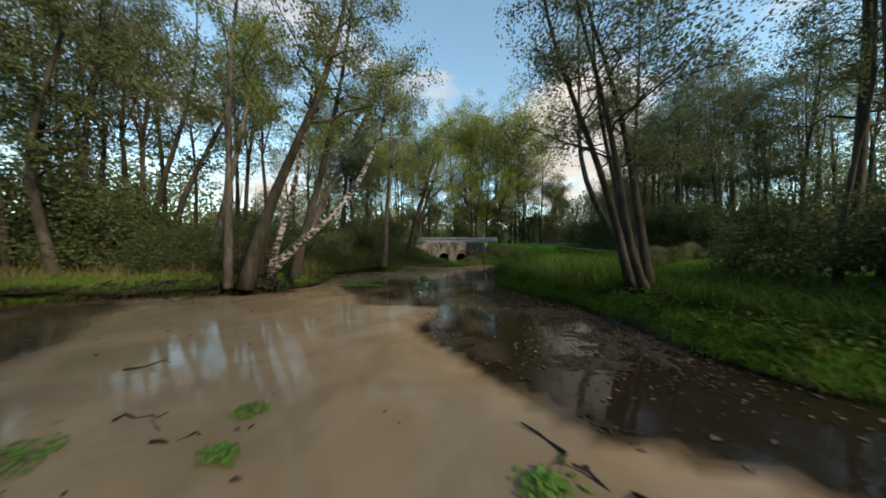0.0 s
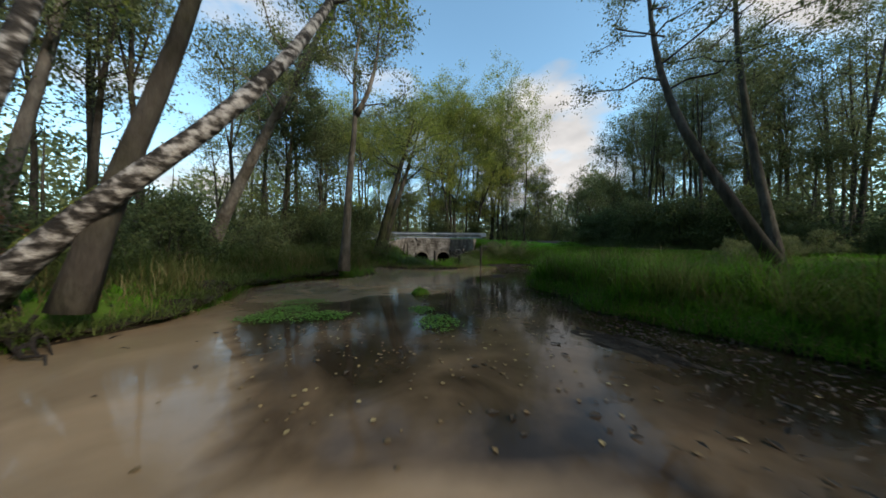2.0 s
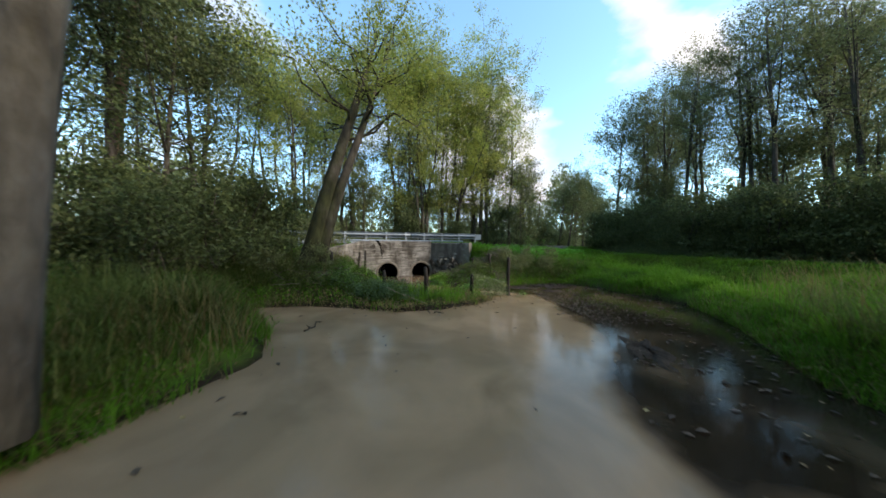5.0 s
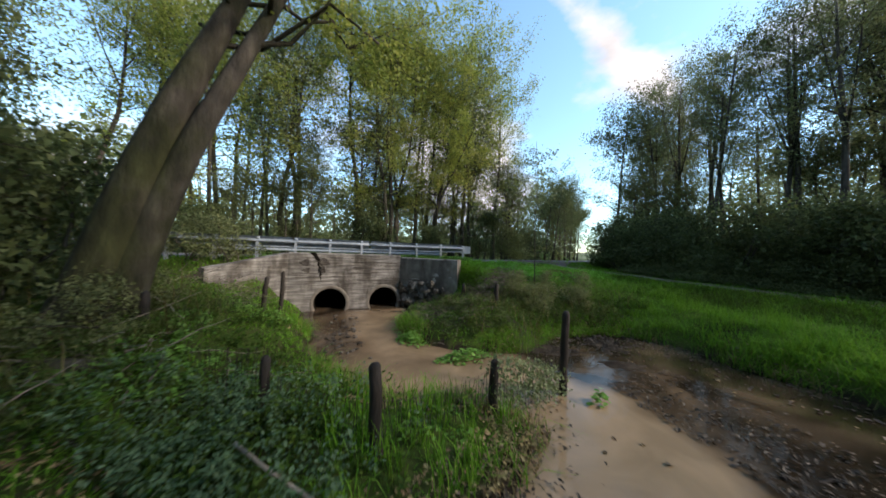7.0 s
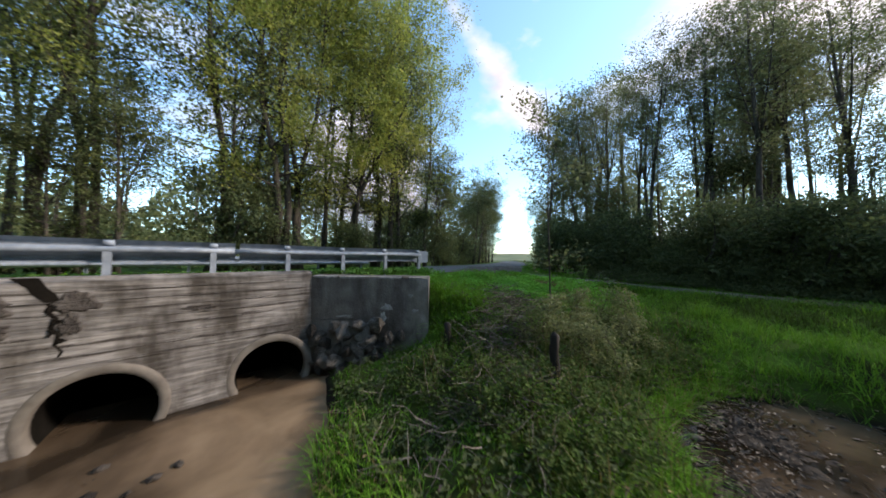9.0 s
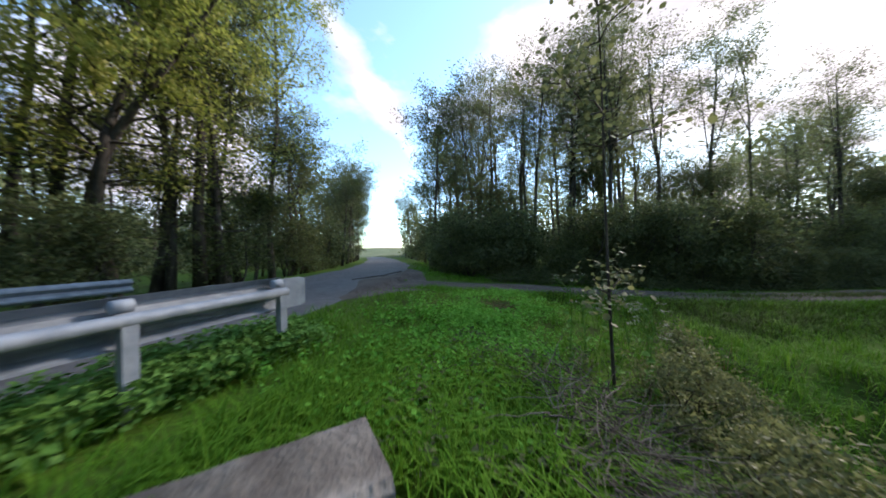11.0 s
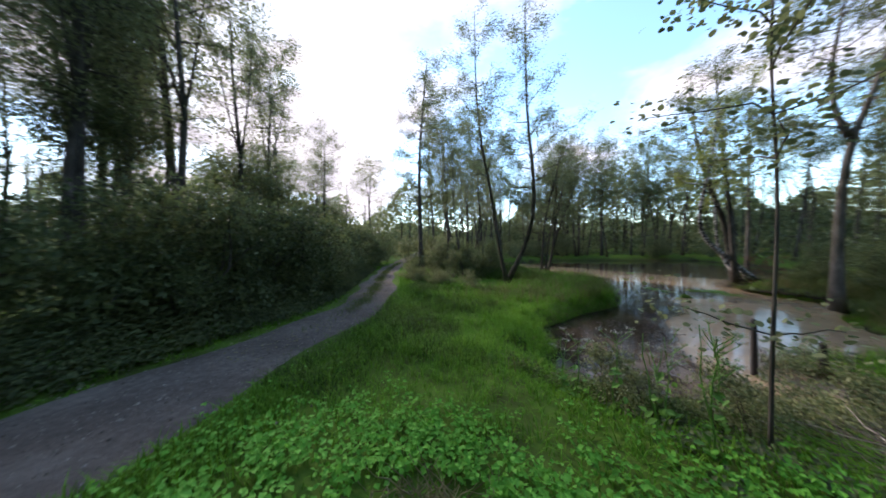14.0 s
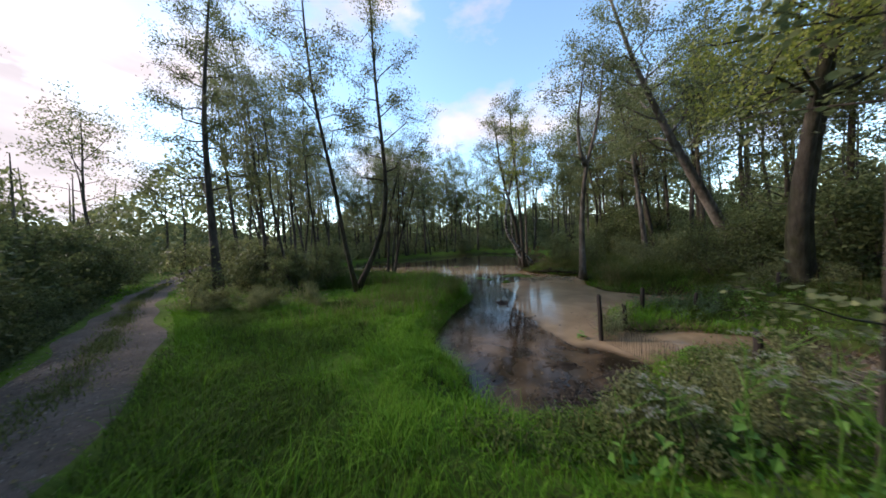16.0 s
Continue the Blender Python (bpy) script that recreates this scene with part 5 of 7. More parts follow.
forest(alder_full, belt([(18.4, 30), (18.2, 26), (18.6, 20), (20, 13)], 9, 0.8, 5), 6, (0.38, 0.56))
forest(alder_tall, belt([(19.8, 30.4), (20.5, 27), (22, 20), (23.5, 16)], 18, 1.5, 7), 8, (0.72, 0.95))
forest(alder_tall, [(17.3, 24.5), (19.9, 15.8), (24.5, 25.0), (28, 20.5)], 207, (0.7, 0.9))
forest(alder_tall, [(17.9, 18.4), (17.4, 20.6), (19.4, 19.2), (18.8, 22.2)], 209, (0.8, 0.92))
forest(alder_tall, [(10.9, 5.2), (11.9, 7.4)], 210, (0.68, 0.78))
forest(alder_full, [(19.4, 31.2)], 208, (0.85, 0.9))
forest(alder_tall, belt([(24, 11), (29, 3)], 4, 2.0, 107), 108, (0.62, 0.75))
forest(alder_far, belt([(30, 40), (34, 28), (34, 14), (36, 2)], 12, 3, 9), 10, (0.6, 0.8))
# south side of the road beyond the turning
forest(alder_full, belt([(20.5, 31.4), (25, 34), (33, 39), (45, 47)], 8, 0.6, 41), 42, (0.6, 0.85))
forest(shrub_dark, belt([(16.5, 29.4), (20, 31.2), (27, 35), (38, 42)], 12, 0.6, 43), 44, (0.7, 1.1))
# north of the road
forest(birch_full, belt([(-14, 36), (-4, 36), (4, 36.5), (10, 37.5)], 11, 1.3, 11), 12, (0.8, 1.1))
forest(shrub_dark, belt([(-16, 34), (0, 34.5), (8, 35.8), (14, 38), (22, 42), (32, 48)], 26, 0.6, 13), 14, (0.6, 1.1))
forest(alder_full, belt([(12, 38.4), (18, 40.5), (26, 45), (36, 52), (50, 62)], 12, 0.8, 15), 16, (0.6, 0.9))
forest(alder_far, belt([(-25, 40), (-5, 43), (10, 46)], 14, 3, 17), 18, (0.9, 1.2))
forest(alder_full, belt([(-8, 35.0), (2, 35.4), (9, 36.8), (15, 39.4)], 15, 0.5, 231), 232, (0.36, 0.52))
# west of the pond
forest(shrub_dark, [(-15.6, 9.4), (-17.2, 8.0), (-18.6, 6.0), (-16.8, 11.4), (-19.4, 8.6), (-20.2, 4.0), (-14.6, 11.2)], 221, (0.95, 1.25))
forest(alder_full, [(-18.4, 10.6), (-20.6, 7.2), (-21.5, 12.0), (-20.5, 1.5)], 222, (0.6, 0.75))
forest(alder_tall, belt([(-9, 26), (-13, 18), (-16, 12), (-20, 4)], 18, 2.2, 19), 20, (0.8, 1.1))
forest(shrub_low, belt([(-7.5, 18), (-10, 15), (-12.5, 12), (-15, 9.5)], 9, 0.8, 21), 22, (0.6, 0.9))
forest(shrub_dark, belt([(-8, 25), (-12.5, 18), (-16, 12), (-20, 6)], 14, 1.2, 23), 24, (0.6, 0.95))
forest(alder_far, belt([(-16, 30), (-22, 20), (-27, 8), (-28, -6)], 15, 3.5, 25), 26, (0.9, 1.2))
# south, behind the pond
forest(alder_thin, belt([(10, 2), (12, -6), (4, -17), (-8, -17), (-18, -10)], 24, 2.5, 27), 28, (0.8, 1.2))
forest(alder_far, belt([(26, -6), (14, -20), (-4, -24), (-22, -18)], 18, 4, 29), 30, (0.8, 1.1))
forest(shrub_low, belt([(13, 0), (12, -8), (0, -17), (-18, -12)], 18, 2, 31), 32, (0.8, 1.4))
forest(shrub_dark, [(-7.6, 9.2), (-9.0, 8.6), (-6.9, 10.6), (-10.6, 8.6), (-12.0, 9.4), (-7.4, 12.4)], 223, (0.42, 0.6))
# bushes at both ends of the culvert
forest(shrub_low, [(-3.6, 25.9), (-4.6, 26.2), (-5.8, 26.4), (-7.0, 26.2), (-6.4, 23.8), (-8.4, 26.4), (-9.8, 26.6), (-11.5, 26.8)], 33, (0.55, 0.8))
forest(shrub_low, [(-3.3, 20.9), (-4.3, 20.8), (-5.0, 21.4), (-3.1, 22.3), (-5.6, 22.6)], 224, (0.34, 0.46))
forest(birch_full, [(-7.5, 35), (-11, 38), (-17, 33)], 34, (0.8, 1.0))
forest(birch_full, [(6.2, 35.6), (2.8, 35.8), (12.2, 37.4), (4.5, 36.8), (7.6, 37.0), (9.8, 37.9)], 45, (0.75, 0.95))
forest(alder_full, [(7.8, 36.6), (10.9, 37.9)], 245, (0.8, 1.0))
forest(alder_full, [(9.2, 36.2), (14.6, 38.6), (0.2, 36.4), (-3.4, 35.2)], 46, (0.7, 0.95))
forest(shrub_dark, belt([(16.6, 14), (19, 8.5), (21.5, 2.5), (24, -6)], 22, 0.9, 47), 48, (0.7, 1.1))
forest(alder_full, belt([(21, 11), (24, 4), (27, -4)], 5, 1.2, 147), 148, (0.38, 0.5))
forest(shrub_low, belt([(12.5, 9), (13.5, 5), (14, 0), (16, -6)], 12, 0.8, 49, 0.2), 50, (0.8, 1.3))

forest(shrub_dark, [(9.0, 6.6), (9.8, 8.6), (8.8, 4.4), (10.5, 6.5), (10.2, 4.0), (11.3, 9.0), (9.4, 2.6), (11.6, 2.0), (11.9, 5.4), (12.6, 7.6), (11.0, 0.4)], 51, (0.45, 0.68))
forest(alder_thin, [(10.6, 3.0)], 252, (0.7, 0.75))
forest(alder_thin, [(10.8, 7.4), (9.6, 5.2), (11.8, 4.6)], 52, (0.6, 0.8))
# low growth at both edges of the track
forest(shrub_dark, belt([(14.0, 23), (14.2, 20.5), (14.6, 18.4), (15.9, 15.2), (17.8, 11)], 18, 0.25, 61, 0.1), 62, (0.22, 0.42))
forest(shrub_low, belt([(13.2, 12.0), (12.0, 12.9), (10.8, 13.6), (9.4, 12.6)], 12, 0.35, 63, 0.0), 64, (0.28, 0.42))
# close to the road's north edge where it leaves
forest(alder_full, [(20.2, 39.7), (23.4, 41.8), (26.2, 43.6), (29.2, 45.5), (32.2, 47.5), (40.2, 53.2)], 53, (0.7, 0.9))
# behind the fenced spit
forest(shrub_dark, [(-5.6, 20.6), (-6.4, 22.4), (-6.6, 24.4), (-7.6, 21.0), (-5.4, 22.2), (-6.0, 21.5), (-7.0, 19.6)], 54, (0.7, 0.95))
# dark growth on the west bank and clumps of weeds by the brook
forest(alder_full, [(-7.2, 22.8), (-8.8, 20.2), (-6.9, 20.8), (-8.2, 24.2)], 55, (0.6, 0.75))
forest(shrub_dark, [(-5.8, 19.0), (-7.4, 17.2)], 56, (0.45, 0.6))
forest(shrub_low, [(4.5, 22.5), (5.1, 22.8), (5.7, 22.5), (4.3, 23.3), (5.4, 23.4), (6.1, 22.9)], 57, (0.30, 0.42))
forest(alder_full, belt([(-22, 3), (-17, -9), (-8, -17), (2, -18), (10, -13)], 13, 1.5, 58), 59, (0.85, 1.15))



def scatter(x0, x1, y0, y1, count, seed, ok=None):
    rng = np.random.default_rng(seed)
    x, y = rng.uniform(x0, x1, count), rng.uniform(y0, y1, count)
    sd = pond_distance(x, y)
    road, _ = line_distance(x, y, ROAD)
    track, along = line_distance(x, y, TRACK)
    half = np.interp(along, np.arange(len(TRACK)), [2.2, 2.0, 1.5, 1.15, 1.0, 0.95, 0.9, 0.9, 0.9, 0.9, 0.9, 0.9, 0.9])
    good = (sd > 0.12) & (road > 2.35 + 0.25 * rng.random(count)) & (track > half - 0.1 + 0.3 * rng.random(count))
    # not inside the culvert's walls
    good &= ~((y > 26.1 + 0.06 * x) & (y < 26.62 + 0.06 * x) & (x > -2.3) & (x < 1.8))
    u = (x - 1.46) * 0.762 - (y - 26.45) * 0.648
    w = (x - 1.46) * 0.648 + (y - 26.45) * 0.762
    good &= ~((u > -0.1) & (u < 2.25) & (w > -0.03) & (w < 0.5))
    if ok is not None:
        good &= ok(x, y, sd, rng)
    x, y = x[good], y[good]
    return np.stack([x, y, ground_height(x, y) - 0.02], 1), rng


EYES = np.array([q[1][:2] for q in PATH])


def near_path(x, y):
    return line_distance(x, y, EYES)[0]


def gz_all(x, y):
    return ground_height(x, y)


def stuff(name, geo, mat, label, category):
    return tagged(part(name, geo, mat), label, category, kind="stuff")


# ---- grass and herbs ----
at, rng = scatter(-15, 24, -4, 34, 620000, 41, lambda x, y, sd, r: r.random(len(x)) < np.clip(1.15 - near_path(x, y) / 9, 0.05, 1) * (0.75 + 0.25 * np.sin(x * 1.3 + np.sin(y * 0.9)) * np.sin(y * 1.1)))
tall = 0.05 + 0.06 * rng.random(len(at)) + 0.03 * np.sin(at[:, 0] * 0.8 + 1) * np.sin(at[:, 1] * 0.9)
far = near_path(at[:, 0], at[:, 1])
stuff("meadow_grass", Geo().blades(at, tall * (1.1 + 0.03 * far), 0.004 + 0.0016 * far, rng, 1.3), GRASS, "rich green uneven meadow grass", "grass")
# longer tufts here and there
tuft, rng = scatter(2.5, 13, 15, 29, 2600, 141, lambda x, y, sd, r: (r.random(len(x)) < 0.5) & (((x - 6.6) / 2.3) ** 2 + ((y - 25.5) / 1.2) ** 2 > 1))
at = np.repeat(tuft, 14, 0)
at[:, :2] += rng.normal(0, 0.07, (len(at), 2))
stuff("grass_tufts", Geo().blades(at, (0.12 + 0.16 * rng.random(len(at))), 0.0045, rng, 0.9), GRASS, "longer tufts in the meadow grass", "grass")

heart, rng = scatter(5.2, 11, 10, 22.5, 1500, 144, lambda x, y, sd, r: (sd > 0.2) & (r.random(len(x)) < np.clip(0.25 + 0.75 * np.sin(x * 0.9 + 2.0) * np.sin(y * 0.7 + 0.5), 0.08, 1)))
at = np.repeat(heart, 34, 0)
at[:, :2] += rng.normal(0, 0.13, (len(at), 2))
stuff("rank_tufts", Geo().blades(at, np.repeat(0.18 + 0.3 * rng.random(len(heart)), 34) * rng.uniform(0.5, 1.1, len(at)), 0.0055, rng, 1.2), GRASS, "soft deep tufts of uncut grass in the meadow", "grass")

# brownish bent grass over the meadow towards the track
at, rng = scatter(7.8, 12.2, 12.5, 24.2, 60000, 145, lambda x, y, sd, r: (sd > 0.4) & (r.random(len(x)) < np.clip(0.35 + 0.7 * np.sin(x * 1.1 + 0.6 * y) * np.sin(y * 0.8 + 1.0) + 0.12 * (x - 9.5), 0, 0.9)))
stuff("bent_grass", Geo().blades(at, 0.12 + 0.2 * rng.random(len(at)), 0.005, rng, 1.1), NETTLE, "dull brownish bent grass in the meadow beside the track", "grass")

# tussocks of tall grass along the meadow bank, each of its own height, with gaps between
heart, rng = scatter(1.8, 12, 6, 16.8, 2600, 42, lambda x, y, sd, r: (sd > 0.2) & (sd < 3.6) & (r.random(len(x)) < (17 - y) / 3) & (r.random(len(x)) < 0.95 - 0.2 * sd))
each = 38
tall = np.repeat((0.14 + 0.5 * rng.random(len(heart)) ** 1.8) * np.interp(heart[:, 1], (6, 8.5, 12.5, 16.5), (1.0, 1.65, 1.5, 0.8)), each)
at = np.repeat(heart, each, 0)
at[:, :2] += rng.normal(0, 0.10, (len(at), 2))
k = np.repeat(rng.random(len(heart)) < 0.45, each)
stuff("olive_grass", Geo().blades(at[k], tall[k] * rng.uniform(0.6, 1.2, k.sum()), 0.006, rng, 1.0), RANK, "olive seeding grass among the bank tussocks", "grass")
at, tall = at[~k], tall[~k]
stuff("tall_grass", Geo().blades(at, tall * rng.uniform(0.5, 1.15, len(at)), 0.006, rng, 1.0), GRASS, "tall lush tussocks of grass along the meadow bank", "grass")
at, rng = scatter(1.8, 12, 7, 16.5, 9000, 142, lambda x, y, sd, r: (sd > 0.3) & (sd < 4) & (r.random(len(x)) < 0.6))
stuff("seed_heads", Geo().blades(at[::2], 0.55 + 0.5 * rng.random(len(at[::2])), 0.004, rng, 0.7), REED, "pale dry stalks standing in the bank grass", "grass")
at, rng = scatter(-9, 2, 13, 26, 60000, 43, lambda x, y, sd, r: (sd < 3.5) & ((x < -4.2) | (y < 17)) & (r.random(len(x)) < 0.5))
stuff("bank_grass", Geo().blades(at, (0.2 + 0.4 * rng.random(len(at))) * np.where(at[:, 1] > 18, 0.55, 1), 0.005, rng, 0.9), NETTLE, "rank grass on the shaded bank", "grass")
heart, rng = scatter(-14, -3.6, 9.5, 18, 2200, 143, lambda x, y, sd, r: (sd > 0.15) & (sd < 4.5) & (r.random(len(x)) < 0.95 - 0.12 * sd))
at = np.repeat(heart, 26, 0)
at[:, :2] += rng.normal(0, 0.12, (len(at), 2))
tall = np.repeat(0.35 + 0.75 * rng.random(len(heart)), 26) * np.clip(0.45 + 0.4 * pond_distance(at[:, 0], at[:, 1]), 0.4, 1)
stuff("reed_grass", Geo().blades(at, tall * rng.uniform(0.5, 1.1, len(at)), 0.007, rng, 0.8), RANK, "tall soft olive-green grass crowding the west bank", "grass")
at, rng = scatter(-16, -3, 4, 17, 110000, 44, lambda x, y, sd, r: (sd < 4.5) & (r.random(len(x)) < (0.55 - 0.07 * sd) * np.interp(y, (9, 11), (0.3, 1))))
stuff("dry_grass", Geo().blades(at, (0.15 + 0.5 * rng.random(len(at)) ** 1.5) * (1 + 0.6 * np.sin(at[:, 0] * 2.1) * np.sin(at[:, 1] * 2.6)), 0.006, rng, 0.8), REED, "dry straw-coloured grass on the bank", "grass")
# bank grass in a darker material that stands for the shade of the trees
at, rng = scatter(2.5, 12, -3, 9, 70000, 45, lambda x, y, sd, r: (sd > 0.8) & (sd < 5.5) & (r.random(len(x)) < 0.7))
stuff("shaded_grass", Geo().blades(at, 0.2 + 0.5 * rng.random(len(at)), 0.007, rng, 0.9), NETTLE, "dark grass on the shaded bank", "grass")


def herbs(at, height, leaf, per, rng, round_=False):
    """Low broad-leaved plants: a few level leaves round each place, at different heights."""
    n = len(at)
    p = np.repeat(at, per, 0)
    hh = np.repeat(np.broadcast_to(height, (n,)), per)
    p = p + np.stack([rng.normal(0, leaf * 0.9, n * per), rng.normal(0, leaf * 0.9, n * per), hh * rng.uniform(0.25, 1.0, n * per)], 1)
    return Geo().leaves(p, leaf * rng.uniform(0.6, 1.25, n * per), rng, 0.65, 0.75, round_=round_)


at, rng = scatter(3.6, 11, 22.4, 28.4, 15000, 46, lambda x, y, sd, r: (r.random(len(x)) < 1.2 * np.exp(-(((x - 6.9) / 2.2) ** 2 + ((y - 25.35 + 0.1 * (x - 6.9)) / 0.85) ** 2)) * (0.7 + 0.5 * np.sin(x * 2.3 + 1) * np.sin(y * 2.9))) & (np.hypot(x - 8.05, y - 25.25) > 0.42))
stuff("ground_ivy", herbs(at, 0.18, 0.055, 10, rng), IVY, "dense low bright green ground cover", "plants")
at, rng = scatter(-3, 4.6, 25.8, 27.6, 3000, 47, lambda x, y, sd, r: (y > 26.6) & (r.random(len(x)) < 0.8))
stuff("verge_herbs", herbs(at, 0.26, 0.06, 18, rng), HERB, "broad-leaved herbs at the foot of the guardrail", "plants")
at, rng = scatter(-6.5, 2.2, 17.5, 23.6, 3600, 48, lambda x, y, sd, r: (r.random(len(x)) < np.where(sd < 0.4, 0.05, 0.75) * np.interp(x, (-3.6, -2.8, -0.9, -0.3), (0.35, 1, 1, 0.22)) * (0.6 + 0.4 * np.sin(x * 3.1 + 1) * np.sin(y * 2.7))))
hgt = (0.14 + 0.32 * rng.random(len(at))) * np.interp(at[:, 0], (-5, -3.4, -2.2, -0.8, 0.2, 2), (1.2, 0.9, 0.8, 0.75, 0.45, 0.45))
k = np.sin(at[:, 0] * 1.9 + 0.4) + np.sin(at[:, 1] * 2.3 + 1.1 * at[:, 0]) > 0.35
stuff("bright_herbs", herbs(at[k], hgt[k] * 0.8, 0.06, 22, rng), HERB, "fresh green leafy herbs among the nettles of the spit", "plants")
at, hgt = at[~k], hgt[~k]
stuff("nettles", herbs(at, hgt, 0.05, 24, rng), NETTLE, "thick nettles and herbs on the fenced spit", "plants")
at, rng = scatter(3.2, 9, -2, 7, 2600, 49, lambda x, y, sd, r: (sd < 1.6) & (r.random(len(x)) < 0.8))
stuff("bank_herbs", herbs(at, 0.24, 0.08, 10, rng), WEED, "low leafy water plants on the dark bank", "plants")
at, rng = scatter(1.2, 6.2, 21.8, 25.6, 2200, 50, lambda x, y, sd, r: r.random(len(x)) < 0.6 * (0.6 + 0.4 * np.sin(x * 4) * np.sin(y * 3.4)))
stuff("slope_herbs", herbs(at, 0.16, 0.05, 12, rng), LEAF_S, "rough herbs on the slope beside the wing wall", "plants")


# longer grass on the verge between meadow and track
rng = np.random.default_rng(54)
c = TRACK[2:9]
seg = np.r_[0, np.cumsum(np.hypot(*np.diff(c, axis=0).T))]
s = rng.uniform(0, seg[-1], 16000)
x = np.interp(s, seg, c[:, 0]) - 1.45 + rng.normal(0, 0.28, len(s))
y = np.interp(s, seg, c[:, 1]) + rng.normal(0, 0.3, len(s))
k = line_distance(x, y, TRACK)[0] > 1.12
at = np.stack([x[k], y[k], ground_height(x[k], y[k]) - 0.01], 1)
stuff("verge_grass", Geo().blades(at, 0.08 + 0.16 * rng.random(len(at)), 0.006, rng, 0.9), GRASS, "longer grass on the verge of the track", "grass")


# dark undergrowth between the track and the shrubs
rng = np.random.default_rng(58)
c = TRACK[3:10]
seg = np.r_[0, np.cumsum(np.hypot(*np.diff(c, axis=0).T))]
s = rng.uniform(0, seg[-1], 7000)
x = np.interp(s, seg, c[:, 0]) + 1.25 + 2.2 * rng.random(len(s)) ** 1.2
y = np.interp(s, seg, c[:, 1]) + rng.normal(0, 0.3, len(s))
k = line_distance(x, y, TRACK)[0] > 1.1
at = np.stack([x[k], y[k], ground_height(x[k], y[k]) - 0.01], 1)
stuff("undergrowth", herbs(at, np.clip(0.12 + 0.3 * (line_distance(x[k], y[k], TRACK)[0] - 1.1), 0.1, 0.6), 0.07, 12, rng), LEAF_D, "dark low undergrowth between the track and the shrubs", "plants")
# grass between the wheel ruts, and leaves blown onto the track
rng = np.random.default_rng(57)
c = TRACK[4:11]
seg = np.r_[0, np.cumsum(np.hypot(*np.diff(c, axis=0).T))]
s = rng.uniform(1.5, seg[-1], 15000)
s = s[rng.random(len(s)) < (0.55 + 0.3 * np.sin(s * 1.7) + 0.15 * np.sin(s * 4.1)) * np.clip((s - 2) / 4, 0.05, 1)]
x = np.interp(s, seg, c[:, 0]) + rng.normal(0.02, 0.17, len(s))
y = np.interp(s, seg, c[:, 1]) + rng.normal(0, 0.08, len(s))
at = np.stack([x, y, ground_height(x, y) + 0.02], 1)
stuff("rut_grass", Geo().blades(at, 0.06 + 0.09 * rng.random(len(at)), 0.006, rng, 1.0), RANK, "trodden strip of grass between the wheel ruts", "grass")
s = rng.uniform(0, seg[4], 900)
x = np.interp(s, seg, c[:, 0]) + rng.normal(0, 0.5, len(s))
y = np.interp(s, seg, c[:, 1])
at = np.stack([x, y, ground_height(x, y) + 0.045], 1)
stuff("track_litter", Geo().leaves(at, 0.05 * rng.uniform(0.5, 1.3, len(at)), rng, 0.95, 0.6), REED, "dry leaves blown onto the track", "leaves")

# ---- floating plants, leaves and litter ----
# tall nettles on the spit and the west bank: leafy stems
at, rng = scatter(-5.4, 1.7, 18.4, 23.6, 2600, 55, lambda x, y, sd, r: (sd > np.where(x < -1, 0.35, 0.1)) & (r.random(len(x)) < np.interp(x, (-4, -3, -0.9, -0.3), (0.4, 1, 1, 0.1)) * np.where(y < 20.6, 0.5, 0.28) * (0.55 + 0.45 * np.sin(x * 2.6 + 1) * np.sin(y * 2.2))))
tallness = 0.25 + 0.35 * rng.random(len(at)) ** 1.4
stuff("nettle_stems", Geo().blades(at, tallness, 0.005, rng, 0.3), NETTLE, "upright stems of the nettles", "plants")
p = np.repeat(at, 16, 0)
f = rng.uniform(0.25, 1.05, len(p))
p = p + np.stack([rng.normal(0, 0.055, len(p)), rng.normal(0, 0.055, len(p)), np.repeat(tallness, 16) * f * 0.92], 1)
stuff("tall_nettles", Geo().leaves(p, 0.085 * rng.uniform(0.5, 1.2, len(p)) * (1.25 - 0.6 * f), rng, 0.55, 0.5), NETTLE, "tall leafy nettles on the spit", "plants")

at, rng = scatter(-4, 5.2, 26.3, 28.2, 16000, 56, lambda x, y, sd, r: y > 26.5 + 0.083 * x)
stuff("roadside_grass", Geo().blades(at, 0.07 + 0.15 * rng.random(len(at)), 0.004, rng, 0.9), GRASS, "long grass between culvert wall and guardrail", "grass")

# bluish-green mugwort at the tip of the spit, and sedge by the netting
at, rng = scatter(-3.2, 1.4, 18.4, 20.6, 1500, 155, lambda x, y, sd, r: (sd > 0.28) & (r.random(len(x)) < 0.8 * np.exp(-((x + 1.5) / 0.9) ** 2)))
stuff("mugwort", herbs(at, 0.2 + 0.3 * rng.random(len(at)), 0.045, 20, rng), MUGWORT, "bluish-green feathery herbs at the tip of the spit", "plants")
at, rng = scatter(-0.7, 2.2, 18.6, 20.4, 900, 156, lambda x, y, sd, r: (sd > 0.05) & (r.random(len(x)) < 0.10))
at = np.repeat(at, 12, 0)
at[:, :2] += rng.normal(0, 0.05, (len(at), 2))
stuff("sedge", Geo().blades(at, 0.2 + 0.3 * rng.random(len(at)), 0.006, rng, 0.6), GRASS, "arching sedge growing through the netting", "grass")
# dead grass, dry stalks and fallen leaves on the old bank behind the spit
heart, rng = scatter(-7.5, -2.4, 18.6, 23.4, 900, 159, lambda x, y, sd, r: (sd > 0.45) & (r.random(len(x)) < 0.6 * np.interp(x, (-3.2, -2.4), (1, 0.2))))
at = np.repeat(heart, 22, 0)
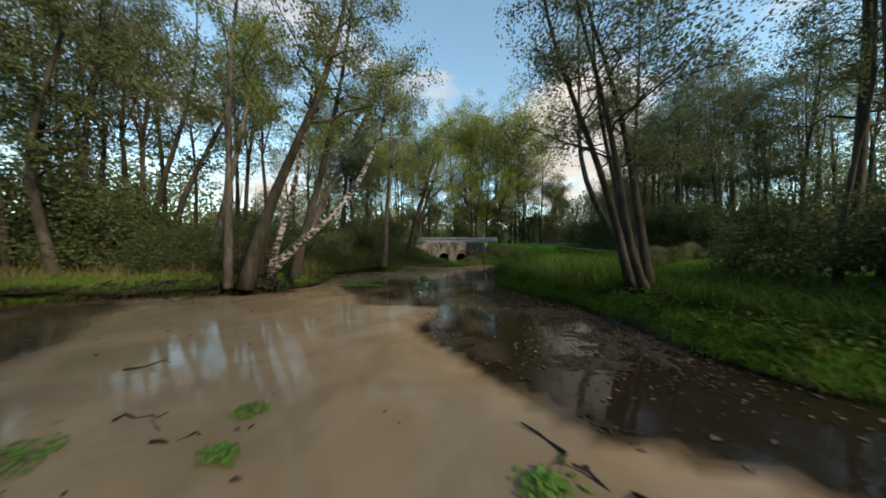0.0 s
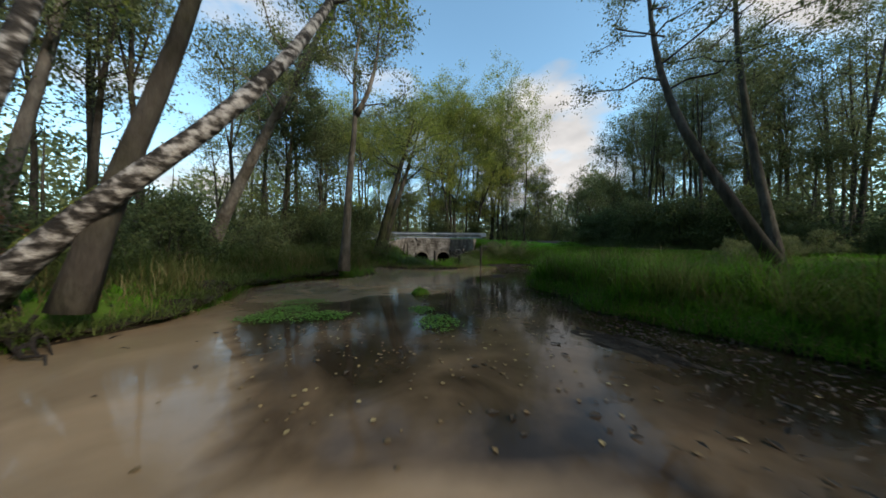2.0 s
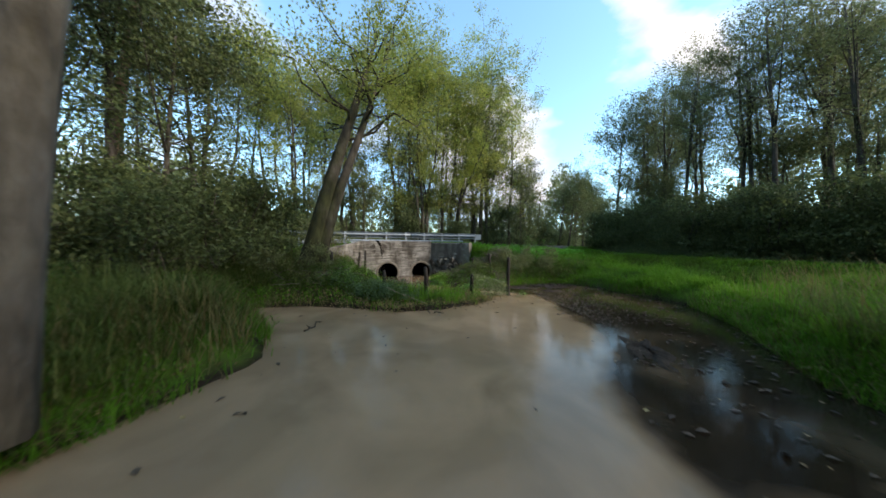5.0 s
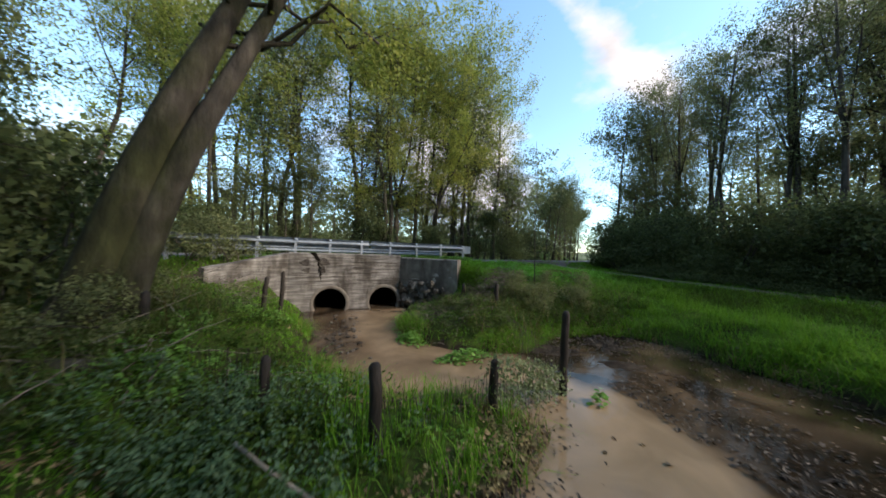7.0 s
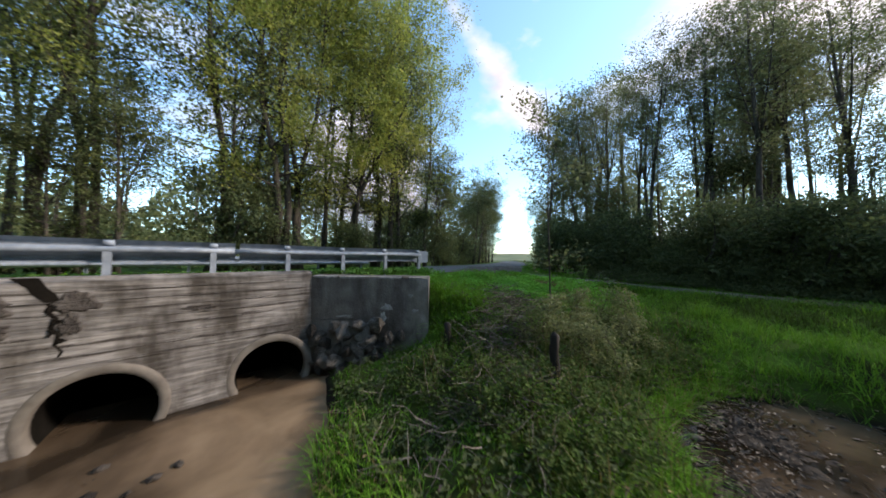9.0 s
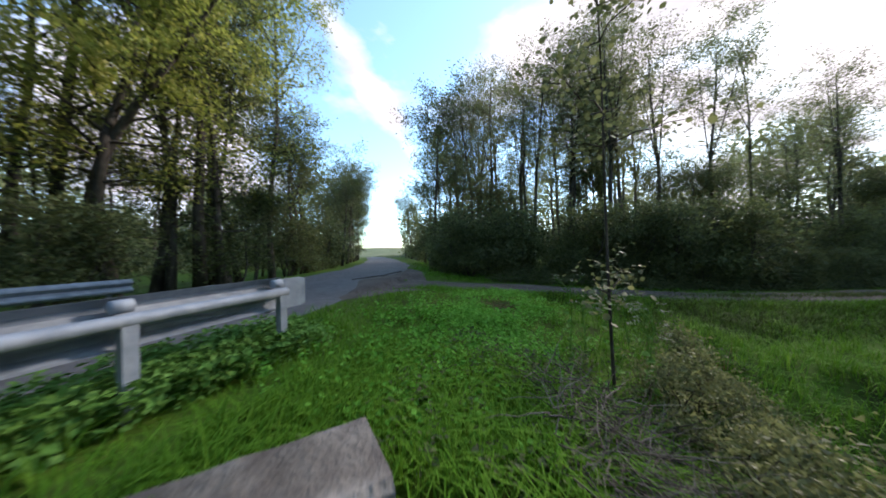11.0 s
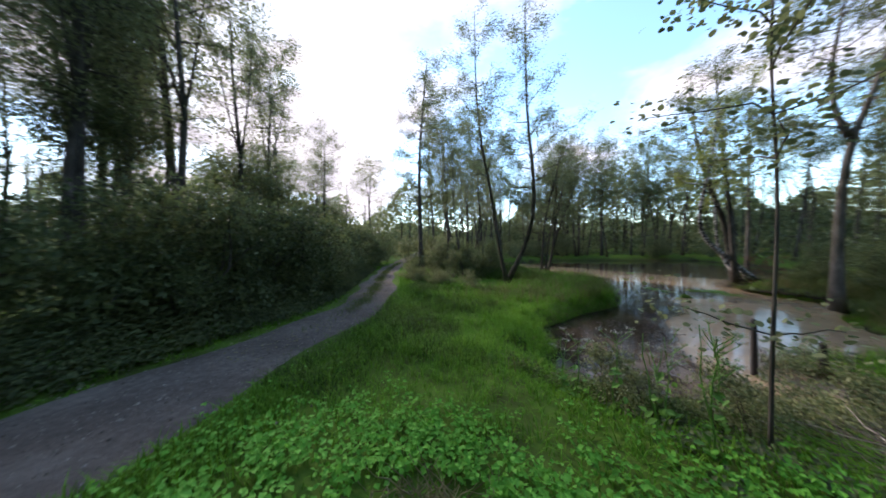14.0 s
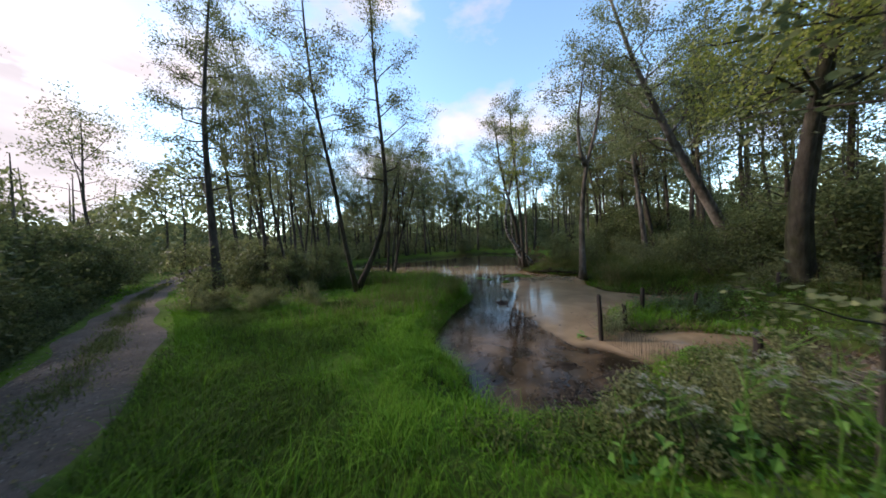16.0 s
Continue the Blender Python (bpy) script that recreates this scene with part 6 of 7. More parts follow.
at[:, :2] += rng.normal(0, 0.12, (len(at), 2))
stuff("matted_grass", Geo().blades(at, 0.25 + 0.35 * rng.random(len(at)), 0.005, rng, 1.6), RANK, "matted olive-brown grass on the old bank", "grass")
stuff("dead_stalks", Geo().blades(heart[::3], 0.5 + 0.5 * rng.random(len(heart[::3])), 0.006, rng, 0.5), REED, "dry brown stalks of last summer's weeds", "plants")
# climbing leaves on the netting by the brook
rng = np.random.default_rng(157)
f = rng.random(1500)
at = np.stack([1.2 + 1.2 * f + rng.normal(0, 0.05, 1500), 19.58 + 0.17 * f + rng.normal(0, 0.12, 1500), 0.02 + (0.75 - 0.35 * f) * rng.random(1500) ** 0.8], 1)
stuff("climber", Geo().leaves(at, 0.06 * rng.uniform(0.5, 1.2, len(at)), rng, 0.3, 0.6), PALE_LEAF, "pale green climber grown over the netting", "plants")

# long grass hanging down the slope beside the wing wall
at, rng = scatter(2.7, 5.0, 23.6, 26.2, 9000, 158, lambda x, y, sd, r: r.random(len(x)) < 0.9 * smooth01((gz_all(x, y) - 0.35) / 0.4))
stuff("slope_grass", Geo().blades(at, 0.12 + 0.2 * rng.random(len(at)), 0.005, rng, 1.5), GRASS, "long grass hanging down the slope beside the wing wall", "grass")

# weeds between the slope and the brook
at, rng = scatter(2.0, 7.6, 21.6, 24.6, 5200, 51, lambda x, y, sd, r: (r.random(len(x)) < 0.8 * np.clip(1.4 - np.abs(x - 4.6) / 2.6, 0, 1)) & (gz_all(x, y) < 0.8))
stuff("slope_weeds", herbs(at, 0.10 + 0.26 * rng.random(len(at)), 0.042, 15, rng), WEED, "dull olive weeds on the slope down to the brook", "plants")
at2 = np.repeat(at[::14], 4, 0)
at2[:, :2] += rng.normal(0, 0.06, (len(at2), 2))
stuff("weed_stalks", Geo().blades(at2, 0.2 + 0.35 * rng.random(len(at2)), 0.004, rng, 0.5), REED, "thin dry stalks among the weeds", "grass")


# ---- grass and dead leaves hanging over the water's edge ----
def shore(count, seed, spread, y0=-1.0, y1=24.5):
    rng = np.random.default_rng(seed)
    out = []
    for line in (WEST, EAST):
        seg = np.r_[0, np.cumsum(np.hypot(*np.diff(line, axis=0).T))]
        s = rng.uniform(0, seg[-1], count)
        x, y = np.interp(s, seg, line[:, 0]), np.interp(s, seg, line[:, 1])
        x, y = x + rng.normal(0, spread, count), y + rng.normal(0, spread, count)
        k = (y > y0) & (y < y1) & (np.sin(s * 2.1) + np.sin(s * 0.77 + 1) + rng.normal(0, 0.6, count) > -0.4) & (pond_distance(x, y) > -0.12)
        out.append(np.stack([x[k], y[k], np.maximum(ground_height(x[k], y[k]), 0.0)], 1))
    return np.concatenate(out), rng


at, rng = shore(30000, 52, 0.16)
at = at[~((at[:, 0] > -4.2) & (at[:, 0] < 2.2) & (at[:, 1] > 17.6) & (at[:, 1] < 20.8) & (rng.random(len(at)) < 0.85))]
stuff("shore_grass", Geo().blades(at, 0.10 + 0.24 * rng.random(len(at)), 0.005, rng, 1.2), GRASS, "grass hanging over the water's edge", "grass")
at, rng = shore(9000, 53, 0.14)
stuff("shore_straw", Geo().blades(at, 0.10 + 0.25 * rng.random(len(at)), 0.004, rng, 1.4), REED, "dead straw along the water's edge", "grass")


def mat_of_leaves(name, label, spots, seed, leaf=0.07, mat=HERB, z=0.015, lift=0.05):
    rng = np.random.default_rng(seed)
    pts = []
    for x, y, rx, ry, n in spots:
        a, q = rng.uniform(0, 2 * np.pi, n), np.sqrt(rng.random(n)) * (1 + 0.25 * rng.normal(size=n))
        pts.append(np.stack([x + rx * q * np.cos(a), y + ry * q * np.sin(a), z + lift * rng.random(n) * np.clip(1.2 - q, 0, 1)], 1))
    return stuff(name, Geo().leaves(np.concatenate(pts), leaf * rng.uniform(0.5, 1.2, sum(len(p) for p in pts)), rng, 0.92, 0.85, round_=True), mat, label, "plants")


mat_of_leaves("water_cress", "bright green floating cress in the dark shallows", [(-3.3, 9.9, 0.45, 0.35, 600), (-2.6, 9.5, 0.45, 0.3, 600), (-3.5, 9.4, 0.4, 0.3, 500), (-0.9, 9.8, 0.22, 0.25, 260), (-0.65, 9.0, 0.3, 0.4, 480), (-3.4, 10.6, 0.5, 0.3, 450), (-0.9, 11.4, 0.16, 0.14, 24)], 60, 0.042)
mat_of_leaves("water_weed", "pale green weed below the silty water", [(-1.3, 2.1, 0.14, 0.12, 60), (-1.1, 1.6, 0.16, 0.1, 70), (-2.6, 1.4, 0.3, 0.25, 160), (1.2, 1.45, 0.2, 0.16, 120), (-3.0, 1.0, 0.3, 0.2, 120)], 61, 0.05)
mat_of_leaves("brook_plants", "bright green plants growing in the brook", [(1.45, 23.2, 0.55, 0.6, 900), (1.7, 23.7, 0.45, 0.5, 900), (1.0, 22.6, 0.3, 0.35, 420), (-1.9, 22.7, 0.55, 0.8, 1100), (-1.8, 21.7, 0.6, 0.5, 900), (-0.8, 20.9, 0.4, 0.3, 500), (1.7, 21.3, 0.5, 0.2, 350), (-1.5, 23.7, 0.3, 0.5, 400), (2.8, 19.4, 0.15, 0.1, 40)], 62, 0.075, HERB, 0.02, 0.2)
LITTER = material("fallen_leaves", [(0.05, 0.035, 0.02), (0.16, 0.11, 0.05), (0.36, 0.30, 0.14)], 0.8, 0.7, 0, per="island", contrast=(0.15, 0.85))
LITTER_D = material("rotting_leaves", [(0.012, 0.009, 0.006), (0.04, 0.03, 0.02), (0.10, 0.08, 0.06)], 0.8, 0.6, 0, per="island", contrast=(0.15, 0.85))
rng = np.random.default_rng(63)
x, y = rng.uniform(-8, 8, 22000), rng.uniform(0.3, 22, 22000)
sd = pond_distance(x, y)
sil = np.clip(np.interp(y, (0, 2, 4, 6, 11, 14, 18, 22), (3, 1.7, 0.2, -0.5, -1, 0.8, 3, 4)), -5, 9)
keep = (sd < 0.1) & (rng.random(len(x)) < np.where(x > sil, 0.55, 0.04) * np.where(sd > -1.2, 1.4, 0.5))
q = np.stack([x, y, np.maximum(0.008, 0 * x)], 1)[keep]
stuff("floating_leaves", Geo().leaves(q[::6], 0.042 * rng.uniform(0.5, 1.5, len(q[::6])), rng, 0.97, 0.8), LITTER, "yellow and brown fallen leaves on the water", "leaves")
stuff("sunken_litter", Geo().leaves(q[1::2], 0.07 * rng.uniform(0.5, 1.6, len(q[1::2])), rng, 0.97, 0.5), LITTER_D, "dark rotting leaf litter in the shallows", "leaves")
mat_of_leaves("bottom_leaves", "yellow and brown leaves lying on the muddy bottom", [(-1.5, 7.5, 1.1, 0.9, 90), (0.3, 7.9, 0.9, 1.1, 60), (-2.4, 8.6, 0.7, 0.7, 50), (0.9, 10.0, 0.9, 1.2, 50)], 67, 0.042, LITTER, 0.008, 0.01)
at, rng = shore(9000, 65, 0.2)
at[:, 2] += 0.03
rim = np.stack([rng.uniform(-4.0, 1.9, 5200), rng.uniform(18.2, 20.4, 5200)], 1)
d = pond_distance(rim[:, 0], rim[:, 1])
rim = rim[(d > -0.05) & (d < 0.5)]
at = np.concatenate([at, np.concatenate([rim, ground_height(rim[:, 0], rim[:, 1])[:, None] + 0.03 + 0.04 * rng.random((len(rim), 1))], 1)])
stuff("shore_leaves", Geo().leaves(at, 0.05 * rng.uniform(0.5, 1.4, len(at)), rng, 0.75, 0.6), LITTER, "brown and yellow dead leaves along the shore", "leaves")
at, rng = scatter(-7, 8, 0, 24, 60000, 64, lambda x, y, sd, r: (sd < 0.6) & (r.random(len(x)) < 0.5 * np.exp(-sd * 4)))
at[:, 2] += 0.035
stuff("bank_litter", Geo().leaves(at, 0.06 * rng.uniform(0.5, 1.5, len(at)), rng, 0.8, 0.6), LITTER_D, "dark leaf litter and mud along the waterline", "leaves")


# ---- stones in the brook ----
STONE = material("brook_stone", [(0.02, 0.017, 0.014), (0.05, 0.043, 0.036), (0.11, 0.098, 0.085)], 6, 0.8, 0.3, spec=0.15, per="object")
rng = np.random.default_rng(66)
stone_meshes = []
for k in range(4):
    bm = bmesh.new()
    bmesh.ops.create_icosphere(bm, subdivisions=1, radius=1)
    for v in bm.verts:
        v.co *= rng.uniform(0.75, 1.15)
        v.co.z *= 0.55
    me = bpy.data.meshes.new("stone")
    bm.to_mesh(me)
    bm.free()
    me.materials.append(STONE)
    stone_meshes.append(me)
for k in range(90):
    if k < 60:
        x, y = -0.55 + rng.normal(0, 0.22), 23.3 + rng.normal(0, 0.8)
    else:
        x, y = 5.3 + rng.normal(0, 0.6), 21.5 + rng.normal(0, 0.25)
    r = rng.uniform(0.025, 0.075)
    ob = new("stone", stone_meshes[k % 4])
    ob.matrix_basis = pose(x, y, max(0.0, gz(x, y)) + r * 0.2, rng.uniform(-15, 15), rng.uniform(-15, 15), rng.uniform(0, 360)) @ Matrix.Diagonal((r, r * rng.uniform(0.6, 1), r, 1))
    tagged(ob, "small wet brown stone in the brook bed", "stone", "stones in the brook")


# ---- fence on the spit ----
def fence_post(x, y, top, r=0.055, lean=(0, 0), bottom=None):
    z0 = gz(x, y) - 0.25 if bottom is None else bottom
    ob = thing("fence_post", "dark weathered wooden fence post standing in the spit", "fence post", (x, y, z0), group="fence posts of the culvert")
    rng = np.random.default_rng(int(abs(x * 97 + y * 31)))
    h = top - z0
    nodes = [(lean[0] * f + rng.normal(0, 0.008), lean[1] * f + rng.normal(0, 0.008), h * f) for f in (0, 0.25, 0.5, 0.75, 0.97, 1)]
    part("shaft", Geo().tube(nodes, [r * 1.1, r * 1.05, r, r * 0.97, r * 0.95, r * 0.6], 9), WOOD_D, ob, smooth=True)
    return ob


POSTS = [(-2.85, 21.35, 1.37), (-1.27, 20.2, 0.8), (-0.16, 19.27, 0.96), (1.24, 19.6, 0.72), (2.5, 19.76, 1.2), (3.2, 22.6, 1.25), (3.14, 24.5, 1.04), (-2.25, 24.0, 1.32), (-2.0, 24.6, 1.4)]
for x, y, top in POSTS:
    fence_post(x, y, top, 0.05 + 0.01 * ((x * 7) % 1), (0.06 * math.sin(x * 5), 0.05 * math.cos(y * 3)), -0.45 if (x, y) == (2.5, 19.76) else None)


def mesh_panel(a, b, z0, z1, seed):
    """Wire netting between two posts: upright wires and a few level ones, sagging."""
    rng = np.random.default_rng(seed)
    ob = thing("fence_netting", "rusty sagging wire netting between fence posts", "fence netting", group="fence netting of the culvert")
    a, b = np.array(a, float), np.array(b, float)
    n = max(3, int(np.linalg.norm(b - a) / 0.055))
    sag = lambda f: 0.10 * 4 * f * (1 - f)
    for i in range(n + 1):
        f = i / n
        c = a + (b - a) * f
        j = rng.normal(0, 0.012, 2)
        part("upright_wire", Geo().tube([(c[0], c[1], z0 - 0.05), (c[0] + j[0], c[1] + j[1], (z0 + z1) / 2), (c[0] + 2 * j[1], c[1], z1 - sag(f))], 0.0035, 3, False), WIRE_M, ob)
    for k in (0, 2, 4):
        z = z0 + (z1 - z0) * k / 4
        part("level_wire", Geo().tube([(*(a + (b - a) * f), z - sag(f) * k / 4) for f in np.linspace(0, 1, 9)], 0.0018, 3, False), WIRE_M, ob)


for k, (a, b, z0, z1) in enumerate((((-0.16, 19.27), (1.24, 19.6), 0.05, 0.62), ((1.24, 19.6), (2.5, 19.76), 0.02, 0.62), ((-1.27, 20.2), (-0.16, 19.27), 0.1, 0.65), ((-2.25, 24.0), (-2.85, 21.35), 0.35, 1.15), ((2.5, 19.76), (3.2, 22.6), 0.02, 0.7), ((-2.85, 21.35), (-1.27, 20.2), 0.2, 0.9))):
    mesh_panel(a, b, z0, z1, 70 + k)


# ---- dead wood ----
def sticks(name, label, category, cx, cy, rx, ry, count, length, seed, lift=0.3, mat=STICK, r=0.007):
    rng = np.random.default_rng(seed)
    geo = Geo()
    for _ in range(count):
        x, y = cx + rng.normal(0, rx), cy + rng.normal(0, ry)
        z = gz(x, y) + rng.uniform(0, lift)
        ang, el, ln = rng.uniform(0, 2 * np.pi), rng.normal(0.12, 0.28), length * rng.uniform(0.4, 1.2)
        e = (x + ln * math.cos(ang), y + ln * math.sin(ang), z + ln * el)
        e = (e[0], e[1], max(e[2], gz(e[0], e[1]) + 0.01))
        geo.tube(bend((x, y, z), e, rng, 5, 0, 0.12), np.linspace(r * rng.uniform(0.6, 1.5), r * 0.4, 5), 5)
    ob = part(name, geo, mat)
    return tagged(ob, label, category, kind="stuff")


CANE = material("dead_cane", [(0.12, 0.10, 0.078), (0.22, 0.19, 0.15), (0.36, 0.32, 0.26)], 6, 0.9, 0.3, per="island", contrast=(0.2, 0.8))
sticks("brush_pile", "heap of dead grey twigs and stalks on the slope", "brushwood", 4.45, 24.05, 0.26, 0.2, 420, 0.45, 80, 0.30, STICK, 0.0038)
sticks("brush_spill", "dead grey stalks sliding down the slope below the heap", "brushwood", 3.75, 23.75, 0.3, 0.24, 480, 0.42, 184, 0.28, STICK, 0.0036)
sticks("pale_canes", "broken pale dry canes on the brush heap", "canes", 3.75, 23.7, 0.34, 0.24, 70, 0.42, 185, 0.34, CANE, 0.004)
sticks("slope_stalks", "dead brown stalks and bramble on the slope by the wing wall", "stalks", 2.6, 23.2, 0.75, 0.75, 420, 0.42, 181, 0.22, STICK, 0.004)
sticks("wall_stalks", "dry stalks leaning over the west wing wall", "stalks", -3.0, 24.2, 0.5, 0.7, 260, 0.5, 182, 0.5, STICK, 0.004)
sticks("dry_stalks", "dead straw lying on a bare patch of the grass bank", "stalks", 8.05, 25.25, 0.22, 0.16, 240, 0.3, 81, 0.05, REED, 0.005)
sticks("bank_twigs", "dead twigs on the undercut bank", "twigs", -3.0, 20.6, 0.7, 0.5, 60, 0.8, 82, 0.3)
sticks("shore_twigs", "wet dark twigs on the mud", "twigs", 5.7, 21.3, 0.5, 0.35, 90, 0.35, 83, 0.05, WOOD_D)
rng = np.random.default_rng(84)
for x, y, ang, ln, r in ((1.35, 1.85, 2.3, 0.55, 0.02), (1.62, 1.5, 2.5, 0.5, 0.02), (-2.2, 1.95, 0.3, 0.4, 0.012), (-3.3, 2.85, 0.4, 0.45, 0.012), (-1.6, 1.72, 0.2, 0.35, 0.015), (1.9, 2.0, -0.8, 0.35, 0.012), (2.6, 17.4, 0.4, 0.5, 0.015), (3.6, 17.9, -0.3, 0.6, 0.02), (-2.6, 17.6, 1.2, 0.5, 0.02), (-0.4, 18.2, -0.7, 0.9, 0.018)):
    ob = thing("branch", "broken dark branch lying in the shallow water", "branch", (x, y, 0.01), group="branches in the water")
    line = bend((-ln / 2 * math.cos(ang), -ln / 2 * math.sin(ang), 0), (ln / 2 * math.cos(ang), ln / 2 * math.sin(ang), 0.02), rng, 6, 0.05, 0.4)
    part("limb", Geo().tube(line, np.linspace(r, r * 0.4, 6), 6), WOOD_D, ob)
    part("side_twig", Geo().tube(bend(line[2], line[2] + rng.normal(0, 0.14, 3) * (1, 1, 0.2), rng, 4), np.linspace(r * 0.5, 0.003, 4), 5), WOOD_D, ob)


log = thing("log", "short rotting log lying on the west bank", "log", (-3.15, 20.7, gz(-3.15, 20.7) + 0.06))
part("wood", Geo().tube([(-0.32, 0.1, 0.0), (-0.1, 0.03, 0.02), (0.15, -0.03, 0.02), (0.34, -0.1, 0.0)], [0.085, 0.10, 0.095, 0.08], 10), BARK, log, smooth=True)
cane = thing("stick", "long pale peeled stick leaning on the spit's tip", "stick", (-0.75, 18.95, gz(-0.75, 18.95)))
part("shaft", Geo().tube([(-0.5, 0.38, 0.33), (-0.2, 0.16, 0.2), (0.12, -0.08, 0.1), (0.42, -0.3, 0.0)], [0.016, 0.015, 0.014, 0.011], 7), CANE, cane, smooth=True)


# ---- undercut bank with roots on the west side ----
rng = np.random.default_rng(85)
roots = Geo()
for i in range(170):
    f = rng.random()
    c = np.array((-10.0, 6.9)) + (np.array((-5.2, 8.3)) - np.array((-10.0, 6.9))) * f + rng.normal(0, 0.15, 2)
    z = rng.uniform(0.1, 0.5)
    e = c + rng.normal(0, 0.35, 2) + np.array((0.2, -0.35))
    roots.tube(bend((c[0], c[1], z), (e[0], e[1], rng.uniform(-0.1, 0.1)), rng, 5, 0.3, 0.3), np.linspace(0.03 * rng.uniform(0.4, 1.5), 0.006, 5), 5)
bank = []
line = WEST[(WEST[:, 1] > 5) & (WEST[:, 1] < 15)]
seg = np.r_[0, np.cumsum(np.hypot(*np.diff(line, axis=0).T))]
q = np.arange(0, seg[-1], 0.18)
c = np.stack([np.interp(q, seg, line[:, 0]), np.interp(q, seg, line[:, 1])], 1)
d = np.gradient(c, axis=0)
out = np.stack([d[:, 1], -d[:, 0]], 1) / np.linalg.norm(d, axis=1, keepdims=True)
high = 0.26 + 0.12 * np.sin(q * 1.3) + 0.05 * rng.normal(size=len(q))
for reach, f in ((-0.75, 1.0), (-0.2, 1.06), (0.12, 0.95), (0.17, 0.72), (0.02, 0.45), (-0.12, 0.2), (-0.1, -0.6)):
    xy = c + out * (reach + 0.05 * rng.normal(size=len(q)) + 0.1 * np.sin(q * 2.1))[:, None]
    bank.append(np.concatenate([xy, (high * f + 0.01 * rng.normal(size=len(q)))[:, None]], 1))
m = len(q)
stuff("undercut_bank", Geo().add(np.concatenate(bank), [(r * m + i, r * m + i + 1, r * m + m + i + 1, r * m + m + i) for r in range(6) for i in range(m - 1)]), MUD, "dark overhanging earth bank undercut by the water", "bank")
at = np.repeat(c + out * 0.1, 40, 0)
at = at + rng.normal(0, 0.14, at.shape)
at = np.concatenate([at, np.repeat(high, 40)[:, None] - 0.02], 1)
stuff("bank_fringe", Geo().blades(at, 0.10 + 0.22 * rng.random(len(at)), 0.005, rng, 2.0), RANK, "grass hanging over the lip of the undercut bank", "grass")
stuff("bank_roots", roots, WOOD_D, "tangled dark roots of the undercut bank", "roots")


# ---- sapling on the slope ----
def sapling():
    x, y = 5.39, 23.78
    z = gz(x, y) - 0.05
    rng = np.random.default_rng(90)
    ob = thing("sapling", "slender young maple with large leaves on the slope", "sapling", (x, y, z))
    line = spline([(0, 0, 0), (0.01, 0.02, 1.2), (-0.02, 0.03, 2.4), (0.05, 0.0, 3.6), (0.0, 0.05, 4.9)], 14)
    part("stem", Geo().tube(line, np.linspace(0.018, 0.005, 14), 7), BARK, ob, smooth=True)
    pts = []
    for h, ang, ln, rise in ((1.25, -0.5, 0.75, 0.25), (1.45, 2.6, 0.35, 0.3), (2.7, 0.9, 0.6, 0.3), (2.9, -1.6, 0.8, 0.2), (3.1, 2.4, 0.8, 0.3), (3.3, -0.4, 0.9, 0.25), (3.6, 1.2, 0.8, 0.3), (3.8, -2.4, 0.8, 0.35), (4.1, 0.2, 0.7, 0.4), (4.3, 2.8, 0.7, 0.4), (4.5, -1.0, 0.5, 0.5), (4.7, 1.7, 0.4, 0.5)):
        k = min(12, int(h / 4.9 * 13))
        a = line[k]
        limb = bend(a, a + np.array((ln * math.cos(ang), ln * math.sin(ang), ln * rise)), rng, 5, 0.1, 0.25)
        part("limb", Geo().tube(limb, np.linspace(0.009, 0.003, 5), 5), BARK, ob, smooth=True)
        for j in range(110 if h > 2 else 90):
            s = limb[rng.integers(1, 5)]
            pts.append(s + rng.normal(0, 0.13, 3))
    part("foliage", Geo().leaves(pts, 0.058 * rng.uniform(0.6, 1.3, len(pts)), rng, 0.6, 0.9, round_=True), LEAF, ob)


sapling()

# ---- hogweed with white umbels ----
UMBEL = material("umbel_flowers", [(0.16, 0.17, 0.12), (0.32, 0.33, 0.27)], 30, 0.8, 0.3)


def hogweed(x, y, height, seed):
    rng = np.random.default_rng(seed)
    ob = thing("hogweed", "tall hogweed with small whitish umbels", "wild flower", (x, y, gz(x, y) - 0.03), group="hogweed on the slope")
    stem, lv = Geo(), []
    stem.tube(bend((0, 0, 0), (rng.normal(0, 0.05), rng.normal(0, 0.05), height), rng, 6, 0, 0.1), np.linspace(0.009, 0.004, 6), 5)
    for k in range(5):
        a = rng.uniform(0, 6.28)
        h0 = height * rng.uniform(0.55, 0.95)
        tip = np.array((0.16 * math.cos(a), 0.16 * math.sin(a), min(height * 1.05, h0 + 0.16)))
        stem.tube(bend((0, 0, h0), tip, rng, 4, 0, 0.1), np.linspace(0.005, 0.003, 4), 4, False)
        flowers = Geo()
        for j in range(9):
            b, q = rng.uniform(0, 6.28), 0.055 * math.sqrt(rng.random())
            e = tip + (q * math.cos(b), q * math.sin(b), 0.03)
            stem.tube([tip, e], 0.0015, 3, False)
            flowers.leaves(e + rng.normal(0, 0.006, (5, 3)), 0.013, rng, 0.9, 0.9)
        part("umbel", flowers, UMBEL, ob, "small dull white flower head")
    for j in range(10):
        a = rng.uniform(0, 6.28)
        lv.append((0.13 * math.cos(a) * rng.random(), 0.13 * math.sin(a) * rng.random(), height * rng.uniform(0.05, 0.6)))
    part("stem", stem, HERB, ob)
    part("leaves", Geo().leaves(lv, 0.11, rng, 0.5, 0.6), HERB, ob)


for k, (x, y, h) in enumerate(((6.0, 24.1, 1.05), (6.3, 23.9, 1.0), (5.75, 23.7, 1.15), (6.5, 23.5, 0.95), (5.9, 23.3, 1.05), (6.8, 23.2, 0.85), (5.5, 23.4, 1.1), (6.9, 23.0, 0.8))):
    hogweed(x, y, h, 200 + k)

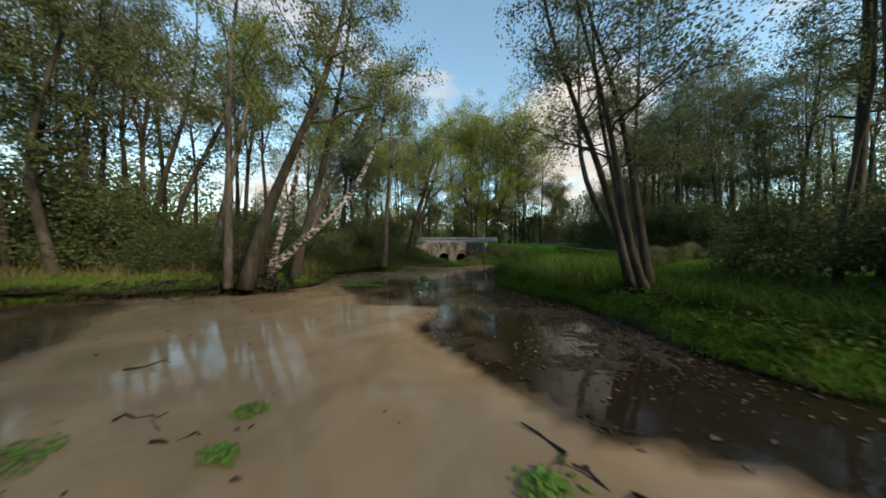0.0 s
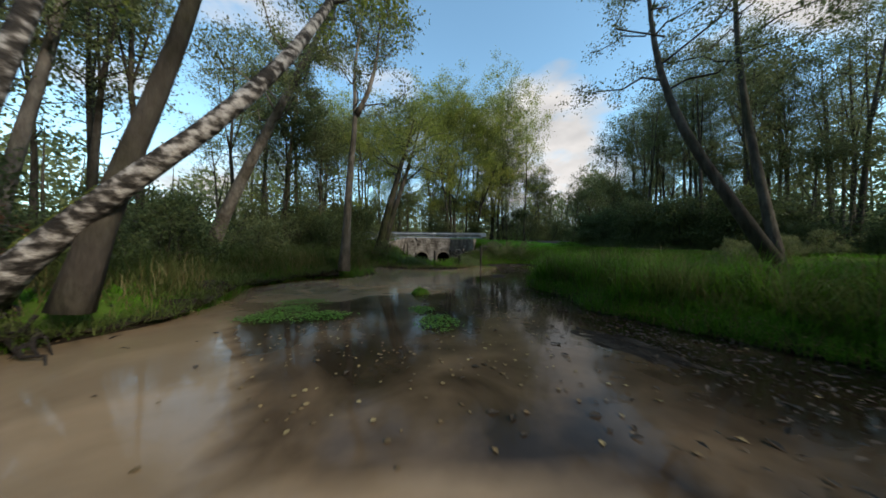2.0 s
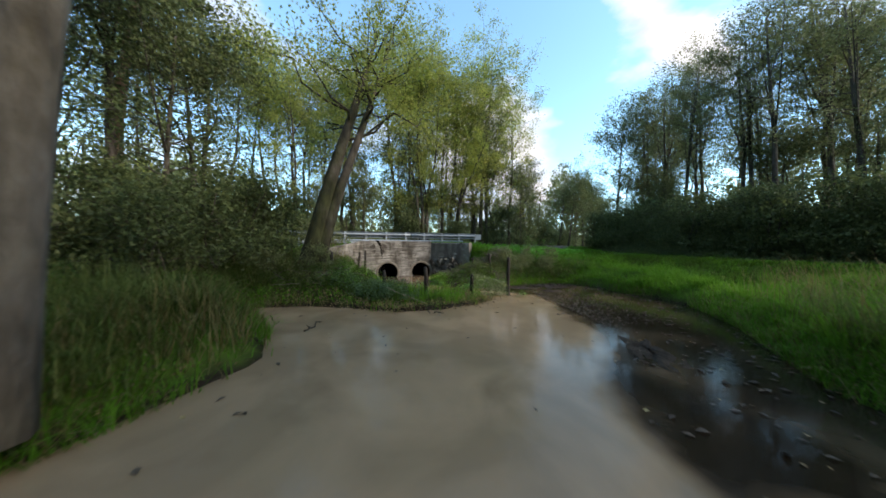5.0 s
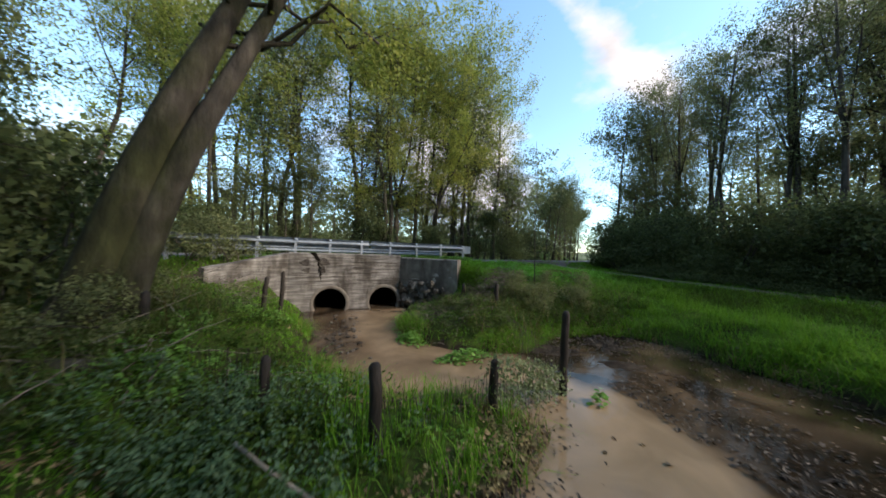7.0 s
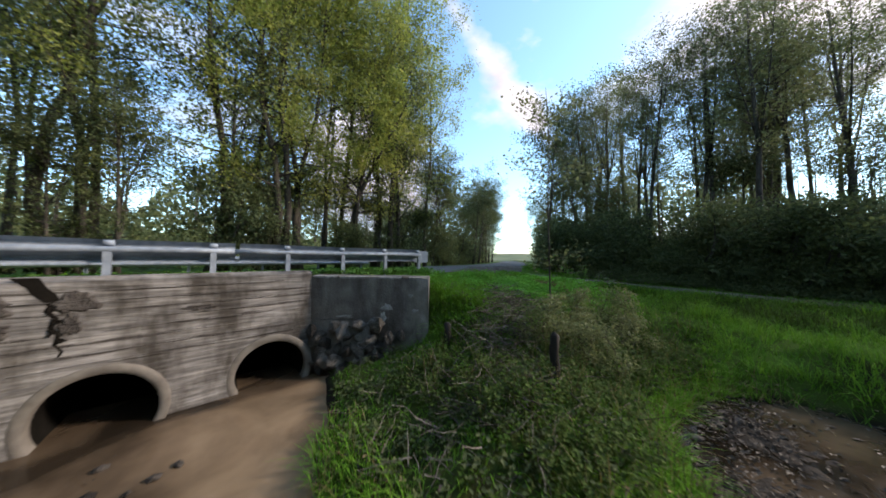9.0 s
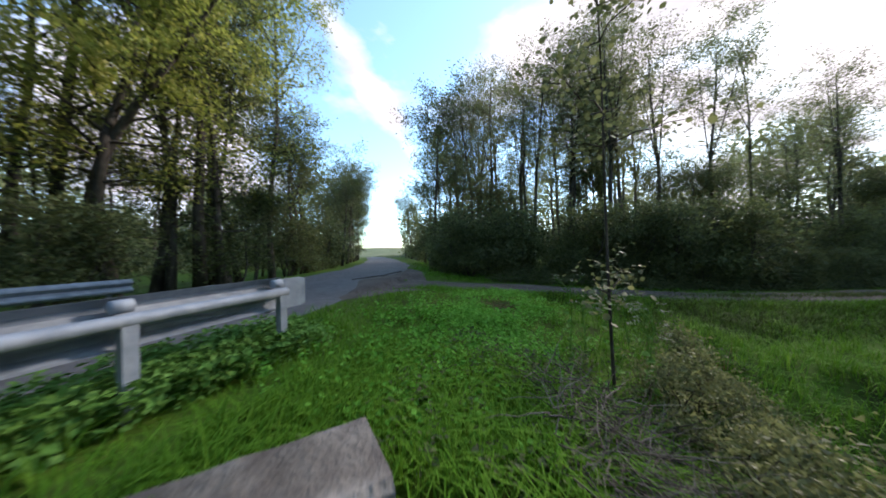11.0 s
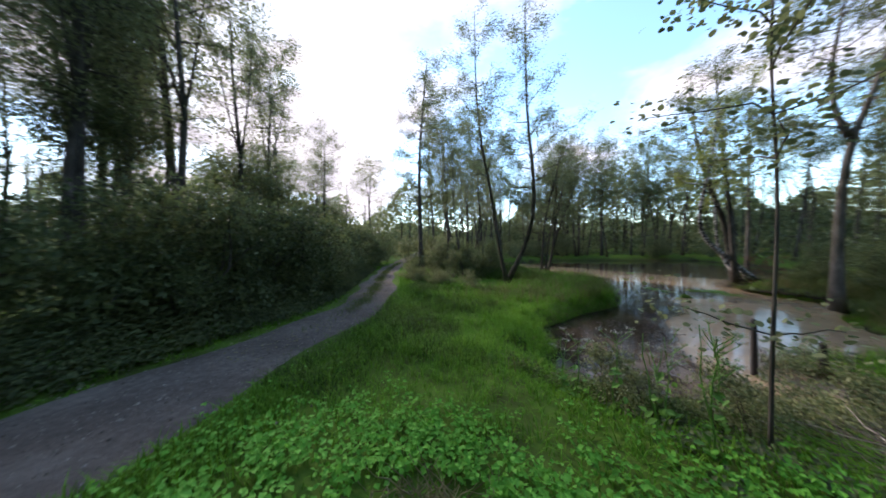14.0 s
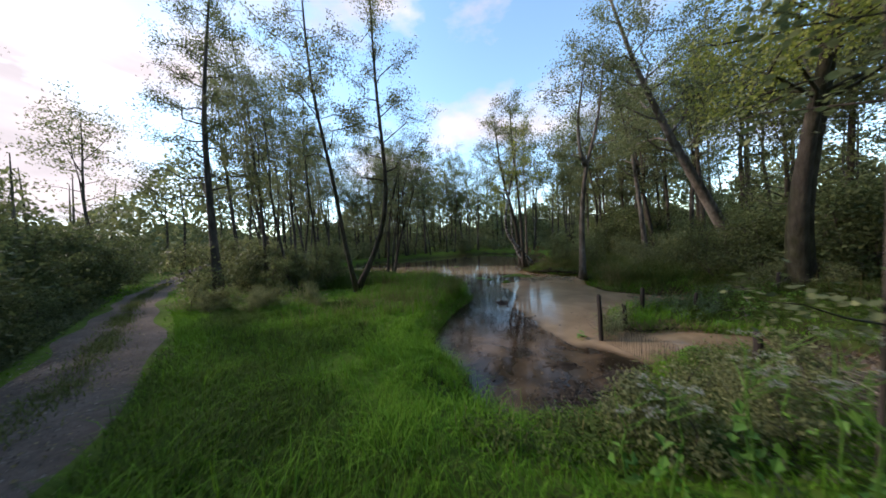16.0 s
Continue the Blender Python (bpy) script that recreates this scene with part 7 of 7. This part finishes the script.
# ---- mossy tussock in the shallows ----
tus = thing("moss_tussock", "rounded green mossy tussock rising from the water", "tussock", (-0.95, 11.45, 0))
rng = np.random.default_rng(95)
th, ph = np.meshgrid(np.linspace(0, 2 * np.pi, 17)[:-1], np.linspace(0.02, 1.75, 7))
rr = 0.21 * (1 + 0.12 * np.sin(3 * th + 1) + 0.06 * rng.normal(size=th.shape))
v = np.stack([rr * np.sin(ph) * np.cos(th), rr * 0.85 * np.sin(ph) * np.sin(th), 0.13 * np.cos(ph) * (1 + 0.1 * rng.normal(size=th.shape))], -1).reshape(-1, 3)
part("mound", Geo().add(v, [(r * 16 + i, r * 16 + 16 + i, r * 16 + 16 + (i + 1) % 16, r * 16 + (i + 1) % 16) for r in range(6) for i in range(16)]), SOIL, tus, smooth=True)
q = v[rng.integers(0, len(v), 500)]
part("moss", Geo().blades(q, 0.05, 0.004, rng, 0.9), GRASS, tus)

# ---- low brush along the wood's edge beside the track ----
rng = np.random.default_rng(310)
n = 42000
edge = np.array([(15.2, 30.2), (15.2, 26), (15.0, 22), (15.9, 18), (17.6, 13), (20.0, 6.5), (22.5, 0.0)])
seg = np.r_[0, np.cumsum(np.hypot(*np.diff(edge, axis=0).T))]
q = rng.uniform(0, seg[-1], n)
x = np.interp(q, seg, edge[:, 0]) + np.abs(rng.normal(0, 1.3, n)) - 0.9
y = np.interp(q, seg, edge[:, 1]) + rng.normal(0, 0.4, n)
k = (line_distance(x, y, TRACK)[0] > 1.5) & (line_distance(x, y, ROAD)[0] > 3.2)
x, y = x[k], y[k]
z = ground_height(x, y) + (1.3 + 0.7 * np.sin(x * 1.1 + y * 0.6) * np.sin(y * 0.8) + 0.4 * np.sin(y * 2.3 + x)) * np.clip(0.45 + 0.6 * (line_distance(x, y, TRACK)[0] - 1.5), 0.3, 1.5) * rng.random(len(x)) ** 0.8
stuff("edge_brush", Geo().leaves(np.stack([x, y, z], 1), rng.uniform(0.07, 0.17, len(x)), rng, small=True), LEAF_S, "dark tangled brush along the wood's edge", "undergrowth")

# ---- undergrowth filling the woods ----
n = 110000
x, y = rng.uniform(-42, 46, n), rng.uniform(-28, 62, n)
keep = (np.hypot(x - 4, y - 18) > 27) & (line_distance(x, y, ROAD)[0] > 4.2) & (line_distance(x, y, TRACK)[0] > 3.0) & (pond_distance(x, y) > 1.0) & (np.sin(x * 0.35 + 1) * np.sin(y * 0.31) > -0.45)
x, y = x[keep], y[keep]
z = ground_height(x, y) + (1.6 + 1.4 * np.sin(x * 0.5) * np.sin(y * 0.45)) * rng.random(len(x)) * 1.5
stuff("undergrowth", Geo().leaves(np.stack([x, y, z], 1), rng.uniform(0.2, 0.45, len(x)), rng, small=True), LEAF, "green undergrowth between the trunks of the wood", "undergrowth")

# ---- woods far off, all round ----
rng = np.random.default_rng(300)
n = 150000
ang = rng.uniform(0, 2 * np.pi, n)
rad = rng.uniform(46, 66, n)
x, y = 4 + rad * np.cos(ang), 20 + rad * np.sin(ang)
top = 12 + 3.5 * np.sin(ang * 9) + 2.0 * np.sin(ang * 23 + 1) + 1.2 * np.sin(ang * 51)
keep = line_distance(x, y, ROAD)[0] > 5.5
z = 0.8 + top * rng.random(n) ** 0.8
stuff("distant_wood", Geo().leaves(np.stack([x, y, z], 1)[keep], rng.uniform(0.35, 0.85, keep.sum()), rng, small=True), LEAF, "distant mixed wood closing the view", "wood")
stems = Geo()
for i in range(260):
    a, r = rng.uniform(0, 6.283), rng.uniform(42, 60)
    x, y = 4 + r * math.cos(a), 20 + r * math.sin(a)
    if line_distance(np.array([x]), np.array([y]), ROAD)[0][0] > 5:
        stems.tube([(x, y, 0.8), (x + rng.normal(0, 0.4), y, 7), (x + rng.normal(0, 0.7), y, 13)], [0.16, 0.12, 0.04], 5, False)
stuff("distant_trunks", stems, BARK, "thin dark trunks in the distant wood", "wood")

# rolling wood's edge behind everything, low where the road leaves
k = 220
ang = np.arange(k) * 2 * np.pi / k
px, py = 4 + 72 * np.cos(ang), 20 + 72 * np.sin(ang)
gap = smooth01((line_distance(px, py, ROAD)[0] - 7) / 6)
rows = []
for r, f in ((70, 0.0), (71, 0.55), (73, 0.85), (77, 1.0), (84, 0.9)):
    h = (6.5 + 1.4 * np.sin(ang * 17 + r) + 1.0 * np.sin(ang * 41 + 2 * r) + 0.7 * rng.normal(size=k)) * f * (0.18 + 0.82 * gap)
    rows.append(np.stack([4 + r * np.cos(ang), 20 + r * np.sin(ang), 0.5 + h], 1))
FAR_WOOD = material("far_foliage", [(0.03, 0.045, 0.02), (0.06, 0.085, 0.03), (0.11, 0.135, 0.05)], 1.6, 0.9, 1.0, 2.5)
tagged(part("wood_edge", Geo().add(np.concatenate(rows), [(r * k + i, r * k + (i + 1) % k, r * k + k + (i + 1) % k, r * k + k + i) for r in range(4) for i in range(k)]), FAR_WOOD), "far edge of the wood closing the horizon", "wood", kind="structure")
# pale field rising at the road's far end
gx, gy = np.meshgrid(np.linspace(-60, 60, 25), np.linspace(0, 90, 10))
bx = 95 + gx * 0.62 + gy * 0.78
by = 90 - gx * 0.78 + gy * 0.62
v = np.stack([bx, by, 0.3 + 0.06 * gy + 1.2 * np.sin(gx * 0.05 + 1)], -1).reshape(-1, 3)
FIELD = material("pale_meadow", [(0.05, 0.07, 0.025), (0.10, 0.12, 0.05), (0.16, 0.16, 0.08)], 0.15, 0.95, 0.2)
tagged(part("field", Geo().add(v, [(r * 25 + i, r * 25 + i + 1, r * 25 + 26 + i, r * 25 + 25 + i) for r in range(9) for i in range(24)]), FIELD, smooth=True), "pale green field rising beyond the wood", "field", kind="structure")

# ---- mud bars behind the netting and at the corner of the pond ----
for x, y, rx, ry, ang in ((3.7, 21.2, 0.95, 0.38, -0.3), (5.2, 21.1, 0.8, 0.5, 0.3), (4.4, 20.2, 0.6, 0.22, -0.5), (2.7, 5.9, 0.9, 0.75, 0.2), (3.2, 4.0, 0.9, 0.9, 0.5), (2.3, 3.3, 0.7, 0.4, 0.2), (1.6, 7.9, 0.35, 1.0, 0.3), (3.4, 9.4, 0.5, 1.5, 0.1), (2.2, 15.2, 0.3, 0.9, -0.6), (3.6, 5.0, 0.5, 1.3, 0.1)):
    n1, n2 = 40, 9
    th, q = np.meshgrid(np.arange(n1) * 2 * np.pi / n1, np.linspace(0, 1, n2))
    edge = 1 + 0.22 * np.sin(2 * th + x) + 0.15 * np.sin(5 * th + y) + 0.08 * np.sin(9 * th)
    lx, ly = rx * q * edge * np.cos(th), ry * q * edge * np.sin(th)
    z = 0.045 * (1 - q**2) - 0.025 + 0.014 * rng.normal(size=q.shape) * (q < 0.95)
    v = np.stack([x + lx * math.cos(ang) - ly * math.sin(ang), y + lx * math.sin(ang) + ly * math.cos(ang), z], -1).reshape(-1, 3)
    tagged(part("mud_bar", Geo().add(v, [(r * n1 + i, r * n1 + (i + 1) % n1, r * n1 + n1 + (i + 1) % n1, r * n1 + n1 + i) for r in range(n2 - 1) for i in range(n1)]), MUD, smooth=True), "low dark wet mud bar rising from the shallows", "mud", kind="stuff")
pts = []
for x, y, rx, ry, n in ((3.7, 21.2, 0.7, 0.3, 500), (5.3, 21.2, 0.7, 0.45, 900), (3.3, 9.4, 0.4, 1.2, 500), (3.6, 5.0, 0.5, 1.2, 700), (2.7, 5.9, 1.0, 0.8, 900), (3.0, 3.8, 1.0, 0.9, 900), (2.0, 7.8, 0.5, 1.1, 500), (-0.6, 23.2, 0.3, 0.9, 500), (0.3, 19.0, 0.7, 0.5, 1500), (1.1, 19.5, 0.5, 0.4, 900), (-3.4, 19.9, 0.5, 0.3, 900)):
    pts.append(np.stack([rng.normal(x, rx * 0.7, n), rng.normal(y, ry * 0.7, n), 0.025 + 0.035 * rng.random(n)], 1))
yy = rng.uniform(16.2, 19.8, 1700)
xx = np.interp(yy, (16.6, 18.2, 19.5), (2.6, 3.0, 3.3)) + 0.1 + 1.5 * rng.random(1700) ** 1.5
pts.append(np.stack([xx, yy, 0.012 + 0.03 * rng.random(1700)], 1))
pts = np.concatenate(pts)
stuff("mud_litter", Geo().leaves(pts, 0.05 * rng.uniform(0.4, 1.4, len(pts)), rng, 0.75, 0.5), LITTER_D, "rotting leaves and bits of bark on the mud", "leaves")
sticks("mud_twigs", "wet dark twigs scattered on the mud bars", "twigs", 4.6, 21.1, 0.8, 0.35, 160, 0.3, 183, 0.05, WOOD_D, 0.005)

# ---- gravel apron where the track meets the road ----
apron = np.array([(6.6, 28.4), (8.0, 29.1), (9.4, 30.1), (10.3, 30.1), (11.1, 29.9), (11.8, 30.1), (13.2, 30.35), (14.6, 30.9), (14.4, 30.2), (13.2, 29.2), (12.0, 28.6), (11.0, 28.0), (9.8, 27.9), (8.2, 28.0), (6.6, 28.4)])
ax, af = sheet(np.arange(6.4, 14.9, 0.16), np.arange(27.6, 31.1, 0.16), lambda x, y: 0 * x)
inside = np.zeros(len(ax), bool)
for a, b in zip(apron[:-1], apron[1:]):
    inside ^= ((a[1] > ax[:, 1]) != (b[1] > ax[:, 1])) & (ax[:, 0] < (b[0] - a[0]) * (ax[:, 1] - a[1]) / (b[1] - a[1] + 1e-9) + a[0])
edge = line_distance(ax[:, 0], ax[:, 1], apron)[0]
ax[:, 2] = ground_height(ax[:, 0], ax[:, 1]) + np.where(inside, 0.09 * smooth01(edge / 0.3), -0.05) + 0.004 * rng.normal(size=len(ax))
tagged(part("apron", Geo().add(ax, af[inside[af].any(1)]), GRAVEL, smooth=True), "brown gravel apron at the mouth of the track", "gravel", kind="structure")

# ---- worn step in the asphalt at the turning ----
line = np.array([(9.6, 30.3), (10.3, 30.15), (10.7, 30.1), (11.1, 29.95), (11.8, 30.15), (12.6, 30.2), (13.2, 30.4)])
for _ in range(2):
    mid = (line[1:] + line[:-1]) / 2 + rng.normal(0, 0.03, (len(line) - 1, 2))
    line = np.insert(line, np.arange(1, len(line)), mid, axis=0)
v = []
for (x, y), wdt in zip(line, 0.025 + 0.035 * rng.random(len(line))):
    z = gz(x, y) + 0.075
    v += [(x, y - wdt, z - 0.03), (x, y - wdt * 0.4, z + 0.012), (x, y + wdt * 0.4, z + 0.012), (x, y + wdt, z - 0.03)]
tagged(part("asphalt_edge", Geo().add(v, [(4 * i + k, 4 * i + 4 + k, 4 * i + 5 + k, 4 * i + 1 + k) for i in range(len(line) - 1) for k in range(3)]), MUD), "cracked dark edge where the asphalt breaks off", "road edge", kind="structure")

# ---- loose stones on the track and at the turning ----
PEBBLE = material("track_stones", [(0.06, 0.048, 0.037), (0.145, 0.119, 0.094), (0.28, 0.24, 0.2)], 9, 0.9, 0.2, per="island", contrast=(0.2, 0.8))
rng = np.random.default_rng(191)
c = TRACK[1:8]
seg = np.r_[0, np.cumsum(np.hypot(*np.diff(c, axis=0).T))]
s = rng.uniform(0, seg[-1], 5200)
x = np.interp(s, seg, c[:, 0]) + rng.normal(0, 0.75, len(s))
y = np.interp(s, seg, c[:, 1]) + rng.normal(0, 0.45, len(s))
r = 0.008 + 0.02 * rng.random(len(s)) ** 3
base = np.array([(1, 0, 0), (0, 1, 0), (-1, 0, 0), (0, -1, 0), (0.1, 0.1, 0.7)])
a = rng.uniform(0, 6.28, len(s))
sq = rng.uniform(0.6, 1.1, (len(s), 5))
vx = (base[None, :, 0] * np.cos(a)[:, None] - base[None, :, 1] * np.sin(a)[:, None]) * r[:, None] * sq
vy = (base[None, :, 0] * np.sin(a)[:, None] + base[None, :, 1] * np.cos(a)[:, None]) * r[:, None] * sq
vz = base[None, :, 2] * r[:, None] + ground_height(x, y)[:, None] + 0.03
v = np.stack([x[:, None] + vx, y[:, None] + vy, vz], -1).reshape(-1, 3)
f = (np.arange(len(s))[:, None, None] * 5 + np.array([(0, 1, 4), (1, 2, 4), (2, 3, 4), (3, 0, 4)])[None]).reshape(-1, 3)
stuff("track_gravel", Geo().add(v, f), PEBBLE, "loose grey and brown stones on the track", "gravel")

# ---- a few yellow leaves on the wing wall ----
for x, y, a in ((2.28, 25.93, 20), (2.36, 25.80, 140), (2.42, 25.98, 250), (1.9, 26.3, 60)):
    ob = part("fallen_leaf", Geo().leaves([(0, 0, 0)], 0.09, np.random.default_rng(int(a)), 1.0, 0.7, round_=True), LEAF_Y)
    ob.matrix_basis = pose(x, y, 1.822, 0, 0, a)
    tagged(ob, "yellow fallen leaf lying on the concrete wall", "leaf", "leaves on the wall")
